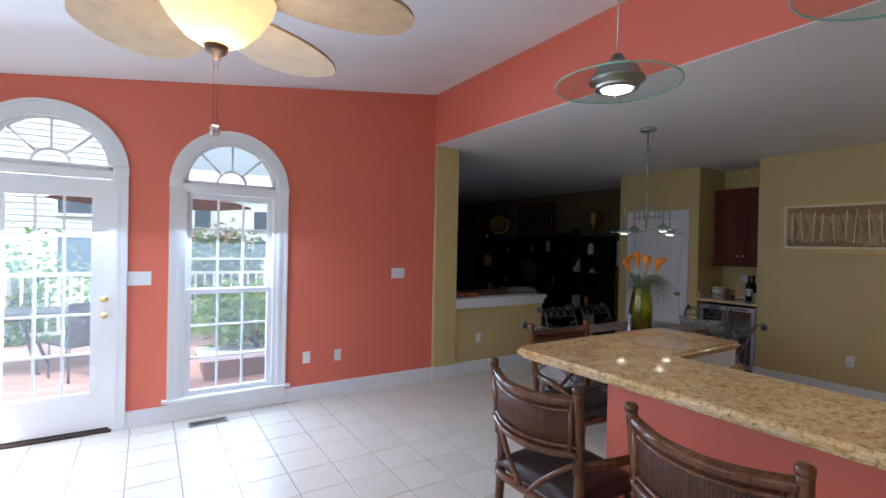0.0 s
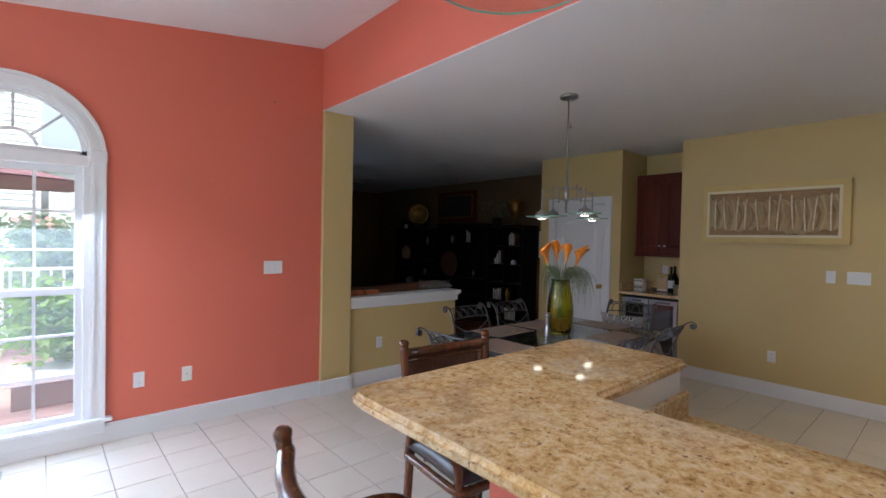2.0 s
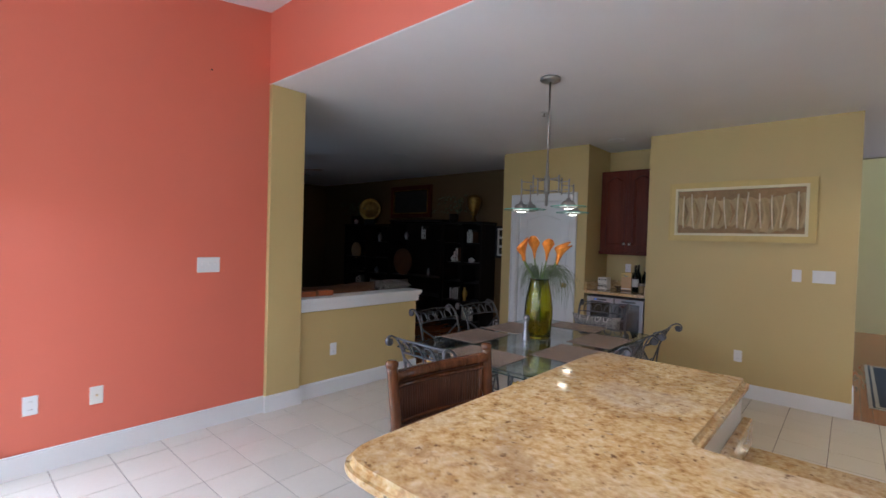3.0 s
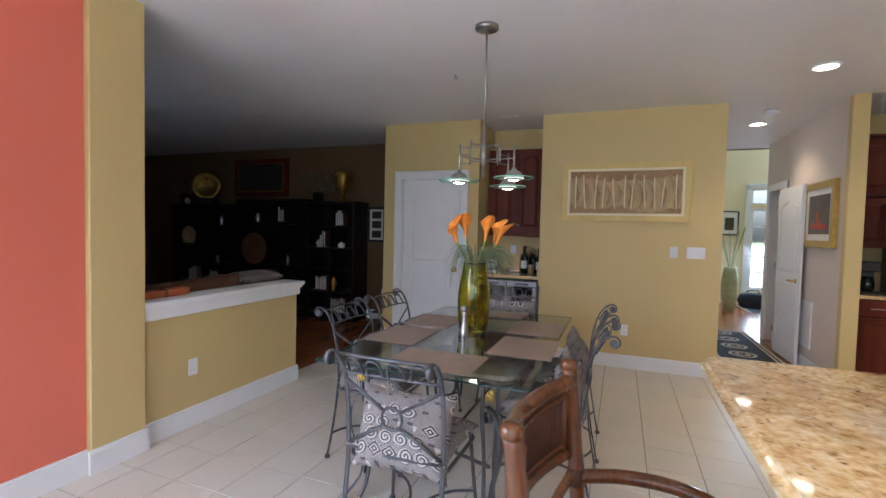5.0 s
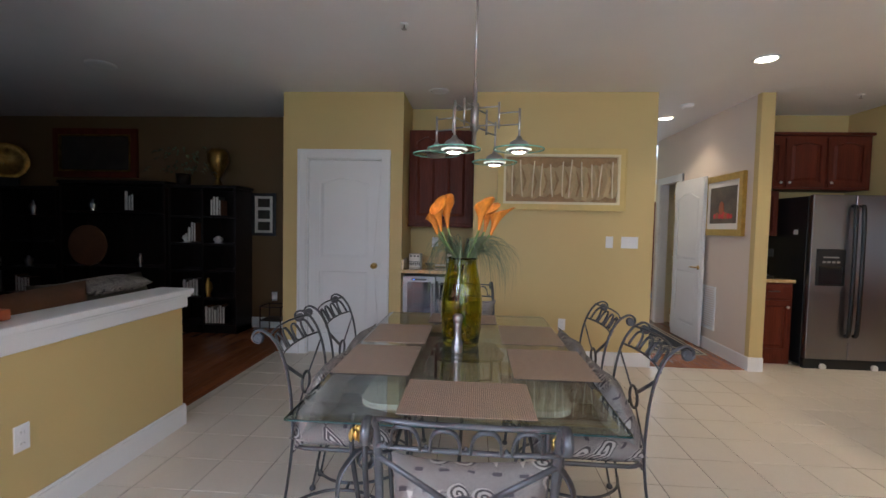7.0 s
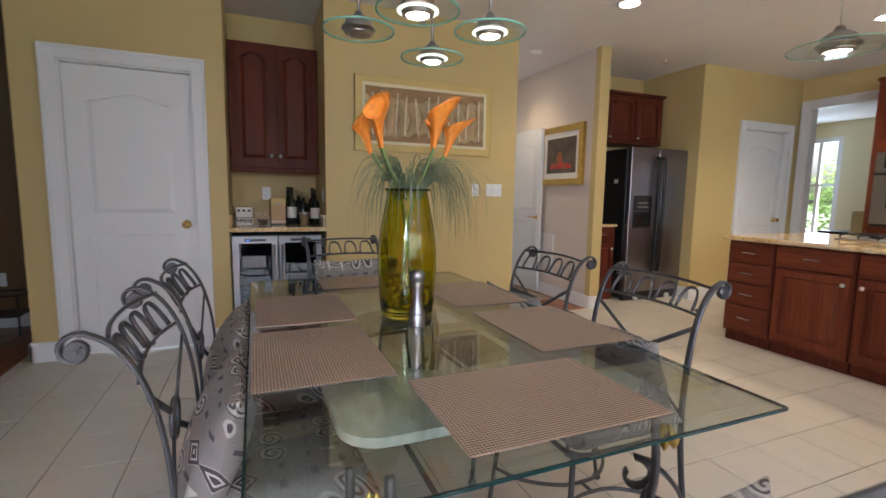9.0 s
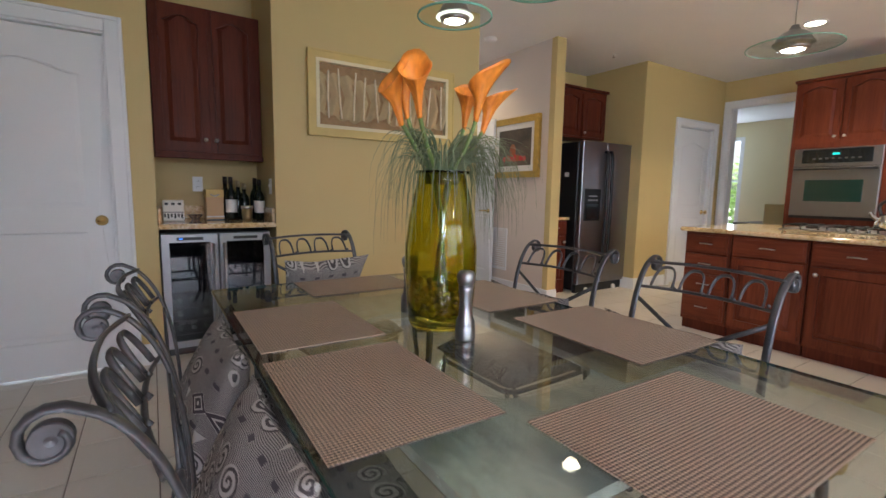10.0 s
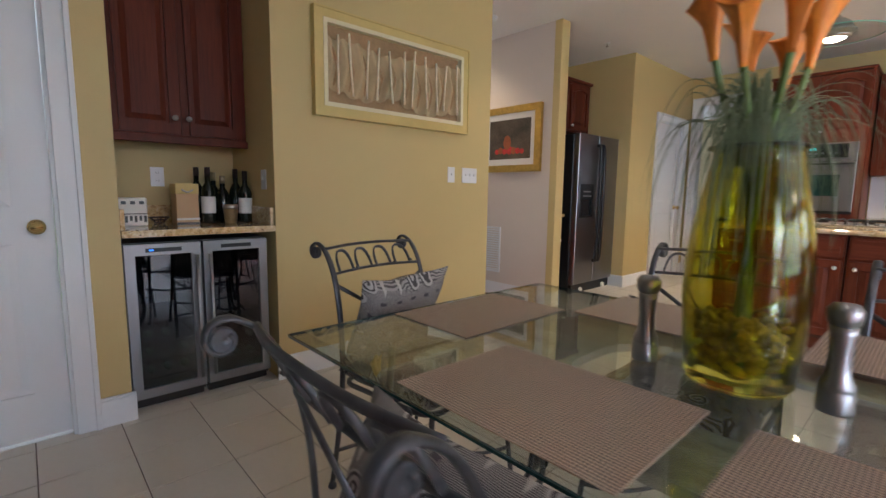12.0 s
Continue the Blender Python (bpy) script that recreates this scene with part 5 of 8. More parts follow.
for sx in (-1, 1):
    for sy in (-1, 1):
        curl = [(sx * (0.735 - 0.6 * (0.045 - 0.0025 * k) * math.cos(radians(90 + 27 * k))), sy * (0.315 - 0.8 * (0.045 - 0.0025 * k) * math.cos(radians(90 + 27 * k))), 0.53 + (0.045 - 0.0025 * k) * math.sin(radians(90 + 27 * k))) for k in range(12)][::-1]
        strap = curl + [tuple(p) for p in curve([(sx * 0.762, sy * 0.352, 0.565), (sx * 0.80, sy * 0.40, 0.49), (sx * 0.80, sy * 0.40, 0.36), (sx * 0.765, sy * 0.36, 0.2), (sx * 0.77, sy * 0.365, 0.1), (sx * 0.83, sy * 0.42, 0.012)], 5)]
        leg = part("leg", tube(strap, 0.012, 8, side=(-sy * 0.8, sx * 0.6, 0), flat=(0.018, 0.005)), "iron", tb, "", True)
        part("bar", tube(curve([(sx * 0.79, sy * 0.31, 0.70), (sx * 0.80, sy * 0.31, 0.55), (sx * 0.75, sy * 0.31, 0.32), (sx * 0.77, sy * 0.32, 0.1), (sx * 0.81, sy * 0.34, 0.012)], 5), 0.010, 8), "iron", leg, "", True)
        part("bar", tube(curve([(sx * 0.74, sy * 0.37, 0.70), (sx * 0.745, sy * 0.37, 0.55), (sx * 0.71, sy * 0.35, 0.32), (sx * 0.73, sy * 0.36, 0.1)], 5), 0.009, 8), "iron", leg, "", True)
        bm = bmesh.new()
        for k in range(7):
            a = radians(51 * k)
            lathe([(0.0, -0.022), (0.008, -0.01), (0.011, 0.006), (0, 0.02)], 8, (sx * 0.80 + 0.014 * math.cos(a), sy * 0.345 + 0.014 * math.sin(a), 0.66 - 0.008 * (k % 3)), bm)
        part("gilt_leaf", bm, "gold", leg, "gilt leaf ornament", True)
    part("stretcher", tube(curve([(sx * 0.77, -0.34, 0.30), (sx * 0.60, -0.15, 0.24), (sx * 0.55, 0, 0.23), (sx * 0.60, 0.15, 0.24), (sx * 0.77, 0.34, 0.30)], 5), 0.010, 8), "iron", tb, "", True)
part("stretcher", tube([(-0.55, 0, 0.23), (0.55, 0, 0.23)], 0.010, 8), "iron", tb, "", True)


def mat_at(x, y, w, d, rz=0):
    ob = thing("placemat", "brown woven vinyl placemat on the glass table", "placemat", pose(x, y, 0.758, 0, 0, rz), "placemats on the table")
    part("weave", bx(-w / 2 + 0.004, w / 2 - 0.004, -d / 2 + 0.004, d / 2 - 0.004, 0, 0.002), "mat", ob)
    part("hem", ring_prism(rect(-w / 2, w / 2, -d / 2, d / 2), rect(-w / 2 + 0.005, w / 2 - 0.005, -d / 2 + 0.005, d / 2 - 0.005), "z", 0, 0.0025), "mat", ob)


mat_at(3.635, 2.94, 0.34, 0.46)
mat_at(4.08, 3.345, 0.46, 0.33)
mat_at(4.60, 3.335, 0.44, 0.33)
mat_at(4.10, 2.575, 0.46, 0.35)
mat_at(4.66, 2.60, 0.46, 0.33)
mat_at(5.07, 2.99, 0.30, 0.44)


def shaker(x, y):
    ob = thing("pepper_mill", "slim brushed steel pepper mill standing on the table", "mill", pose(x, y, 0.757), "salt and pepper mills")
    part("body", lathe([(0.026, 0), (0.027, 0.004), (0.027, 0.035), (0.025, 0.038), (0.026, 0.042), (0.026, 0.050), (0.019, 0.065), (0.0165, 0.10), (0.019, 0.135), (0.021, 0.150)], 24), "steel", ob, "", True)
    part("head", lathe([(0.019, 0.151), (0.022, 0.155), (0.025, 0.165), (0.025, 0.178), (0.018, 0.188), (0, 0.191)], 24), "steel", ob, "", True)


shaker(4.24, 2.998)
shaker(4.57, 2.995)

# vase with calla lilies
vs_ = thing("vase", "tall olive green glass vase with pebbles, holding orange calla lilies", "vase", pose(4.392, 2.985, 0.757))
outer = [(0.0, 0.0), (0.088, 0.002), (0.095, 0.015), (0.101, 0.08), (0.107, 0.17), (0.106, 0.24), (0.096, 0.32), (0.082, 0.39), (0.073, 0.43), (0.072, 0.447), (0.079, 0.457)]
inner = [(0.074, 0.457), (0.067, 0.446), (0.068, 0.43), (0.077, 0.39), (0.091, 0.32), (0.101, 0.24), (0.102, 0.17), (0.096, 0.08), (0.088, 0.022), (0.0, 0.016)]
gl = part("glass_body", lathe(outer + inner, 40), "vase", vs_, "olive green glass", True)
part("rim", lathe([(0.0725, 0.448), (0.081, 0.452), (0.081, 0.458), (0.0735, 0.4585)], 32, caps=False), "vase", vs_, "", True)
rnd = random.Random(4)
pb = bmesh.new()
for k in range(250):
    a, r, z = rnd.uniform(0, 6.283), 0.076 * math.sqrt(rnd.random()), 0.03 + 0.10 * rnd.random()
    own = bmesh.new()
    bmesh.ops.create_icosphere(own, subdivisions=1, radius=0.0135)
    for f in own.faces:
        f.smooth = True
    merge(pb, own, Matrix.Translation((r * math.cos(a), r * math.sin(a), z)) @ Euler((rnd.uniform(0, 3), rnd.uniform(0, 3), 0)).to_matrix().to_4x4() @ Matrix.Diagonal((1.0, 0.8, 0.6, 1)))
tagged(part("pebbles", pb, "pebble", vs_, "brown polished pebbles"), kind="stuff")
bouquet = thing("calla_bouquet", "orange artificial calla lilies with drooping grass in the vase", "flowers", pose(4.392, 2.985, 0.757))
for k, (ex, ey, ez, turn) in enumerate(((0.0, 0.135, 0.585, 95), (-0.06, 0.112, 0.60, 120), (0.06, 0.085, 0.615, 60), (-0.05, -0.082, 0.61, -115), (0.055, -0.112, 0.60, -60), (0.0, -0.145, 0.585, -95))):
    bx_, by_ = ex * 0.15, ey * 0.15
    path = curve([(-bx_ * 1.5, -by_ * 1.5, 0.03), (bx_, by_, 0.40), (ex * 0.72, ey * 0.72, 0.53), (ex, ey, ez)], 6)
    st = part("stem", tube(path, 0.006, 8), "stem", bouquet, "", True)
    d = ((path[-1] - path[-3]).normalized() + Vector((0, 0, 1.15))).normalized()
    basis = d.to_track_quat("Z", "Y").to_matrix().to_4x4() @ Matrix.Rotation(radians(turn), 4, "Z")
    bm = bmesh.new()
    rows, cols = 14, 28
    g = []
    for i in range(rows + 1):
        t = i / rows
        row = []
        for j in range(cols + 1):
            a = -math.pi * 1.06 + 2.12 * math.pi * j / cols
            r = 0.008 + 0.027 * t ** 1.35
            flare = max(0.0, t - 0.5) / 0.5
            c = 0.5 + 0.5 * math.cos(a)
            tip = max(0.0, c - 0.82) / 0.18
            h = 0.135 * t + flare * (0.045 * c - 0.03 * (1 - c)) + 0.022 * flare ** 2 * tip ** 1.5 - 0.006 * flare ** 3 * c
            rr = r + 0.030 * flare ** 1.5 * (0.45 + 0.55 * c) + 0.026 * flare ** 2 * tip ** 1.5 + 0.0025 * (abs(a) > 2.9)
            row.append(bm.verts.new((rr * math.cos(a), rr * math.sin(a), h)))
        g.append(row)
    for i in range(rows):
        for j in range(cols):
            bm.faces.new((g[i][j], g[i][j + 1], g[i + 1][j + 1], g[i + 1][j])).smooth = True
    bl = part("petal", bm, "orange", bouquet, "orange calla lily bloom", True, Matrix.Translation(path[-1] - d * 0.01) @ basis @ Matrix.Diagonal((0.80, 0.80, 0.90, 1)))
    sol = bl.modifiers.new("thick", "SOLIDIFY")
    sol.thickness = 0.0018
    part("spadix", tube(curve([(0, 0, 0.01), (0.002, 0, 0.05), (0, 0, 0.085)], 3), 0.005, 8), "gold", bl, "yellow spadix", True)
bm = bmesh.new()
for k in range(240):
    a = rnd.choice((rnd.uniform(0, 6.283), rnd.gauss(-1.6, 0.35), rnd.gauss(-1.5, 0.3), rnd.gauss(1.6, 0.4)))
    reach, rise, drop = rnd.uniform(0.09, 0.28), rnd.uniform(0.01, 0.10), rnd.uniform(0.04, 0.22)
    cx, cy = math.cos(a), math.sin(a)
    reach *= 1.0 if cy < -0.3 else 0.68
    o = rnd.uniform(0, 0.05)
    pts = curve([(cx * o, cy * o, 0.42), (cx * (o + reach * 0.25), cy * (o + reach * 0.25), 0.47 + rise * 0.8), (cx * (o + reach * 0.65), cy * (o + reach * 0.65), 0.47 + rise), (cx * (o + reach * 0.95), cy * (o + reach * 0.95), 0.45 + rise - drop * 0.5), (cx * (o + reach), cy * (o + reach), 0.42 + rise - drop)], 4)
    tube(pts, 0.002, 4, bm, side=(-cy, cx, 0.3), flat=(0.0031, 0.0006), taper=lambda t: 1.15 - t)
tagged(part("grass_tuft", bm, "grass", bouquet, "thin drooping grey-green blades"), kind="stuff")


# ---- dining chairs ----
def dining_chair(m, label):
    """A wrought iron chair with scrolled ears; the sitter looks along +y."""
    ob = thing("dining_chair", label, "chair", m, "chairs round the dining table")
    w = 0.222
    for s in (-1, 1):
        prof = curve([(0, -0.275, 0.015), (0, -0.235, 0.22), (0, -0.205, 0.45), (0, -0.208, 0.62), (0, -0.225, 0.75), (0, -0.255, 0.845), (0, -0.295, 0.905), (0, -0.335, 0.930)], 5)
        c = Vector((0, -0.347, 0.898))
        spiral = [c + Vector((0, (0.034 - 0.0018 * k) * math.cos(radians(70 + 26 * k)), (0.034 - 0.0018 * k) * math.sin(radians(70 + 26 * k)))) for k in range(14)]
        pts = [Vector((s * w, p.y, p.z)) for p in prof + spiral]
        post = part("post", tube(pts, 0.01, 8, side=(1, 0, 0), flat=(0.0118, 0.0052)), "iron", ob, "", True)
        part("scroll", lathe([(0.0, -0.005), (0.006, -0.007), (0.018, -0.0075), (0.0195, -0.006), (0.0195, 0.006), (0.018, 0.0075), (0.006, 0.007), (0.0, 0.005)], 24, (s * w, -0.347, 0.898), None, "x"), "iron", post)
        part("front_leg", tube(curve([(s * 0.20, 0.20, 0.44), (s * 0.215, 0.215, 0.25), (s * 0.235, 0.235, 0.015)], 4), 0.009, 8), "iron", ob, "", True)
        for x, y in ((s * 0.235, 0.235), (s * w, -0.275)):
            part("foot", lathe([(0.012, 0), (0.017, 0.006), (0.015, 0.018), (0.008, 0.024)], 12, (x, y, 0)), "iron", ob, "", True)
        part("stretcher", tube(curve([(s * 0.222, 0.222, 0.16), (s * 0.12, 0.17, 0.16), (s * 0.045, 0.06, 0.16), (s * 0.03, -0.03, 0.16), (s * 0.045, -0.12, 0.16), (s * 0.12, -0.21, 0.16), (s * 0.222, -0.248, 0.16)], 4), 0.007, 8), "iron", ob, "", True)
    part("tie", tube([(-0.03, -0.03, 0.16), (0.03, -0.03, 0.16)], 0.007, 8), "iron", ob, "", True)
    for y, z, bow in ((-0.298, 0.912, 0.03), (-0.252, 0.825, 0.022)):
        part("back_rail", tube(curve([(-w, y, z), (-w * 0.5, y - bow * 0.8, z + 0.004), (0, y - bow, z + 0.006), (w * 0.5, y - bow * 0.8, z + 0.004), (w, y, z)], 5), 0.008, 8, side=(0, 0.6, 0.8), flat=(0.007, 0.0042)), "iron", ob, "", True)
    for k in range(4):
        x0, p = -0.195 + 0.0975 * k, 0.0975
        pts = []
        for i in range(17):
            th = math.pi * (1 - i / 16)
            x = x0 + p * (0.5 + 0.37 * math.copysign(abs(math.cos(th)) ** 0.7, math.cos(th)))
            h = math.sin(th) ** 0.8 if 0 < i < 16 else 0.0
            bowed = 0.026 * (1 - (x / w) ** 2)
            pts.append((x, -0.254 - 0.038 * h - bowed, 0.832 + 0.068 * h))
        part("arch", tube(pts, 0.005, 6, side=(0, 0.5, 0.8), flat=(0.0065, 0.004)), "iron", ob, "", True)
        part("bead", lathe([(0.0, -0.008), (0.007, 0), (0.0, 0.008)], 8, (x0 + p / 2 * 0, -0.268, 0.836)), "iron", ob, "", True)
    for s in (-1, 1):
        part("cross_bar", tube([(s * w, -0.238, 0.79), (s * 0.035, -0.232, 0.675)], 0.008, 6, side=(s, 0, 1), flat=(0.0085, 0.0042)), "iron", ob, "", True)
        part("cross_bar", tube([(s * 0.035, -0.23, 0.615), (s * (w - 0.004), -0.208, 0.50)], 0.008, 6, side=(s, 0, -1), flat=(0.0085, 0.0042)), "iron", ob, "", True)
    part("ring", tube([(0.047 * math.cos(2 * math.pi * k / 20), -0.231, 0.645 + 0.047 * math.sin(2 * math.pi * k / 20)) for k in range(20)], 0.0065, 8, closed=True), "iron", ob, "", True)
    part("back_rail", tube([(-w, -0.205, 0.485), (0, -0.225, 0.48), (w, -0.205, 0.485)], 0.007, 8), "iron", ob, "", True)
    part("seat_frame", tube([(x, y, 0.445) for x, y in rounded(-0.225, 0.225, -0.205, 0.215, 0.06)], 0.009, 8, closed=True), "iron", ob, "", True)
    part("seat", cushion(0.47, 0.44, 0.10, None, pose(0, 0.005, 0.485), 6.0), "fabric", ob, "tapestry seat pad with spirals and diamonds", True)
    part("pillow", pillow(0.45, 0.35, 0.13, pose(0.01, -0.14, 0.592, 70, 0, 2)), "fabric", ob, "loose tapestry back pillow", True)
    return ob


text = "grey wrought iron dining chair with tapestry cushions "
chair = dining_chair(pose(4.05, 3.455, 0, 0, 0, 180), text + "beside the half wall")
for m, where in ((pose(4.625, 3.455, 0, 0, 0, 179), "beside the half wall"), (pose(4.045, 2.445, 0, 0, 0, 0), "on the kitchen side"), (pose(4.66, 2.46, 0, 0, 0, 2), "on the kitchen side"),
                 (pose(3.365, 2.93, 0, 0, 0, -91), "at the table's end"), (pose(5.37, 2.955, 0, 0, 0, 98), "near the alcove")):
    copied = copy_thing(chair, m)
    copied["label"] = text + where
    for piece in copied.children:
        if piece.name.startswith("pillow"):
            piece.location.z += {"near the alcove": 0.07, "at the table's end": -0.03}.get(where, 0.0)


# ---- pictures ----
art = thing("relief_picture", "wide cream framed relief of canvas folds tied with sticks", "picture", pose(XA, 2.075, 1.87))
part("frame", ring_prism(rect(-0.632, 0.632, -0.308, 0.308), rect(-0.572, 0.572, -0.248, 0.248), "x", -0.042, -0.001), "art_frame", art, "cream and gold wooden frame")
part("frame_bead", ring_prism(rect(-0.632, 0.632, -0.308, 0.308), rect(-0.622, 0.622, -0.298, 0.298), "x", -0.047, -0.042), "art_frame", art)
part("mount", ring_prism(rect(-0.573, 0.573, -0.249, 0.249), rect(-0.548, 0.548, -0.224, 0.224), "x", -0.046, -0.002), "art_mat", art)
part("backing", bx(-0.006, -0.002, -0.552, 0.552, -0.228, 0.228), "art_back", art)
bm = bmesh.new()
n, mrow = 180, 20
g = []
for i in range(n + 1):
    u = -0.545 + 1.09 * i / n
    ph = (u + 0.545) / 0.108
    sag = 0.5 - 0.5 * math.cos(2 * math.pi * ph)
    top_ = 0.135 + 0.035 * abs(u / 0.54) ** 2 + 0.010 * math.sin(ph * 1.7) - 0.018 * sag
    bot = -0.155 + 0.022 * math.sin(ph * 1.3 + 1) - 0.028 * (u < 0.0) - 0.02 * sag
    line = []
    for j in range(mrow + 1):
        v = j / mrow
        bend = 0.42 * (1 - abs(2 * v - 1)) ** 0.8
        wave = math.sin(2 * math.pi * (ph + bend))
        line.append(bm.verts.new((-0.024 - 0.026 * wave * abs(wave) ** 0.3 * (0.55 + 0.45 * math.sin(math.pi * v)), u, bot + (top_ - bot) * v)))
    g.append(line)
for i in range(n):
    for j in range(mrow):
        bm.faces.new((g[i][j], g[i][j + 1], g[i + 1][j + 1], g[i + 1][j])).smooth = True
part("canvas_folds", bm, "canvas", art, "folded raw canvas strip", True)
for k in range(11):
    u = 0.485 - 0.097 * k + 0.012 * math.sin(k * 2.3)
    lean = 0.014 * math.sin(k * 1.9)
    z0, z1 = -0.175 + 0.02 * math.sin(k * 3.1), 0.165 + 0.022 * math.sin(k * 1.3)
    part("stick", tube(curve([(-0.056, u - lean, z0), (-0.058, u + 0.004, (z0 + z1) / 2), (-0.056, u + lean, z1)], 3), 0.0065, 7), "stick", art, "", True)

pic = thing("framed_picture", "gilt framed still life of red fruit on the hall wall", "picture", pose(7.30, 0.172, 1.675))
part("frame", ring_prism(rect(-0.40, 0.40, -0.335, 0.335), rect(-0.33, 0.33, -0.265, 0.265), "y", 0.0, 0.04), "gold", pic, "carved gilt frame")
part("mount", ring_prism(rect(-0.331, 0.331, -0.266, 0.266), rect(-0.275, 0.275, -0.20, 0.205), "y", 0.001, 0.024), "paper", pic)
part("painting", bx(-0.28, 0.28, 0.001, 0.02, -0.205, 0.21), "umber", pic, "dark still life painting")
for k, (u, z, r, tall) in enumerate(((0.17, -0.12, 0.028, 1), (0.12, -0.11, 0.036, 1), (0.065, -0.12, 0.03, 1), (0.0, -0.11, 0.042, 1), (-0.055, -0.115, 0.036, 1), (-0.11, -0.12, 0.03, 1), (-0.165, -0.125, 0.026, 1), (0.03, -0.03, 0.05, 1.5))):
    own = lathe([(r, 0.0), (r, 0.0205 + 0.0004 * k), (r * 0.7, 0.021 + 0.0004 * k), (0, 0.0212 + 0.0004 * k)], 16, (0, 0, 0), None, "y")
    bmesh.ops.transform(own, matrix=Matrix.Translation((u, 0, z)) @ Matrix.Diagonal((1, 1, tall, 1)), verts=own.verts)
    part("painted_fruit", own, "orange_cloth" if k % 3 == 1 else "red", pic)


# ---- cabinets ----
def cabinet_door(w, h, knob, rise=0.035, material="cherry"):
    """A raised-panel cabinet door in the plane y = 0 looking along +y, from x = 0 to w and z = 0 to h."""
    bm = bx(0.002, w - 0.002, -0.026, -0.014, 0.002, h - 0.002)
    framed(panel_outline(0.058, w - 0.058, 0.058, h - 0.058 - rise, rise), (0.002, w - 0.002, 0.002, h - 0.002), 0.0, 1, "y", bm, 0.014)
    ob = part("door", bm, material)
    if knob:
        part("knob", lathe([(0.006, 0.0), (0.006, 0.012), (0.015, 0.018), (0.015, 0.026), (0, 0.03)], 14, (knob[0], 0, knob[1]), None, "y"), "bright_nickel", ob, "round nickel knob", True)
    return ob


def drawer_front(w, h, material="cherry_x"):
    bm = bx(0.002, w - 0.002, -0.02, 0, 0.002, h - 0.002, 0.003)
    prism(rect(0.02, w - 0.02, 0.02, h - 0.02), "y", 0.0, 0.004, bm)
    ob = part("drawer", bm, material)
    part("pull", tube(curve([(w / 2 - 0.048, 0.002, h / 2), (w / 2 - 0.04, 0.026, h / 2), (w / 2, 0.03, h / 2 + 0.004), (w / 2 + 0.04, 0.026, h / 2), (w / 2 + 0.048, 0.002, h / 2)], 3), 0.005, 7), "nickel", ob, "nickel bar pull", True)
    return ob


def put(ob, parent, m):
    ob.parent, ob.matrix_basis = parent, m
    return ob


# upper cabinet in the alcove (looks along -x)
uc = thing("wall_cabinet", "dark cherry wall cabinet with two arched doors in the alcove", "cabinet", pose(7.10, 3.31, 1.40, 0, 0, 90))
part("body", bx(-0.36, 0.36, -0.30, -0.021, 0, 1.04, 0.003), "cherry_dark", uc)
part("light_rail", bx(-0.362, 0.362, -0.03, 0.004, -0.03, 0.012, 0.004), "cherry_dark", uc)
put(cabinet_door(0.335, 1.0, (0.30, 0.09), 0.05, "cherry_dark"), uc, pose(-0.335, 0, 0.02))
put(cabinet_door(0.335, 1.0, (0.035, 0.09), 0.05, "cherry_dark"), uc, pose(0.0, 0, 0.02))
# alcove counter
ac = thing("alcove_worktop", "gold granite counter with a low upstand in the alcove", "worktop")
part("slab", bx(6.715, 7.40, 2.947, 3.678, 0.885, 0.92, 0.006, None, 2), "granite", ac)
bm = bx(7.375, 7.399, 2.948, 3.677, 0.92, 1.02, 0.003)
bx(6.74, 7.375, 2.948, 2.968, 0.92, 1.02, 0.003, bm)
bx(6.74, 7.375, 3.657, 3.677, 0.92, 1.02, 0.003, bm)
part("upstand", bm, "granite", ac)


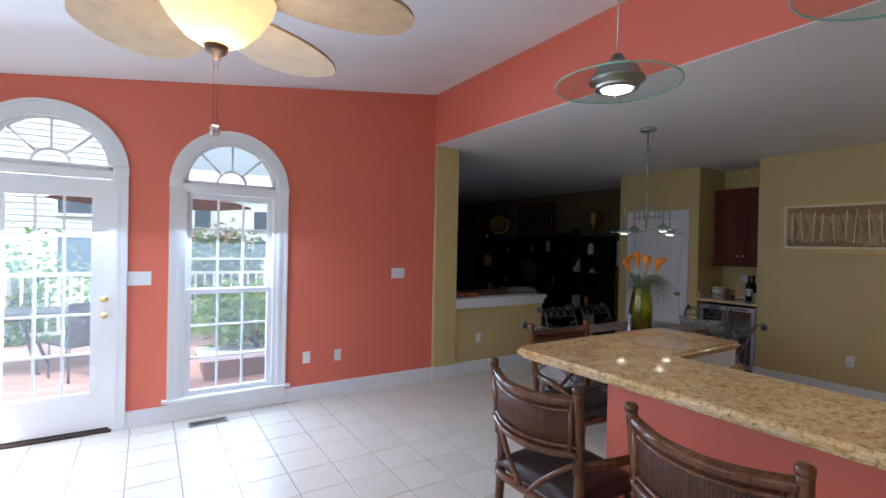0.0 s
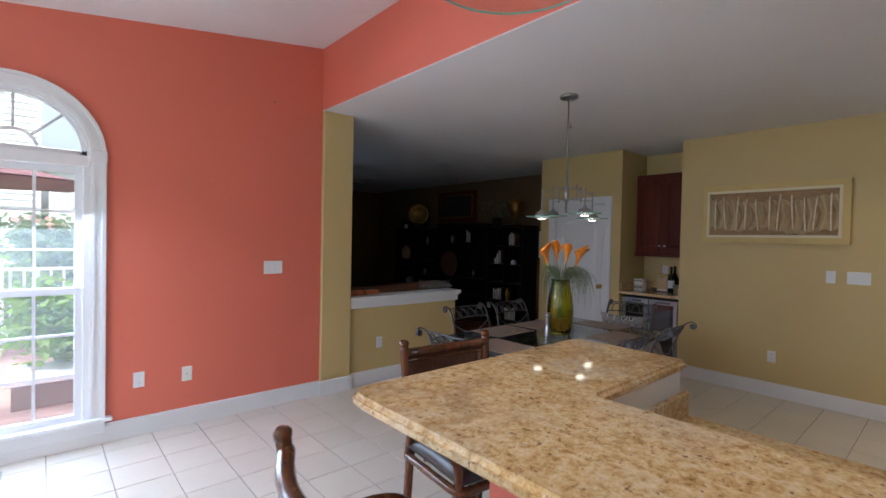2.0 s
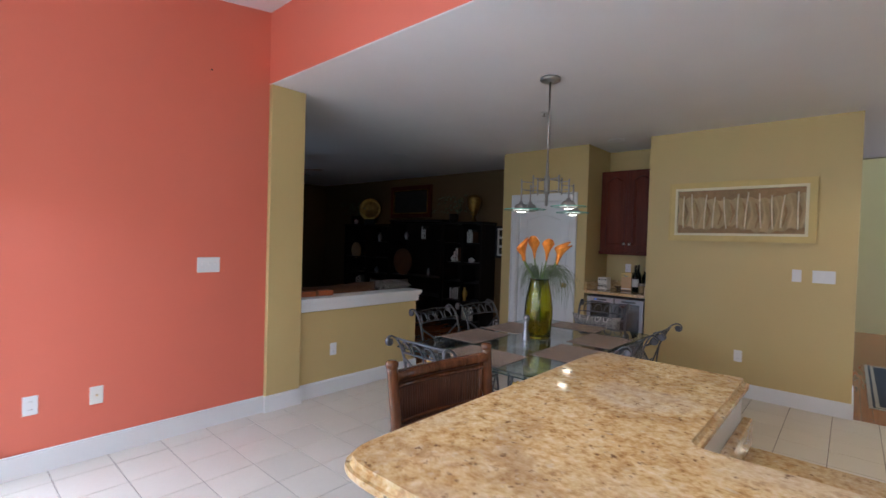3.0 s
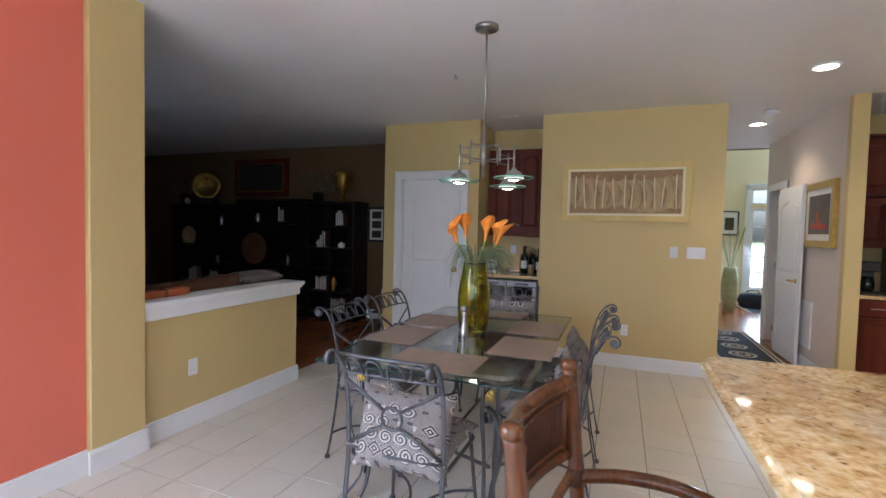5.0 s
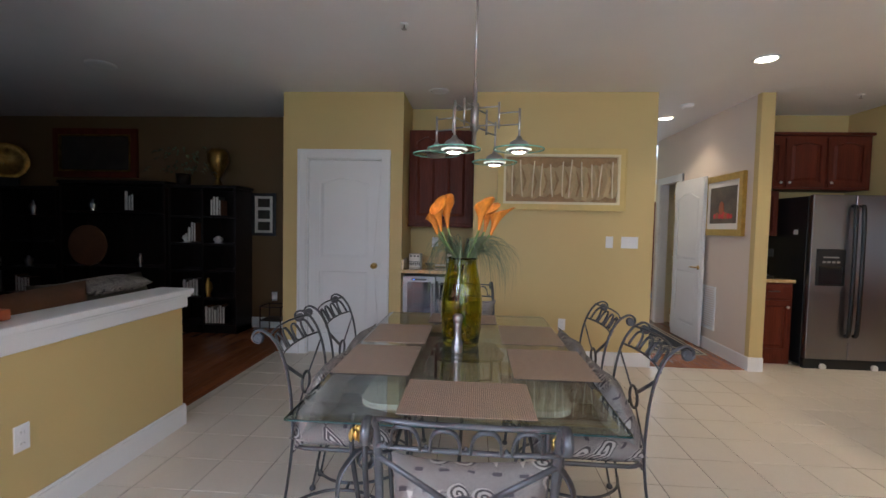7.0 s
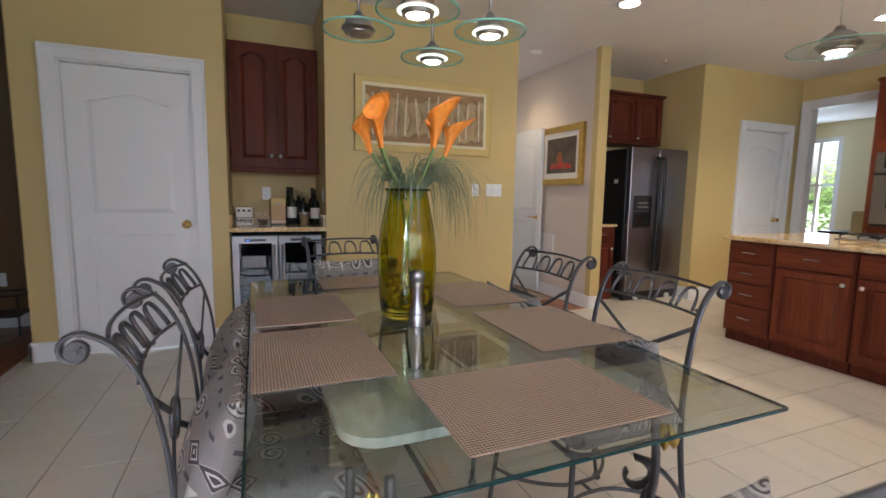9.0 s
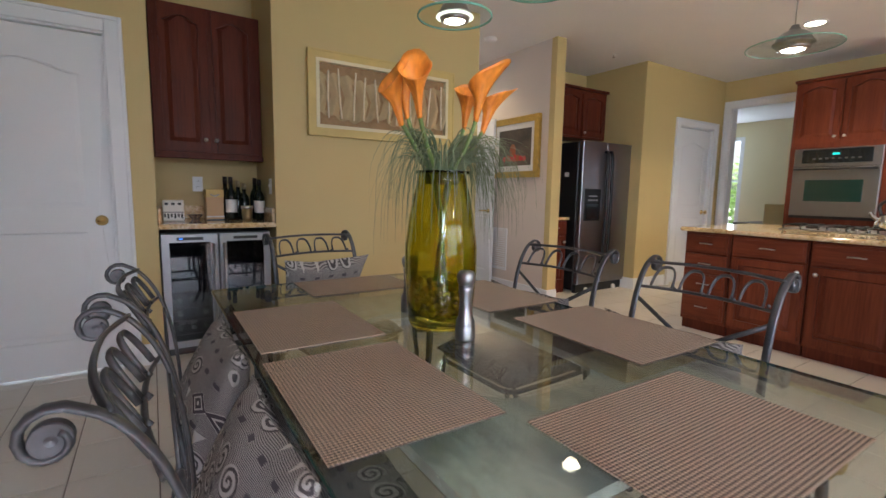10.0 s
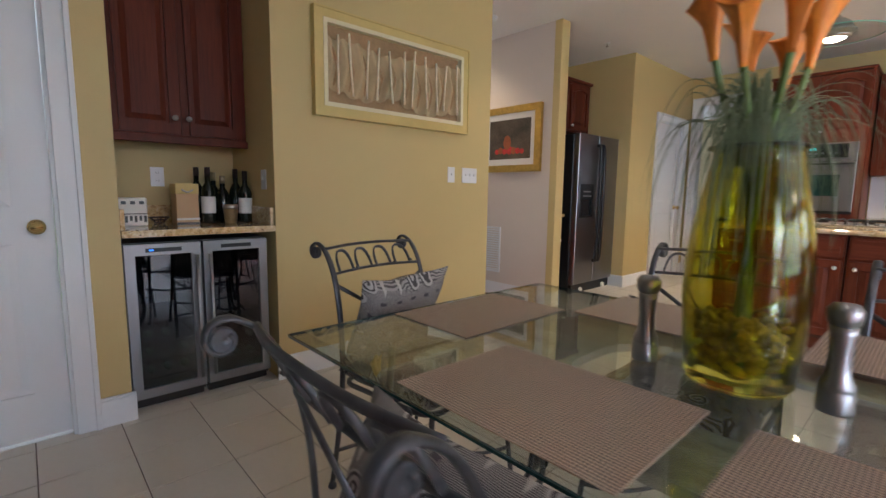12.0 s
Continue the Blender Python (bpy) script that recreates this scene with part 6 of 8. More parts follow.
def wine_fridge(y0, y1, handle_low, lit):
    ob = thing("wine_cooler", "stainless framed glass-fronted wine cooler under the counter", "wine cooler", pose(6.78, 0, 0), "wine coolers")
    part("body", ring_prism(rect(y0, y1, 0.03, 0.85), rect(y0 + 0.03, y1 - 0.03, 0.07, 0.82), "x", 0.045, 0.58), "black", ob, "black cabinet")
    part("back", bx(0.55, 0.575, y0 + 0.03, y1 - 0.03, 0.07, 0.82), "black", ob)
    part("kick_plate", bx(0.05, 0.08, y0 + 0.01, y1 - 0.01, 0, 0.045), "black", ob)
    dr = part("door", ring_prism(rect(y0 + 0.004, y1 - 0.004, 0.06, 0.845), rect(y0 + 0.048, y1 - 0.048, 0.105, 0.79), "x", 0.0, 0.04), "cooler_steel", ob, "brushed steel door frame")
    part("glass", bx(0.012, 0.02, y0 + 0.046, y1 - 0.046, 0.103, 0.792), "wine_glass", dr, "dark glass")
    hy = y0 + 0.03 if handle_low else y1 - 0.03
    part("handle", tube([(-0.035, hy, 0.12), (-0.035, hy, 0.78)], 0.009, 10), "steel", dr, "", True)
    for z in (0.16, 0.74):
        part("handle_mount", tube([(-0.035, hy, z), (0.0, hy, z)], 0.006, 8), "steel", dr, "", True)
    part("control_panel", bx(-0.002, 0.003, (y0 + y1) / 2 - 0.08, (y0 + y1) / 2 + 0.08, 0.805, 0.825), "black", dr)
    if lit:
        part("display", bx(-0.003, -0.001, (y0 + y1) / 2 + 0.045, (y0 + y1) / 2 + 0.065, 0.811, 0.819), "display", dr)
    for r, z in enumerate((0.14, 0.24, 0.33, 0.44)):
        rack = part("rack", bx(0.06, 0.5, y0 + 0.035, y1 - 0.035, z - 0.008, z, 0), "espresso", ob, "slatted bottle rack")
        for k in range(3):
            if (k + r) % 3 == 2 and r > 0 or r == 3:
                continue
            y = y0 + 0.09 + 0.08 * k
            part("bottle", lathe([(0.0, 0.07), (0.016, 0.07), (0.016, 0.14), (0.038, 0.19), (0.038, 0.36), (0, 0.36)], 12, (0, y, z + 0.04), None, "x"), "bottle", rack, "", True)
            part("foil_cap", lathe([(0.0, 0.0685), (0.017, 0.069), (0.017, 0.11)], 12, (0, y, z + 0.04), None, "x"), "bottle_end", rack, "", True)
    return ob


M["wine_glass"] = thin_glass("tinted_cooler_glass", (0.33, 0.38, 0.46), 0.085)
M["cooler_steel"] = plain("cooler_door_steel", (0.28, 0.28, 0.295), 0.34, 1.0, vary=0.02, scale=1.5, grain=60, relief=0.01, stretch=(4, 4, 0.4))
M["fridge_steel"] = plain("fridge_door_steel", (0.31, 0.31, 0.33), 0.30, 1.0, vary=0.02, scale=0.6, grain=40, relief=0.006, stretch=(2, 2, 0.3))
wine_fridge(3.325, 3.67, True, True)
wine_fridge(2.975, 3.32, False, False)


def bottle(x, y, h, label=True):
    ob = thing("wine_bottle", "dark glass wine bottle standing on the alcove counter", "bottle", pose(x, y, 0.92), "wine bottles")
    b = part("glass", lathe([(0.0, 0.0), (0.036, 0.002), (0.038, 0.01), (0.038, h * 0.58), (0.030, h * 0.66), (0.015, h * 0.74), (0.0145, h), (0, h)], 18), "bottle", ob, "", True)
    part("capsule", lathe([(0.0155, h * 0.84), (0.0155, h + 0.002), (0, h + 0.003)], 14), "dark_metal" if h > 0.30 else "foil", ob, "", True)
    if label:
        part("label", lathe([(0.0386, h * 0.18), (0.0388, h * 0.2), (0.0388, h * 0.46), (0.0386, h * 0.48)], 18), "paper", ob, "pale paper label", True)


for x, y, h, lab in ((7.10, 3.19, 0.325, True), (7.24, 3.12, 0.30, False), (7.18, 3.085, 0.28, False), (7.05, 2.995, 0.31, True), (7.20, 3.0, 0.325, False), (7.26, 3.21, 0.33, False)):
    bottle(x, y, h, lab)
ib = thing("ice_bucket", "small champagne coloured metal cup on the alcove counter", "cup", pose(7.03, 3.09, 0.92))
part("cup", lathe([(0.0, 0.0), (0.030, 0.0), (0.036, 0.02), (0.042, 0.105), (0.044, 0.11), (0.040, 0.11), (0.034, 0.02), (0, 0.012)], 22), "foil", ib, "", True)
part("band", lathe([(0.041, 0.085), (0.0435, 0.088), (0.0435, 0.105), (0.041, 0.108)], 22), "nickel", ib, "", True)
bxk = thing("gift_box", "tan card gift box with a metal clasp on the counter", "box", pose(7.15, 3.305, 0.92, 0, 0, 4))
part("carton", bx(-0.05, 0.05, -0.06, 0.06, 0, 0.225, 0.003), "kraft", bxk)
part("lid", bx(-0.052, 0.052, -0.062, 0.062, 0.17, 0.23, 0.003), "art_frame", bxk, "paler lid")
part("clasp", tube(curve([(-0.053, -0.03, 0.195), (-0.058, 0, 0.18), (-0.053, 0.03, 0.195)], 4), 0.005, 6), "nickel", bxk, "", True)
part("stripe", bx(-0.0535, -0.051, -0.061, 0.061, 0.02, 0.032), "paper", bxk)
part("stripe", bx(-0.054, -0.051, -0.061, 0.061, 0.0, 0.008), "black", bxk)
nb = thing("napkin_box", "white box with black printed pattern on the counter", "box", pose(7.08, 3.575, 0.92, 0, 0, -6))
part("carton", bx(-0.05, 0.05, -0.065, 0.065, 0, 0.15, 0.006), "paper", nb)
for k in range(3):
    part("motif", bx(-0.0515, -0.049, -0.052 + k * 0.04, -0.030 + k * 0.04, 0.115, 0.132), "black", nb)
for k in range(6):
    part("band_mark", bx(-0.0515, -0.049, -0.06 + k * 0.021, -0.048 + k * 0.021, 0.02 + 0.008 * (k % 2), 0.055), "black", nb)
part("band_line", bx(-0.0518, -0.049, -0.064, 0.064, 0.062, 0.067), "black", nb)
ds = thing("wire_dish", "low dark wire dish on the alcove counter", "dish", pose(7.20, 3.43, 0.92))
for k in range(3):
    part("wire_ring", tube([(0.05 * math.cos(a) * (0.5 + 0.25 * k), 0.05 * math.sin(a) * (0.5 + 0.25 * k), 0.005 + 0.015 * k) for a in [2 * math.pi * i / 18 for i in range(18)]], 0.003, 6, closed=True), "dark_metal", ds, "", True)
for k in range(6):
    a = radians(60 * k)
    part("wire", tube([(0.02 * math.cos(a), 0.02 * math.sin(a), 0.005), (0.052 * math.cos(a), 0.052 * math.sin(a), 0.036)], 0.003, 6), "dark_metal", ds, "", True)

# ---- island (looks along +y) ----
isl = thing("island_worktop", "polished gold granite island worktop", "worktop")
part("slab", slab(fillet([(2.95, -1.45), (5.53, -1.45), (5.53, -0.19), (2.95, -0.19)], [0.02, 0.04, 0.04, 0.02]), 0.865, 0.90, None, 0.01), "granite", isl)


def island_unit(x0, x1, drawers):
    ob = thing("base_cabinet", "cherry island cabinet with " + ("four drawers" if drawers else "a drawer over a door"), "cabinet", pose(x0, -0.235, 0), "island cabinets")
    w = x1 - x0
    part("body", bx(0, w, -1.17, -0.021, 0.09, 0.864), "cherry", ob)
    part("plinth", bx(0.0, w, -1.15, -0.055, 0, 0.09), "cherry_dark", ob)
    if drawers:
        for z, h in ((0.12, 0.205), (0.335, 0.175), (0.52, 0.155), (0.685, 0.165)):
            put(drawer_front(w - 0.02, h), ob, pose(0.01, 0, z))
    else:
        put(drawer_front(w - 0.02, 0.155), ob, pose(0.01, 0, 0.695))
        put(cabinet_door(w - 0.02, 0.565, (0.04 if drawers is False else w - 0.06, 0.51), 0.0), ob, pose(0.01, 0, 0.115))


island_unit(5.12, 5.49, True)
island_unit(4.59, 5.11, False)
island_unit(4.06, 4.58, None)
island_unit(3.53, 4.05, False)
island_unit(3.0, 3.52, None)
# cooktop and kettle
ck = thing("cooktop", "steel gas cooktop with black grates set in the island", "cooktop", pose(4.55, -1.02, 0.90))
part("tray", bx(-0.45, 0.45, -0.26, 0.26, 0, 0.012, 0.004), "steel", ck)
for k in range(3):
    bm = bmesh.new()
    cx = -0.3 + 0.3 * k
    for dx in (-0.12, 0.0, 0.12):
        tube(curve([(cx + dx, -0.23, 0.012), (cx + dx, -0.22, 0.038), (cx + dx, 0.22, 0.038), (cx + dx, 0.23, 0.012)], 3), 0.007, 6, bm)
    for dy in (-0.12, 0.12):
        tube([(cx - 0.13, dy, 0.038), (cx + 0.13, dy, 0.038)], 0.007, 6, bm)
    part("grate", bm, "black", ck, "", True)
    part("burner", lathe([(0.045, 0.012), (0.045, 0.024), (0.03, 0.03), (0, 0.03)], 18, (cx, 0.0, 0)), "dark_metal", ck, "", True)
for k in range(5):
    part("knob", lathe([(0.016, 0.012), (0.015, 0.03), (0, 0.031)], 14, (-0.12 + 0.06 * k, 0.225, 0)), "steel", ck, "", True)
kt = thing("kettle", "polished steel whistling kettle with a black arched handle", "kettle", pose(4.32, -0.88, 0.945))
part("body", lathe([(0.0, 0.0), (0.095, 0.0), (0.105, 0.012), (0.10, 0.05), (0.075, 0.095), (0.045, 0.115), (0, 0.122)], 28), "chrome", kt, "", True)
part("spout", tube(curve([(0.08, 0.0, 0.06), (0.115, 0, 0.085), (0.135, 0, 0.12)], 4), 0.016, 10, taper=lambda t: 1.2 - 0.5 * t), "chrome", kt, "", True)
part("handle", tube(curve([(0.07, 0, 0.10), (0.085, 0, 0.17), (0.03, 0, 0.215), (-0.05, 0, 0.20), (-0.085, 0, 0.14)], 5), 0.012, 10), "black", kt, "", True)
part("lid_knob", lathe([(0.006, 0.12), (0.006, 0.13), (0.016, 0.138), (0, 0.147)], 12), "black", kt, "", True)

# ---- oven tower and neighbours (look along +y) ----
ov = thing("oven_cabinet", "tall cherry cabinet that houses the oven", "cabinet", pose(4.76, -2.47, 0))
part("side_panel", bx(0, 0.02, -0.62, 0, 0, 2.44), "cherry", ov)
part("side_panel", bx(0.85, 0.87, -0.62, 0, 0, 2.44), "cherry", ov)
part("body", bx(0.02, 0.85, -0.62, -0.03, 0.09, 2.42), "cherry", ov)
part("cornice", bx(-0.015, 0.885, -0.62, 0.02, 2.43, 2.462, 0.006), "cherry_x", ov)
part("face_frame", ring_prism(rect(0.0, 0.87, 0.9, 1.78), rect(0.062, 0.81, 0.945, 1.705), "y", -0.03, 0.002), "cherry", ov)
put(cabinet_door(0.425, 0.66, (0.385, 0.06), 0.05), ov, pose(0.008, 0.004, 1.765))
put(cabinet_door(0.425, 0.66, (0.04, 0.06), 0.05), ov, pose(0.437, 0.004, 1.765))
for x in (0.008, 0.437):
    put(cabinet_door(0.425, 0.76, (0.04 if x > 0.1 else 0.385, 0.7), 0.0), ov, pose(x, 0.004, 0.12))
wo = thing("wall_oven", "stainless wall oven with a dark window, built into the cabinet", "oven", pose(5.195, -2.465, 0.945))
part("body", bx(-0.37, 0.37, -0.5, -0.002, 0, 0.76), "black", wo)
part("door", bx(-0.375, 0.375, 0.0, 0.035, 0.03, 0.56, 0.004), "steel", wo, "brushed steel oven door")
part("window", bx(-0.25, 0.25, 0.034, 0.038, 0.19, 0.42, 0.002), "oven_glass", wo, "dark glass window")
part("handle", tube([(-0.36, 0.06, 0.535), (0.36, 0.06, 0.535)], 0.011, 10), "black", wo, "", True)
for x in (-0.33, 0.33):
    part("handle_mount", tube([(x, 0.03, 0.535), (x, 0.06, 0.535)], 0.008, 8), "black", wo)
cp = part("control_panel", bx(-0.375, 0.375, 0.0, 0.03, 0.565, 0.76, 0.004), "steel", wo)
part("control_glass", bx(-0.30, 0.30, 0.029, 0.033, 0.60, 0.745, 0.002), "dark_glass", cp)
part("display", bx(-0.03, 0.03, 0.0325, 0.0345, 0.685, 0.705), "display_teal", cp)
for k in range(8):
    part("button", bx(-0.21 + 0.055 * k, -0.185 + 0.055 * k, 0.0325, 0.0343, 0.64, 0.655), "nickel", cp)
part("vent_strip", bx(-0.375, 0.375, 0.0, 0.02, 0.0, 0.025), "black", wo)
for x0, x1 in ((4.30, 4.745), (3.84, 4.285), (3.38, 3.825)):
    u = thing("wall_cabinet", "cherry wall cabinet with an arched door over the counter", "cabinet", pose(x0, -2.78, 1.36), "kitchen wall cabinets")
    part("body", bx(0, x1 - x0, -0.318, -0.021, 0, 1.06, 0.003), "cherry", u)
    put(cabinet_door(x1 - x0, 1.06, (0.04, 0.06), 0.05), u, pose(0, 0, 0))
cu = thing("kitchen_worktop", "gold granite worktop along the kitchen wall", "worktop")
part("slab", bx(3.2, 4.75, -3.098, -2.46, 0.865, 0.90, 0.006), "granite", cu)
part("backsplash", bx(3.2, 4.75, -3.099, -3.09, 0.90, 1.36), "white", cu, "white tiled backsplash")
cb = thing("base_cabinet", "cherry base cabinet along the kitchen wall", "cabinet")
part("body", bx(3.2, 4.75, -3.09, -2.5, 0.09, 0.864), "cherry", cb)
part("plinth", bx(3.2, 4.75, -3.09, -2.55, 0, 0.09), "black", cb)
for k, (x, h) in enumerate(((4.45, 0.15), (4.40, 0.13), (4.36, 0.16))):
    sp = thing("spice_jar", "small dark spice bottle on the kitchen counter", "jar", pose(x, -2.85, 0.90), "spice jars")
    part("jar", lathe([(0.022, 0), (0.024, 0.004), (0.024, h * 0.6), (0.012, h * 0.75), (0.012, h * 0.85)], 14), "bottle", sp, "", True)
    part("cap", lathe([(0.014, h * 0.85), (0.014, h), (0, h)], 12), "dark_metal", sp, "", True)

# ---- refrigerator (looks along -x) ----
fr = thing("refrigerator", "side-by-side stainless refrigerator with black handles and dispenser", "refrigerator", pose(6.865, -0.025, 0))
part("case", bx(0.07, 0.72, -1.31 + 0.012, -0.43, 0.03, 1.765, 0.004), "black", fr, "black textured case")
part("kick_grille", bx(0.03, 0.08, -1.29, -0.44, 0.0, 0.10), "black", fr)
for k in range(2):
    part("roller", lathe([(0.03, -0.012), (0.03, 0.012)], 14, (0.02, -0.62 - 0.5 * k, 0.03), None, "x"), "paper", fr)
part("freezer_door", bx(0.0, 0.065, -0.835, -0.432, 0.11, 1.775, 0.012, None, 3), "fridge_steel", fr, "brushed steel door")
part("fridge_door", bx(0.0, 0.065, -1.295, -0.843, 0.11, 1.775, 0.012, None, 3), "fridge_steel", fr, "brushed steel door")
for y in (-0.80, -0.878):
    part("handle", tube(curve([(-0.01, y, 0.36), (-0.05, y, 0.42), (-0.06, y, 1.0), (-0.05, y, 1.6), (-0.01, y, 1.66)], 5), 0.02, 10, side=(0, 1, 0), flat=(0.021, 0.016)), "gloss_black", fr, "long black handle", True)
dp = part("dispenser", bx(-0.004, 0.01, -0.765, -0.485, 0.86, 1.23, 0.004), "gloss_black", fr, "black ice and water dispenser")
part("recess", bx(-0.006, -0.003, -0.735, -0.515, 0.88, 1.06), "dark_glass", dp)
part("display", bx(-0.007, -0.003, -0.70, -0.55, 1.14, 1.155), "nickel", dp)
for k in range(4):
    part("button", bx(-0.0075, -0.003, -0.71 + 0.045 * k, -0.68 + 0.045 * k, 1.09, 1.11), "nickel", dp)
part("magnet", bx(0.2, 0.26, -0.43, -0.426, 1.37, 1.42), "paper", fr)
uf = thing("wall_cabinet", "cherry cabinet with two doors over the refrigerator", "cabinet", pose(7.25, -0.66, 1.86, 0, 0, 90))
part("body", bx(-0.64, 0.64, -0.36, -0.021, 0, 0.58, 0.003), "cherry_dark", uf)
part("cornice", bx(-0.65, 0.65, -0.36, 0.015, 0.58, 0.61, 0.004), "cherry_dark", uf)
for x in (-0.60, -0.17, 0.26):
    put(cabinet_door(0.42, 0.54, (0.38 if x < 0 else 0.04, 0.05), 0.03, "cherry_dark"), uf, pose(x, 0, 0.02))
sb = thing("base_cabinet", "small cherry base cabinet with a granite top beside the refrigerator", "cabinet", pose(7.0, -0.205, 0, 0, 0, 90))
part("body", bx(-0.20, 0.20, -0.60, -0.021, 0.0, 0.865), "cherry_dark", sb)
put(drawer_front(0.38, 0.15, "cherry_dark"), sb, pose(-0.19, 0, 0.70))
put(cabinet_door(0.38, 0.57, (0.05, 0.5), 0.0, "cherry_dark"), sb, pose(-0.19, 0, 0.11))
part("top", bx(-0.205, 0.205, -0.61, 0.02, 0.866, 0.90, 0.006), "granite", sb, "gold granite top")
tw = thing("wall_cabinet", "dark cherry wall cabinet beside the refrigerator", "cabinet", pose(7.30, -0.205, 1.35, 0, 0, 90))
part("body", bx(-0.20, 0.195, -0.31, -0.021, 0, 0.50), "cherry_dark", tw)
put(cabinet_door(0.38, 0.49, (0.34, 0.06), 0.0, "cherry_dark"), tw, pose(-0.19, 0, 0.0))
cm = thing("coffee_maker", "black coffee maker with a glass jug on the small counter", "appliance", pose(7.25, -0.18, 0.90))
part("body", bx(0.0, 0.14, -0.09, 0.09, 0, 0.32, 0.01), "black", cm)
part("base", bx(-0.14, 0.0, -0.09, 0.09, 0, 0.03, 0.006), "black", cm)
part("brew_head", bx(-0.13, 0.0, -0.085, 0.085, 0.22, 0.32, 0.012), "black", cm)
part("jug", lathe([(0.05, 0.03), (0.06, 0.06), (0.06, 0.12), (0.04, 0.17)], 18, (-0.07, 0, 0)), "dark_glass", cm, "", True)


# ---- hall and foyer ----
def rug(name, label, x0, x1, y0, y1, medallions):
    ob = thing(name, label, "rug", pose(0, 0, 0.003))
    part("pile", bx(x0, x1, y0, y1, 0, 0.007), "rug_light", ob)
    part("field", bx(x0 + 0.1, x1 - 0.1, y0 + 0.08, y1 - 0.08, 0.006, 0.009), "rug_dark", ob, "navy field")
    part("border_line", ring_prism(rect(x0 + 0.03, x1 - 0.03, y0 + 0.03, y1 - 0.03), rect(x0 + 0.05, x1 - 0.05, y0 + 0.05, y1 - 0.05), "z", 0.006, 0.0085), "rug_dark", ob)
    for k in range(medallions):
        x = x0 + (x1 - x0) * (k + 0.5) / medallions
        part("medallion", lathe([(0.15, 0.008), (0.15, 0.0105), (0, 0.0105)], 22, (x, (y0 + y1) / 2, 0)), "rug_light", ob, "sand medallion")
        part("medallion_ring", ring_prism([(x + 0.115 * math.cos(radians(20 * i)), (y0 + y1) / 2 + 0.115 * math.sin(radians(20 * i))) for i in range(18)], [(x + 0.085 * math.cos(radians(20 * i)), (y0 + y1) / 2 + 0.085 * math.sin(radians(20 * i))) for i in range(18)], "z", 0.0105, 0.0115), "rug_dark", ob)
        part("medallion_heart", lathe([(0.045, 0.0105), (0.045, 0.0115), (0, 0.0115)], 14, (x, (y0 + y1) / 2, 0)), "rug_dark", ob)


rug("hall_runner", "navy and sand patterned runner on the hall floor", 7.25, 9.5, 0.30, 1.02, 5)
rug("entry_mat", "pale woven mat on the foyer floor", 11.5, 12.6, -1.1, -0.2, 0)
fd = tagged(thing("door_5", "dark red panelled front door in a white frame", "door", pose(12.80, -1.43, 0)), kind="structure")
part("door_leaf", bx(-0.03, 0.015, -0.46, 0.46, 0.01, 2.04), "cherry_dark", fd)
for y in (-0.22, 0.22):
    for z0, z1 in ((0.2, 0.85), (1.0, 1.85)):
        bm = bmesh.new()
        raised_panel(panel_outline(y - 0.16, y + 0.16, z0, z1, 0), -0.03, bm)
        part("door_panel", bm, "cherry_dark", fd)
bm = bx(-0.02, 0.015, 0.46, 0.565, 0, 2.5)
bx(-0.02, 0.015, -0.565, -0.46, 0, 2.5, 0, bm)
bx(-0.02, 0.015, 1.01, 1.10, 0, 2.5, 0, bm)
bx(-0.02, 0.015, -0.565, 1.10, 2.455, 2.55, 0.004, bm)
part("casing", bm, "white", fd)
# unseen window, added to house the foyer fill lamp
uw = tagged(thing("window_6", "unseen white framed window added for the foyer fill light", "window"), kind="structure")
part("window_frame", ring_prism(rect(-2.2, -1.0, 3.0, 4.2), rect(-2.13, -1.07, 3.07, 4.13), "x", 12.85, 12.92), "white", uw)
pane(bx(12.885, 12.891, -2.14, -1.06, 3.06, 4.14), uw)
sl = tagged(thing("window_4", "narrow white sidelight window beside the front door", "window", pose(12.86, 0, 0)), kind="structure")
part("window_frame", ring_prism(rect(-0.865, -0.415, 0.29, 2.05), rect(-0.79, -0.49, 0.38, 1.98), "x", -0.03, 0.03), "white", sl)
part("window_frame", ring_prism(rect(-0.865, -0.415, 2.11, 2.455), rect(-0.81, -0.47, 2.15, 2.41), "x", -0.03, 0.03), "white", sl)
for k in range(1, 5):
    part("glazing_bar", bx(-0.02, 0.02, -0.79, -0.49, 0.38 + 0.32 * k - 0.018, 0.38 + 0.32 * k + 0.018), "white", sl)
for z0, z1 in ((0.38, 1.98), (2.15, 2.41)):
    pane(bx(-0.003, 0.003, -0.80, -0.48, z0, z1), sl)
bg = thing("duffel_bag", "black soft bag standing on the foyer floor", "bag", pose(12.3, -0.43, 0.0))
part("body", cushion(0.30, 0.50, 0.34, None, pose(0, 0, 0.145), 4), "rug_dark", bg, "", True)
part("handle", tube(curve([(0, -0.12, 0.26), (0, -0.08, 0.36), (0, 0.08, 0.36), (0, 0.12, 0.26)], 4), 0.012, 8), "black", bg, "", True)
pl = thing("foyer_vase", "tall pale green floor vase with dry stems in the foyer", "vase", pose(11.6, 0.12, 0))
part("pot", lathe([(0.0, 0), (0.09, 0.0), (0.13, 0.25), (0.14, 0.55), (0.11, 0.78), (0.09, 0.86), (0.07, 0.86), (0.07, 0.7), (0, 0.7)], 24), "pot", pl, "", True)
for k in range(9):
    a = 0.7 * k
    part("stem", tube(curve([(0, 0, 0.6), (0.06 * math.cos(a), 0.06 * math.sin(a), 1.0), (0.22 * math.cos(a), 0.22 * math.sin(a), 1.35 + 0.04 * k)], 4), 0.006, 6), "stem", pl, "", True)
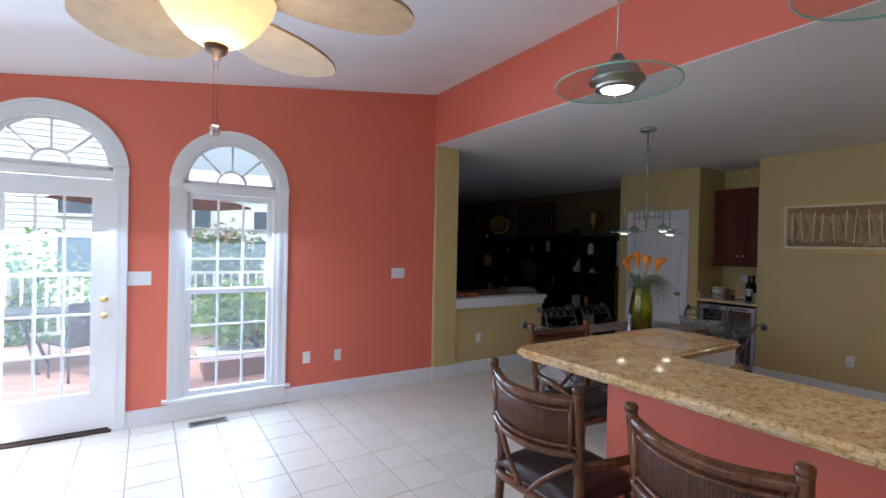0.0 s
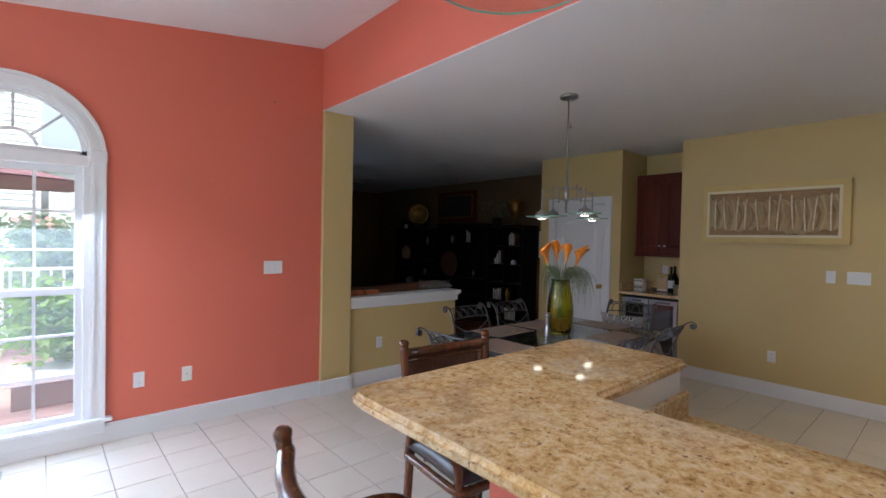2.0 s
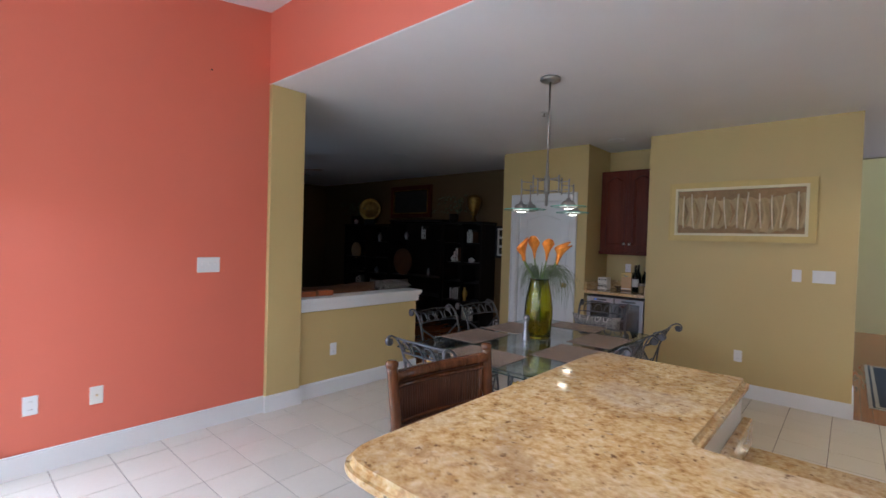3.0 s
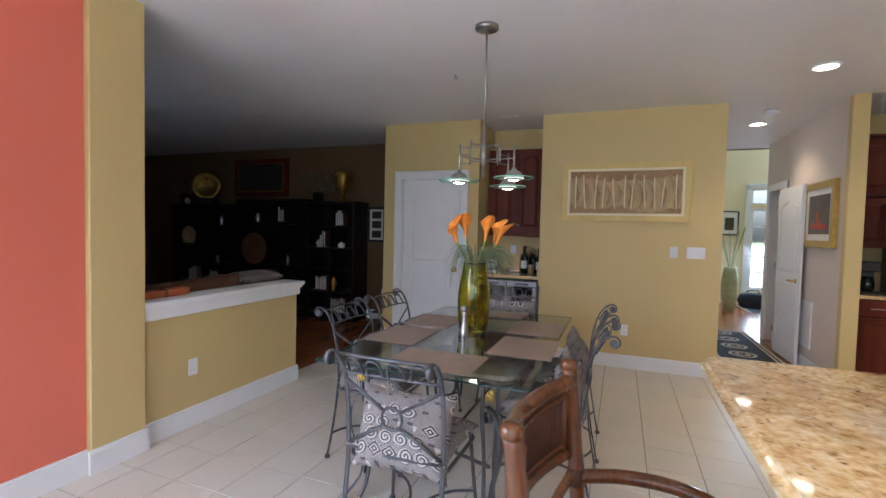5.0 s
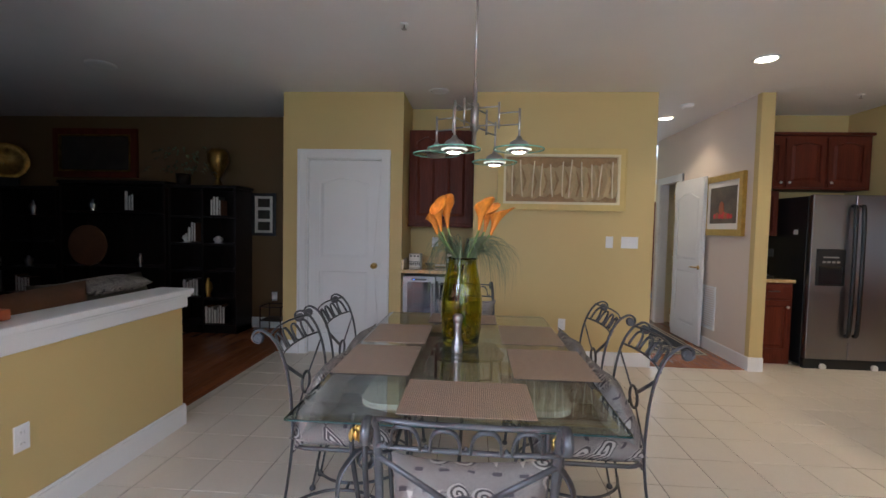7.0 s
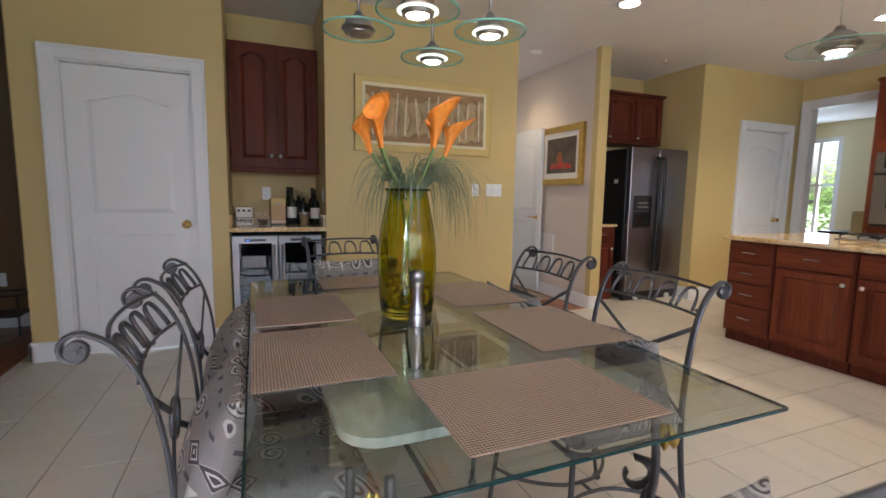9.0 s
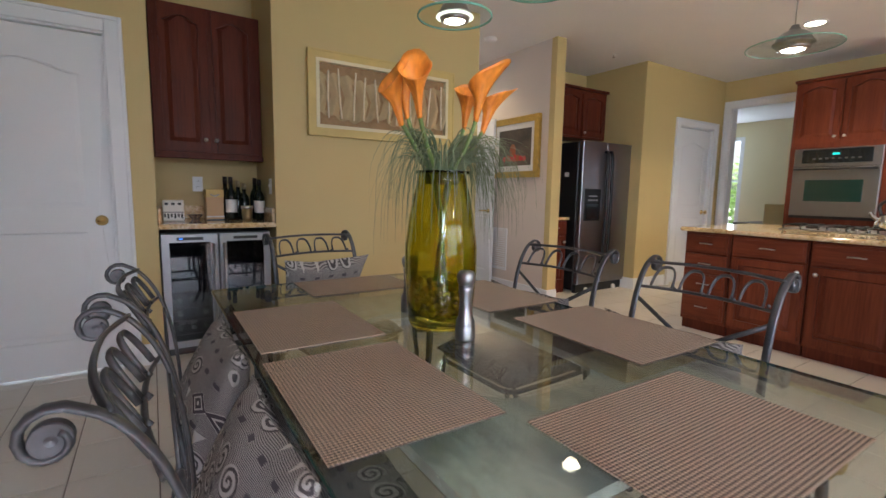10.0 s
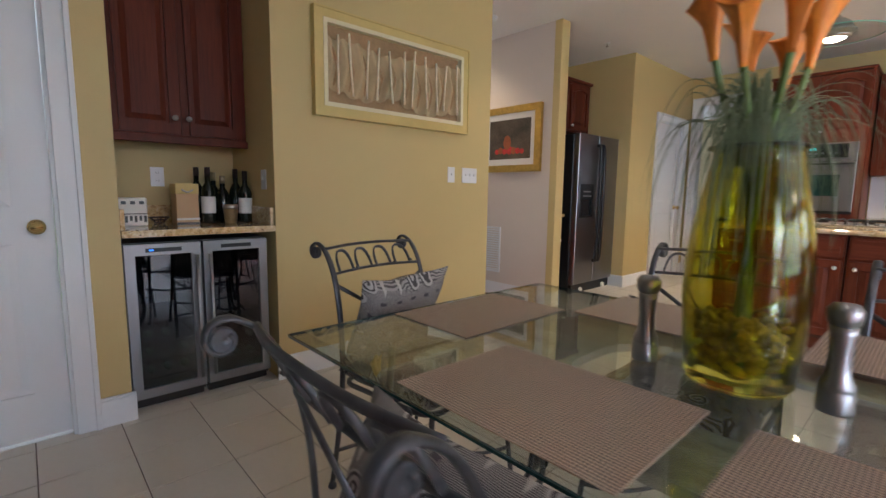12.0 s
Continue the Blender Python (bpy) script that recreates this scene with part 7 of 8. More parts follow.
fp = thing("framed_picture", "small black and white framed picture in the foyer", "picture", pose(12.818, -0.05, 1.72))
part("frame", ring_prism(rect(-0.18, 0.18, -0.26, 0.26), rect(-0.15, 0.15, -0.23, 0.23), "x", -0.03, 0), "black", fp)
part("print", bx(-0.014, -0.001, -0.15, 0.15, -0.23, 0.23), "paper", fp)
part("figure", bx(-0.017, -0.013, -0.09, 0.08, -0.15, 0.12), "ink", fp)

# ---- family room ----
CASE = 7.40


def bookcase(y0, y1, h, cols, open_bay=False):
    ob = thing("bookcase", "tall espresso wood bookcase filled with books and ornaments", "bookcase", pose(CASE, 0, 0), "bookcases")
    part("back", bx(0.39, 0.41, y0, y1, 0, h), "espresso", ob)
    part("plinth", bx(0.02, 0.4, y0, y1, 0, 0.08), "espresso", ob)
    part("top", bx(-0.02, 0.41, y0 - 0.02, y1 + 0.02, h, h + 0.04, 0.006), "espresso", ob)
    for c in range(cols + 1):
        y = y0 + (y1 - y0 - 0.03) * c / cols
        part("side_panel", bx(0, 0.39, y, y + 0.03, 0, h), "espresso", ob)
    for k in (0, 1, 2, 4) if open_bay else range(5):
        z = 0.08 + (h - 0.1) * k / 5
        part("shelf", bx(0.01, 0.39, y0 + 0.02, y1 - 0.02, z, z + 0.025), "espresso", ob)


bookcase(5.82, 6.68, 1.78, 2)
bookcase(6.72, 8.10, 1.82, 1, True)
bookcase(8.14, 9.62, 1.74, 2)
rb = random.Random(11)
for y0, z0, n in ((5.98, 0.09, 8), (6.03, 1.43, 4), (6.32, 0.43, 5), (9.05, 0.42, 5), (8.55, 0.42, 5), (7.15, 1.47, 3), (6.35, 1.10, 3)):
    y = y0
    for k in range(n):
        t, h = rb.uniform(0.022, 0.05), rb.uniform(0.17, 0.24)
        b = thing("book", "book with a %s spine standing on a shelf" % ("pale" if k % 2 else "dark"), "book", pose(CASE + 0.03, y, z0 + 0.028), "books on the shelves")
        part("page_block", bx(0.004, 0.15, 0.003, t - 0.003, 0.003, h - 0.003), "paper", b)
        part("cover", ring_prism(rect(0, t, 0, h), rect(0.003, t - 0.003, 0.002, h - 0.002), "x", 0.0, 0.15), ("book_grey", "sofa", "ink", "espresso", "ink")[rb.randrange(5)], b)
        y += t + 0.002
for y, z, r, h, mat, kind, text in ((8.54, 1.417, 0.05, 0.20, "steel", "figurine", "slim silver vase"), (8.94, 0.761, 0.06, 0.16, "steel", "figurine", "squat silver vase"), (8.62, 0.761, 0.05, 0.14, "steel", "figurine", "small silver vase"), (8.97, 1.089, 0.055, 0.13, "sofa", "figurine", "red-brown pottery jar"),
                                    (6.50, 1.113, 0.06, 0.12, "paper", "figurine", "white china jar"), (7.12, 0.793, 0.03, 0.17, "steel", "figurine", "slim silver candlestick"), (6.10, 1.113, 0.06, 0.09, "paper", "figurine", "low pale china bowl"), (6.24, 0.441, 0.06, 0.24, "gold", "figurine", "copper coloured vase"), (7.74, 1.481, 0.05, 0.16, "nickel", "figurine", "pewter jar"), (9.35, 1.78, 0.05, 0.12, "paper", "figurine", "white china ornament")):
    orn = thing("shelf_ornament", text + " standing on the bookcase", "ornament", pose(CASE + 0.10, y, z), "ornaments on the bookcases")
    part("body", lathe([(0.0, 0), (r * 0.7, 0), (r * 0.55, h * 0.1), (r, h * 0.45), (r * 0.85, h * 0.7), (r * 0.35, h * 0.85), (r * 0.5, h * 0.97), (r * 0.4, h * 0.97), (0.0, h * 0.8)], 18), mat, orn, "", True)
    part("foot", lathe([(r * 0.75, 0.0), (r * 0.8, 0.006), (r * 0.6, 0.012)], 18), mat, orn, "", True)
pt = thing("display_plate", "large round red-brown plate standing in the bookcase", "plate", pose(CASE + 0.05, 7.76, 1.05, 0, 0, 0))
part("plate", lathe([(0.0, 0.02), (0.18, 0.012), (0.25, -0.02), (0.255, -0.014), (0.18, 0.02)], 32, (0, 0, 0), None, "x"), "dark_plate", pt, "", True)
part("rim", lathe([(0.235, -0.022), (0.258, -0.026), (0.258, -0.012)], 32, (0, 0, 0), None, "x"), "sofa", pt, "", True)
p2 = thing("display_plate", "round tan plate standing in the bookcase", "plate", pose(CASE + 0.05, 9.25, 1.22))
part("plate", lathe([(0.0, 0.01), (0.12, 0.006), (0.17, -0.015), (0.172, -0.008), (0.12, 0.015)], 28, (0, 0, 0), None, "x"), "kraft", p2, "", True)
go = thing("gilt_bowl", "round gilt ornament on top of the bookcase", "ornament", pose(7.62, 9.03, 1.78, 0, 0, 40))
part("disc", lathe([(0.0, 0.03), (0.16, 0.02), (0.23, -0.04), (0.235, -0.03), (0.16, 0.035)], 28, (0, 0, 0.33), None, "x"), "old_gilt", go, "", True)
part("stand", bx(-0.05, 0.08, -0.12, 0.12, 0, 0.12, 0.01), "espresso", go)
tr = thing("trophy_vase", "slim gilt vase on top of the bookcase", "vase", pose(7.6, 6.16, 1.82))
part("vase", lathe([(0.0, 0), (0.06, 0), (0.02, 0.1), (0.06, 0.15), (0.12, 0.30), (0.13, 0.40), (0.10, 0.46), (0.09, 0.46), (0.0, 0.2)], 22), "old_gilt", tr, "", True)
part("lip", lathe([(0.07, 0.455), (0.078, 0.462), (0.07, 0.468)], 22), "gold", tr, "", True)
for y, h in ((6.6, 0.32), (9.5, 0.30)):
    bp = thing("potted_plant", "dark green leafy plant in a pot on the bookcase", "plant", pose(7.58, y, 1.80))
    part("pot", lathe([(0.0, 0), (0.07, 0), (0.09, 0.17), (0.075, 0.17), (0.07, 0.1), (0, 0.1)], 18), "espresso", bp, "", True)
    bm = bmesh.new()
    for k in range(70):
        a, r = rb.uniform(0, 6.28), rb.uniform(0.1, 0.42)
        x, yy, z = 0.45 * r * math.cos(a), r * math.sin(a), 0.17 + rb.uniform(0.0, h)
        tube([(x, yy, z), (x * 1.1 + 0.01, yy * 1.12, z + 0.02), (x * 1.2, yy * 1.25, z - 0.02)], 0.02, 4, bm, side=(-math.sin(a), math.cos(a), 0), flat=(0.022, 0.002), taper=lambda t: 1 - abs(2 * t - 1) * 0.9)
    tagged(part("foliage", bm, "grass", bp, "dark green leaves"), kind="stuff")
fpn = thing("framed_picture", "large dark landscape in a wooden frame on the family room wall", "picture", pose(7.815, 7.95, 2.25))
part("frame", ring_prism(rect(-0.58, 0.58, -0.32, 0.32), rect(-0.50, 0.50, -0.24, 0.24), "x", -0.045, -0.001), "cherry_dark", fpn, "brown wooden frame")
part("painting", bx(-0.02, -0.002, -0.505, 0.505, -0.245, 0.245), "ink", fpn)
part("fillet", ring_prism(rect(-0.502, 0.502, -0.242, 0.242), rect(-0.48, 0.48, -0.22, 0.22), "x", -0.05, -0.02), "old_gilt", fpn, "thin gilt inner fillet")
fph = thing("photo_frame", "black frame with three small photographs on the wall", "picture", pose(7.815, 5.66, 1.485))
part("frame", ring_prism(rect(-0.16, 0.16, -0.275, 0.275), rect(-0.122, 0.122, -0.237, 0.237), "x", -0.03, -0.001), "black", fph)
part("mount", bx(-0.012, -0.002, -0.136, 0.136, -0.251, 0.251), "paper", fph)
for z in (-0.15, 0, 0.15):
    part("photograph", bx(-0.015, -0.011, -0.08, 0.08, z - 0.055, z + 0.055), "ink", fph)
wp = thing("side_table", "small dark wire side table by the family room wall", "table", pose(7.6, 5.42, 0))
for dx, dy in ((-0.13, -0.13), (0.13, -0.13), (-0.13, 0.13), (0.13, 0.13)):
    part("leg", tube([(dx, dy, 0), (dx, dy, 0.34)], 0.008, 6), "dark_metal", wp, "", True)
part("top", tube([(x, y, 0.34) for x, y in rounded(-0.14, 0.14, -0.14, 0.14, 0.03)], 0.008, 6, closed=True), "dark_metal", wp, "", True)
part("shelf", bx(-0.13, 0.13, -0.13, 0.13, 0.16, 0.175), "dark_metal", wp)
wall_plate("outlet", pose(7.82, 5.52, 0.42, *east))
so = thing("sofa", "brown suede sofa behind the half wall", "sofa", pose(4.05, 5.55, 0))
part("base", bx(-0.9, 0.75, -0.35, 0.5, 0.06, 0.42, 0.04, None, 3), "sofa", so)
part("backrest", cushion(1.62, 0.85, 0.30, None, pose(-0.08, -0.20, 0.56, 82, 0, 0), 5), "sofa", so, "", True)
for x in (-0.86, 0.70):
    part("arm", bx(x - 0.1, x + 0.1, -0.35, 0.5, 0.06, 0.62, 0.06, None, 3), "sofa", so)
oc = thing("leather_case", "rust leather case lying on the half wall cap", "case", pose(3.66, 5.01, 0.922))
part("body", bx(-0.2, 0.22, -0.06, 0.03, 0, 0.05, 0.012, None, 2), "orange_cloth", oc)
part("strap", bx(0.02, 0.05, -0.062, 0.032, 0.0005, 0.053, 0.002), "sofa", oc)
ws = thing("armchair", "dark armchair with a black and white patterned throw", "armchair", pose(5.0, 5.75, 0))
part("seat", bx(-0.4, 0.4, -0.35, 0.4, 0.08, 0.45, 0.05, None, 3), "ink", ws)
part("backrest", cushion(0.95, 0.75, 0.26, None, pose(0, -0.25, 0.60, 80, 0, 0), 4), "ink", ws, "", True)
part("throw", cushion(0.62, 0.24, 0.09, None, pose(0.08, -0.24, 0.915, 8, 0, 2), 4), "fabric", ws, "black and white patterned throw", True)
ff = thing("ceiling_fan", "dark ceiling fan with an amber light in the family room", "ceiling fan", pose(4.75, 7.6, 0))
part("motor", lathe([(0.03, CEIL), (0.05, CEIL - 0.03), (0.015, CEIL - 0.05), (0.015, CEIL - 0.2), (0.11, CEIL - 0.22), (0.11, CEIL - 0.32), (0, CEIL - 0.33)], 20), "dark_metal", ff, "", True)
for k in range(5):
    part("blade", prism(rounded(0.12, 0.62, -0.06, 0.06, 0.04), "z", -0.004, 0.004), "sofa", ff, "", False, pose(0, 0, CEIL - 0.26, 0, 0, 72 * k + 20) @ pose(0, 0, 0, 10))

# ---- dining room seen through the opening ----
for x, y, rz in ((6.15, -4.1, 170), (5.5, -4.3, 200)):
    dc = thing("dining_room_chair", "beige upholstered dining room chair", "chair", pose(x, y, 0, 0, 0, rz), "dining room chairs")
    part("seat", bx(-0.23, 0.23, -0.22, 0.24, 0.38, 0.50, 0.03, None, 3), "beige", dc)
    part("backrest", bx(-0.23, 0.23, -0.28, -0.20, 0.45, 1.08, 0.025, None, 3), "beige", dc)
    for sx in (-0.19, 0.19):
        for sy in (-0.22, 0.2):
            part("leg", tube([(sx, sy, 0), (sx, sy, 0.40)], 0.02, 6), "espresso", dc)
dt = thing("dining_room_table", "dark wooden dining room table", "table", pose(6.2, -4.9, 0))
part("top", bx(-0.9, 0.9, -0.5, 0.5, 0.72, 0.76, 0.01), "espresso", dt)
for sx in (-0.8, 0.8):
    for sy in (-0.4, 0.4):
        part("leg", bx(sx - 0.03, sx + 0.03, sy - 0.03, sy + 0.03, 0, 0.72), "espresso", dt)
dw = tagged(thing("window_5", "white framed dining room window", "window"), kind="structure")
part("window_frame", ring_prism(rect(8.22, 9.3, 0.5, 2.45), rect(8.30, 9.22, 0.58, 2.37), "y", -7.08, -7.0), "white", dw)
for x in (8.60, 8.91):
    part("mullion", bx(x - 0.03, x + 0.03, -7.07, -7.01, 0.58, 2.37), "white", dw)
part("mullion", bx(8.30, 9.22, -7.065, -7.02, 1.5, 1.55), "white", dw)

# ---- outdoors ----
M["concrete"] = plain("pale_concrete", (0.55, 0.54, 0.51), 0.85, vary=0.1, scale=1.2, grain=80, relief=0.3)
# pale ground added beyond the front door so the sidelight blows out white
setting("pavement", bx(12.95, 120, -60, 2.5, -0.9, -0.12), "concrete", "pale paving added to whiten the view past the sidelight")
setting("ground", bx(-400, 400, -400, 400, -1.2, -0.9), "lawn", "green lawn reaching to the horizon")
dk_ = tagged(thing("deck", "pinkish brown boarded deck outside the door", "deck"), kind="structure")
for k in range(34):
    y = 5.02 + 0.145 * k
    part("deck_board", bx(-6.0, 2.98, y, y + 0.139, -0.14, -0.105, 0), "deck", dk_)
part("deck_frame", bx(-6.0, 2.98, 5.02, 9.94, -0.9, -0.15), "brown_box", dk_)
rl = tagged(thing("deck_railing", "white deck railing with upright balusters", "railing"), kind="structure")
for z0, z1 in ((0.95, 1.0), (0.0, 0.05)):
    part("rail", bx(-6.0, 2.98, 9.80, 9.88, z0, z1), "white", rl)
for k in range(60):
    part("baluster", bx(-6.0 + 0.15 * k, -5.965 + 0.15 * k, 9.82, 9.855, 0.05, 0.95), "white", rl)
for k in range(5):
    part("post", bx(-6.0 + 2.2 * k, -5.9 + 2.2 * k, 9.78, 9.88, -0.1, 1.08), "white", rl)
pb_ = thing("planter_bench", "brown planter bench with a white top on the deck", "bench", pose(1.9, 6.66, -0.105))
part("box", bx(-1.0, 1.0, -0.3, 0.3, 0, 0.235), "brown_box", pb_)
part("top", bx(-1.05, 1.05, -0.36, 0.36, 0.235, 0.28, 0.008), "white", pb_, "white painted top")


def leafy(name, label, place, size, count, material, seed, trunk=0.0, bloom=""):
    """A shrub or tree: stems and a crown of many small leaves in clumps."""
    r = random.Random(seed)
    ob = thing(name, label, "tree" if trunk else "shrub", pose(*place))
    wood_ = bmesh.new()
    clumps = []
    for k in range(max(9, count // 260)):
        a, e = r.uniform(0, 6.283), r.uniform(-0.2, 1.3)
        q = Vector((math.cos(a) * math.cos(e) * size[0], math.sin(a) * math.cos(e) * size[1], math.sin(e) * size[2])) * r.uniform(0.35, 0.95)
        q.z += trunk + size[2] * 0.45
        clumps.append(q)
        tube(curve([(0, 0, 0), (q.x * 0.3, q.y * 0.3, (trunk + q.z) * 0.4), q], 3), 0.02 + 0.03 * bool(trunk), 5, wood_, taper=lambda t: 1.2 - t)
    part("trunk", wood_, "bark", ob, "", True)
    bm = bmesh.new()
    for k in range(count):
        c = r.choice(clumps)
        p = c + Vector((r.gauss(0, 1) * size[0] * 0.22, r.gauss(0, 1) * size[1] * 0.22, r.gauss(0, 1) * size[2] * 0.2))
        s = r.uniform(0.035, 0.085) * (1.6 if trunk else 1.0)
        q = Euler((r.uniform(-1, 1), r.uniform(-1, 1), r.uniform(0, 6.3))).to_matrix()
        v = [bm.verts.new(p + q @ Vector(u) * s) for u in ((0, -1, 0), (0.5, 0, 0.12), (0, 1.1, 0), (-0.5, 0, 0.12))]
        bm.faces.new((v[0], v[1], v[2])), bm.faces.new((v[0], v[2], v[3]))
    tagged(part("crown", bm, material, ob), kind="stuff")
    if bloom:
        bm = bmesh.new()
        for k in range(220):
            c = r.choice(clumps)
            if c.z < trunk + size[2] * 0.9:
                continue
            p = c + Vector((r.gauss(0, 1), r.gauss(0, 1), 1.2 + 0.5 * r.random())) * size[0] * 0.2
            q = Euler((r.uniform(-1, 1), r.uniform(-1, 1), r.uniform(0, 6.3))).to_matrix()
            v = [bm.verts.new(p + q @ Vector(u) * 0.06) for u in ((-1, -1, 0), (1, -1, 0.2), (1, 1, 0), (-1, 1, 0.2))]
            bm.faces.new((v[0], v[1], v[2])), bm.faces.new((v[0], v[2], v[3]))
        tagged(part("blossom", bm, bloom, ob, "pink blossom"), kind="stuff")


leafy("shrub", "leafy green shrub in the planter by the window", (1.55, 6.72, 0.175), (0.78, 0.30, 0.56), 4200, "leaf_bright", 3)
leafy("shrub", "pale green shrub beyond the deck railing", (0.0, 10.6, -0.9), (1.3, 0.7, 1.3), 4200, "leaf_pale", 5)
leafy("shrub", "green shrub by the deck steps", (-1.6, 10.4, -0.9), (1.2, 0.7, 1.5), 4200, "leaf", 6)
leafy("tree", "garden tree with a grey-green crown and pink blossom", (1.7, 13.5, -0.9), (1.15, 1.1, 1.15), 6000, "leaf_grey", 8, 1.1, "blossom")
leafy("tree", "tall garden tree beyond the lawn", (-5.5, 16.0, -0.9), (1.9, 1.8, 1.8), 7000, "leaf_pale", 9, 1.3)
leafy("shrub", "tall green shrub outside the dining room window", (9.1, -9.6, -0.9), (1.5, 0.8, 1.9), 4200, "leaf_pale", 12)
# table and umbrella on the deck
pt_ = thing("patio_table", "dark metal patio table on the deck", "table", pose(-1.1, 7.9, -0.105))
part("top", lathe([(0.0, 0.70), (0.6, 0.70), (0.61, 0.715), (0.6, 0.73), (0, 0.73)], 28), "iron", pt_, "", True)
for k in range(4):
    a = radians(45 + 90 * k)
    part("leg", tube(curve([(0.2 * math.cos(a), 0.2 * math.sin(a), 0.70), (0.3 * math.cos(a), 0.3 * math.sin(a), 0.35), (0.45 * math.cos(a), 0.45 * math.sin(a), 0)], 4), 0.02, 8), "iron", pt_, "", True)
for k, (x, y, rz) in enumerate(((-0.35, 7.3, 30), (-1.9, 7.3, -30), (-0.3, 8.5, 140))):
    pc = thing("patio_chair", "dark metal patio chair on the deck", "chair", pose(x, y, -0.105, 0, 0, rz), "patio chairs")
    part("seat", bx(-0.25, 0.25, -0.25, 0.25, 0.40, 0.43, 0.01), "iron", pc)
    part("backrest", bx(-0.25, 0.25, -0.27, -0.24, 0.43, 0.92, 0.01), "iron", pc)
    for sx in (-0.23, 0.23):
        for sy in (-0.23, 0.23):
            part("leg", tube([(sx, sy, 0), (sx, sy, 0.41)], 0.014, 6), "iron", pc)
um = thing("patio_umbrella", "maroon patio umbrella standing on the deck", "umbrella", pose(0.45, 8.6, -0.105))
part("pole", tube([(0, 0, 0), (0, 0, 2.47)], 0.025, 10), "dark_metal", um, "", True)
part("canopy", lathe([(1.35, 2.24), (0.9, 2.34), (0.4, 2.43), (0.0, 2.48), (0.4, 2.42), (0.9, 2.33), (1.34, 2.225)], 8), "maroon", um)
for k in range(8):
    a = 2 * math.pi * k / 8
    part("rib", tube([(0, 0, 2.44), (1.33 * math.cos(a), 1.33 * math.sin(a), 2.225)], 0.01, 5), "dark_metal", um)
part("base", lathe([(0.25, 0), (0.25, 0.05), (0.05, 0.09)], 20), "dark_metal", um)
# siding of the house's own wing
sd = tagged(thing("house_wing", "white clapboard wall of the house's own wing", "wall"), kind="structure")
for k in range(22):
    z = -0.1 + 0.15 * k
    for y0, y1 in ((5.0, 7.2), (8.1, 11.2)) if 0.75 < z < 2.1 else ((5.0, 11.2),):
        part("clapboard", prism([(2.98, z), (3.105, z), (3.105, z + 0.155), (3.0, z + 0.155)], "y", y0, y1), "siding", sd)
part("window_frame", ring_prism(rect(7.2, 8.1, 0.8, 2.2), rect(7.28, 8.02, 0.88, 2.12), "x", 2.94, 3.0), "white", sd)
part("window_pane", bx(2.955, 2.97, 7.28, 8.02, 0.88, 2.12), "window_dark", sd)


def house(name, label, x0, x1, y0, y1, h):
    ob = thing(name, label, "house")
    for k in range(int(h / 0.2)):
        z = -0.9 + 0.2 * k
        part("clapboard", prism([(y0, z), (y0 + 0.05, z), (y0 + 0.05, z + 0.205), (y0 + 0.03, z + 0.205)], "x", x0, x1), "siding", ob)
    part("wall", bx(x0, x1, y0 + 0.05, y1, -0.9, h - 0.9), "siding", ob)
    part("roof", prism([(y0 - 0.4, h - 0.95), (y1 + 0.4, h - 0.95), ((y0 + y1) / 2, h + 0.6)], "x", x0 - 0.4, x1 + 0.4), "roof", ob)
    for k in range(3):
        for z in (0.3, 2.3):
            xc = x0 + (x1 - x0) * (k + 0.5) / 3
            w_ = part("window", ring_prism(rect(xc - 0.55, xc + 0.55, z, z + 1.4), rect(xc - 0.45, xc + 0.45, z + 0.1, z + 1.3), "y", y0 - 0.06, y0 + 0.02), "white", ob)
            part("pane", bx(xc - 0.45, xc + 0.45, y0 - 0.02, y0 + 0.0, z + 0.1, z + 1.3), "window_dark", w_)


house("neighbour_house", "two-storey white clapboard house across the lawn", -16.0, 1.1, 20, 28, 9.4)
house("neighbour_house", "two-storey white clapboard house behind the trees", 1.5, 12, 33, 41, 6.0)

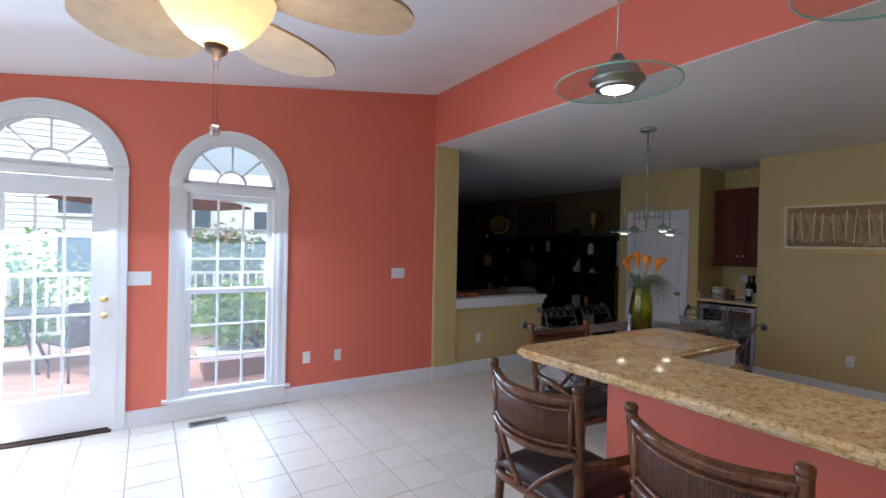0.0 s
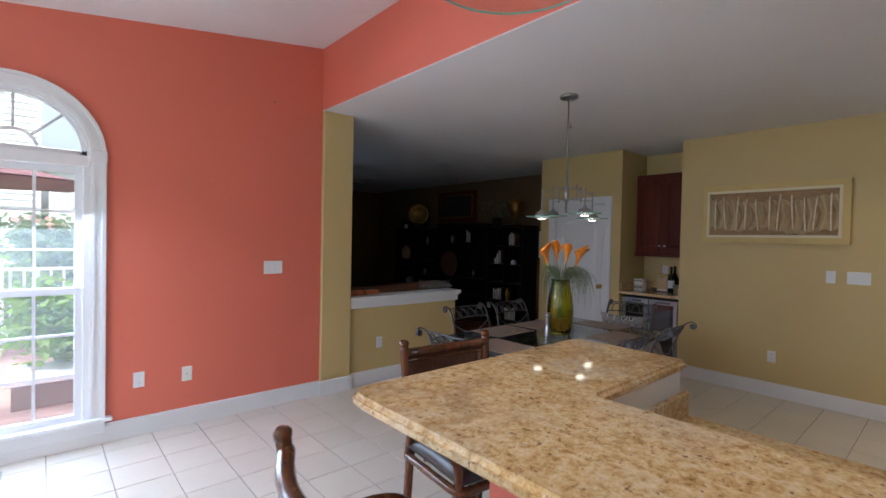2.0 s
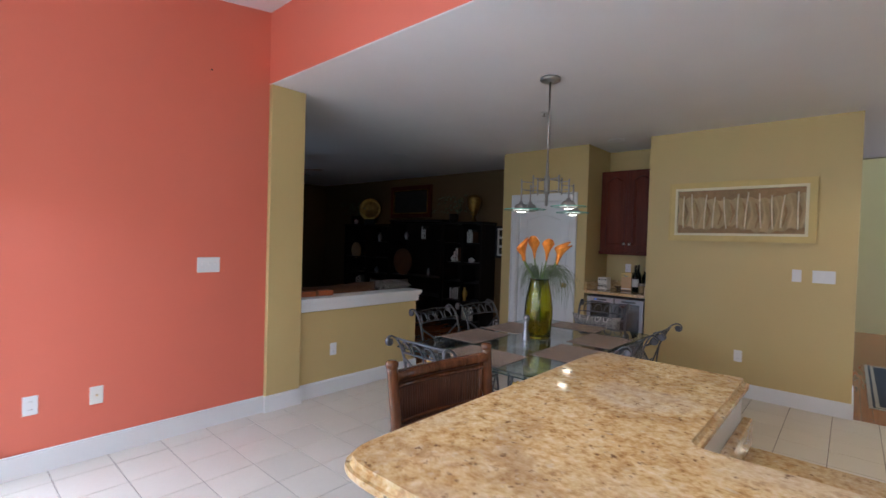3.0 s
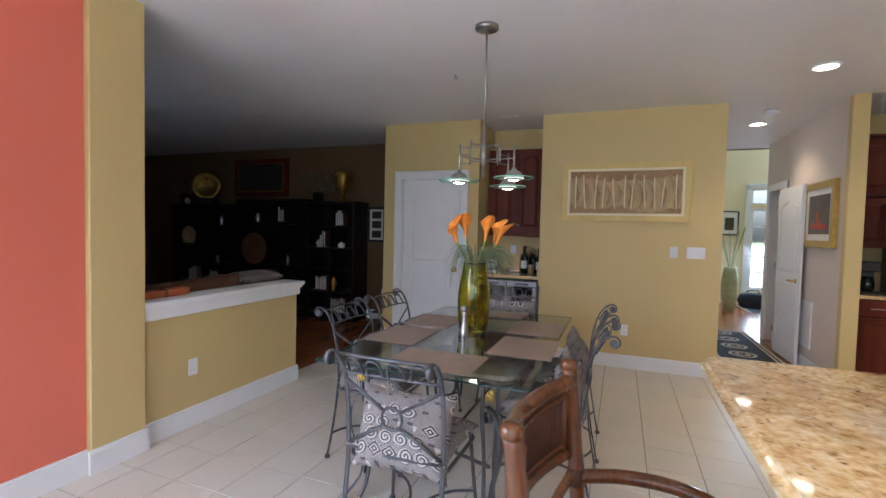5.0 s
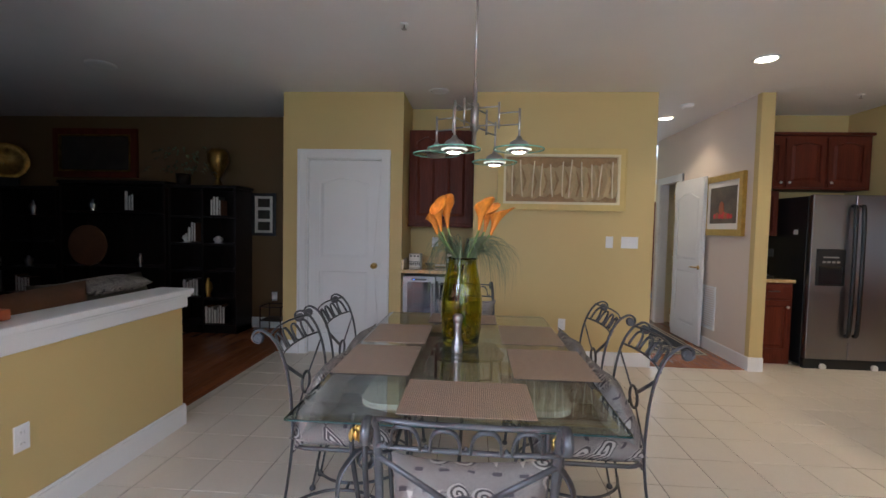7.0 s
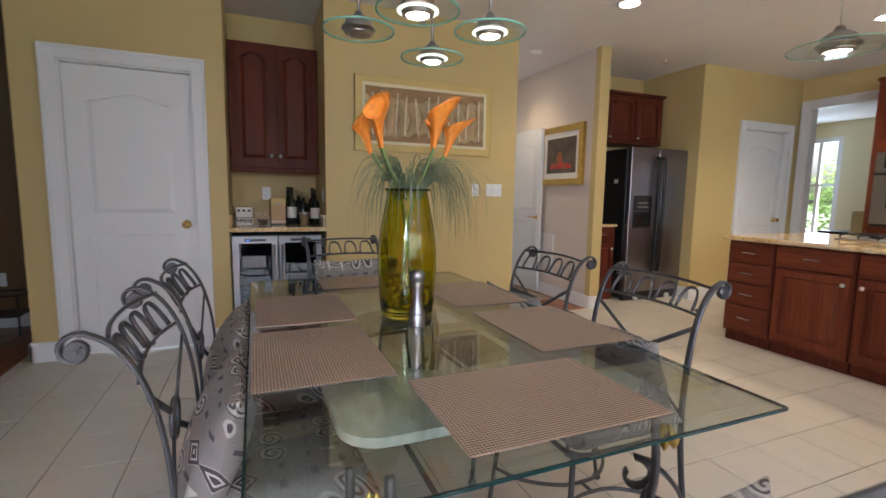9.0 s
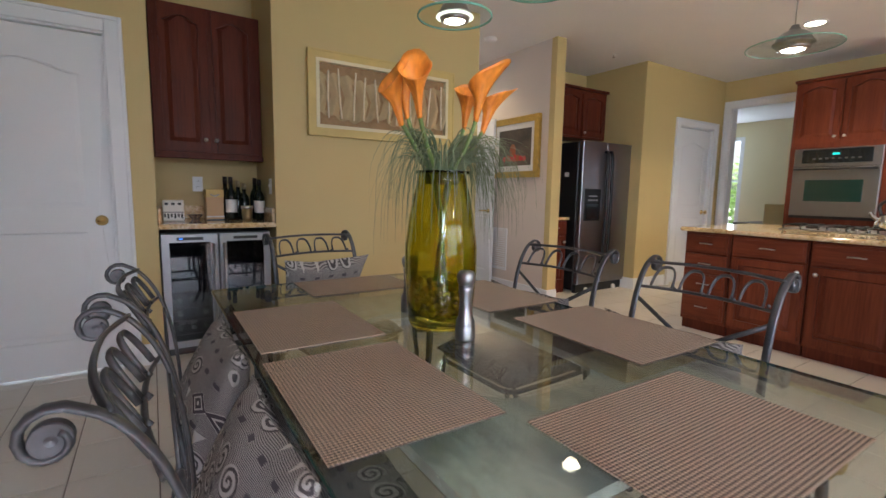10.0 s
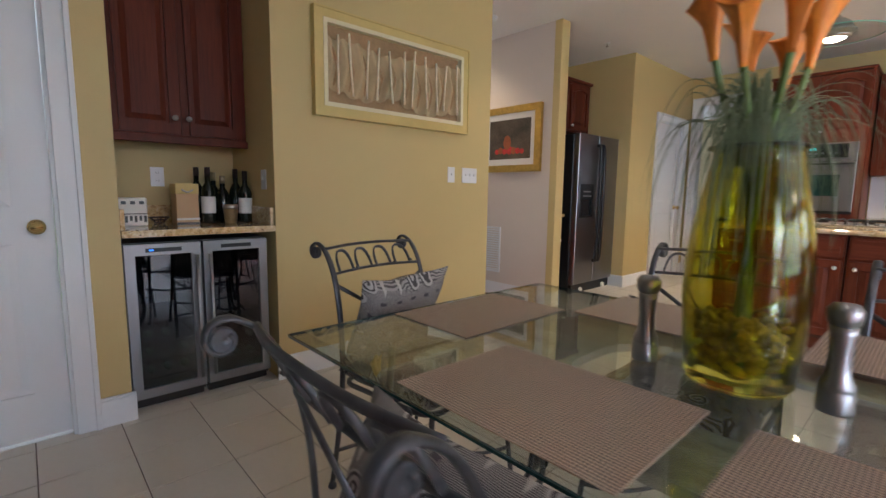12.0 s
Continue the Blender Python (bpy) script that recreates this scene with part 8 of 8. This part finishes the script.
# ---- tiled floor: pieces last ----
TILE, X0, Y0 = 0.3075, 2.05, 3.425
floor = tagged(part("floor", bx(-1.82, 6.752, -3.12, 5.036, -0.08, -0.004), "grout", None, "cream ceramic floor tiles with dark grout lines"), kind="structure")


def tile_mesh(w, d):
    bm = bmesh.new()
    c = 0.002
    lo = [bm.verts.new((x, y, -0.006)) for x, y in ((-w, -d), (w, -d), (w, d), (-w, d))]
    mid = [bm.verts.new((x, y, -0.0012)) for x, y in ((-w, -d), (w, -d), (w, d), (-w, d))]
    hi = [bm.verts.new((x, y, 0)) for x, y in ((-w + c, -d + c), (w - c, -d + c), (w - c, d - c), (-w + c, d - c))]
    for a, b in ((lo, mid), (mid, hi)):
        for k in range(4):
            bm.faces.new((a[k], a[(k + 1) % 4], b[(k + 1) % 4], b[k]))
    bm.faces.new(hi)
    return bm


half = TILE / 2 - 0.0025
whole = finish(tile_mesh(half, half), "tile", M["tile"])
rest = bmesh.new()
count = 0
i0, i1 = math.floor((-1.75 - X0) / TILE), math.ceil((6.75 - X0) / TILE)
j0, j1 = math.floor((-3.1 - Y0) / TILE), math.ceil((5.03 - Y0) / TILE)
for i in range(i0, i1):
    for j in range(j0, j1):
        xa, xb = max(X0 + i * TILE, -1.75), min(X0 + (i + 1) * TILE, 6.75)
        ya, yb = max(Y0 + j * TILE, -3.1), min(Y0 + (j + 1) * TILE, 5.032)
        if xb - xa < 0.02 or yb - ya < 0.02:
            continue
        cx, cy = (xa + xb) / 2, (ya + yb) / 2
        full = xb - xa > TILE - 1e-4 and yb - ya > TILE - 1e-4
        tilt = (random.uniform(-0.0012, 0.0012), random.uniform(-0.0012, 0.0012))
        m = Matrix.Translation((cx, cy, random.uniform(-0.0006, 0.0))) @ Euler((tilt[0], tilt[1], 0)).to_matrix().to_4x4()
        near = (0.0 < cx < 3.6 and 3.0 < cy < 4.9) or (4.4 < cx < 6.75 and 0.2 < cy < 4.9)
        if full and near and count < 300:
            count += 1
            ob = new("tile", whole)
            ob.parent, ob.matrix_basis = floor, m
        else:
            merge(rest, tile_mesh((xb - xa) / 2 - 0.0025, (yb - ya) / 2 - 0.0025), m)
tagged(part("tiles", rest, "tile", floor), kind="stuff")
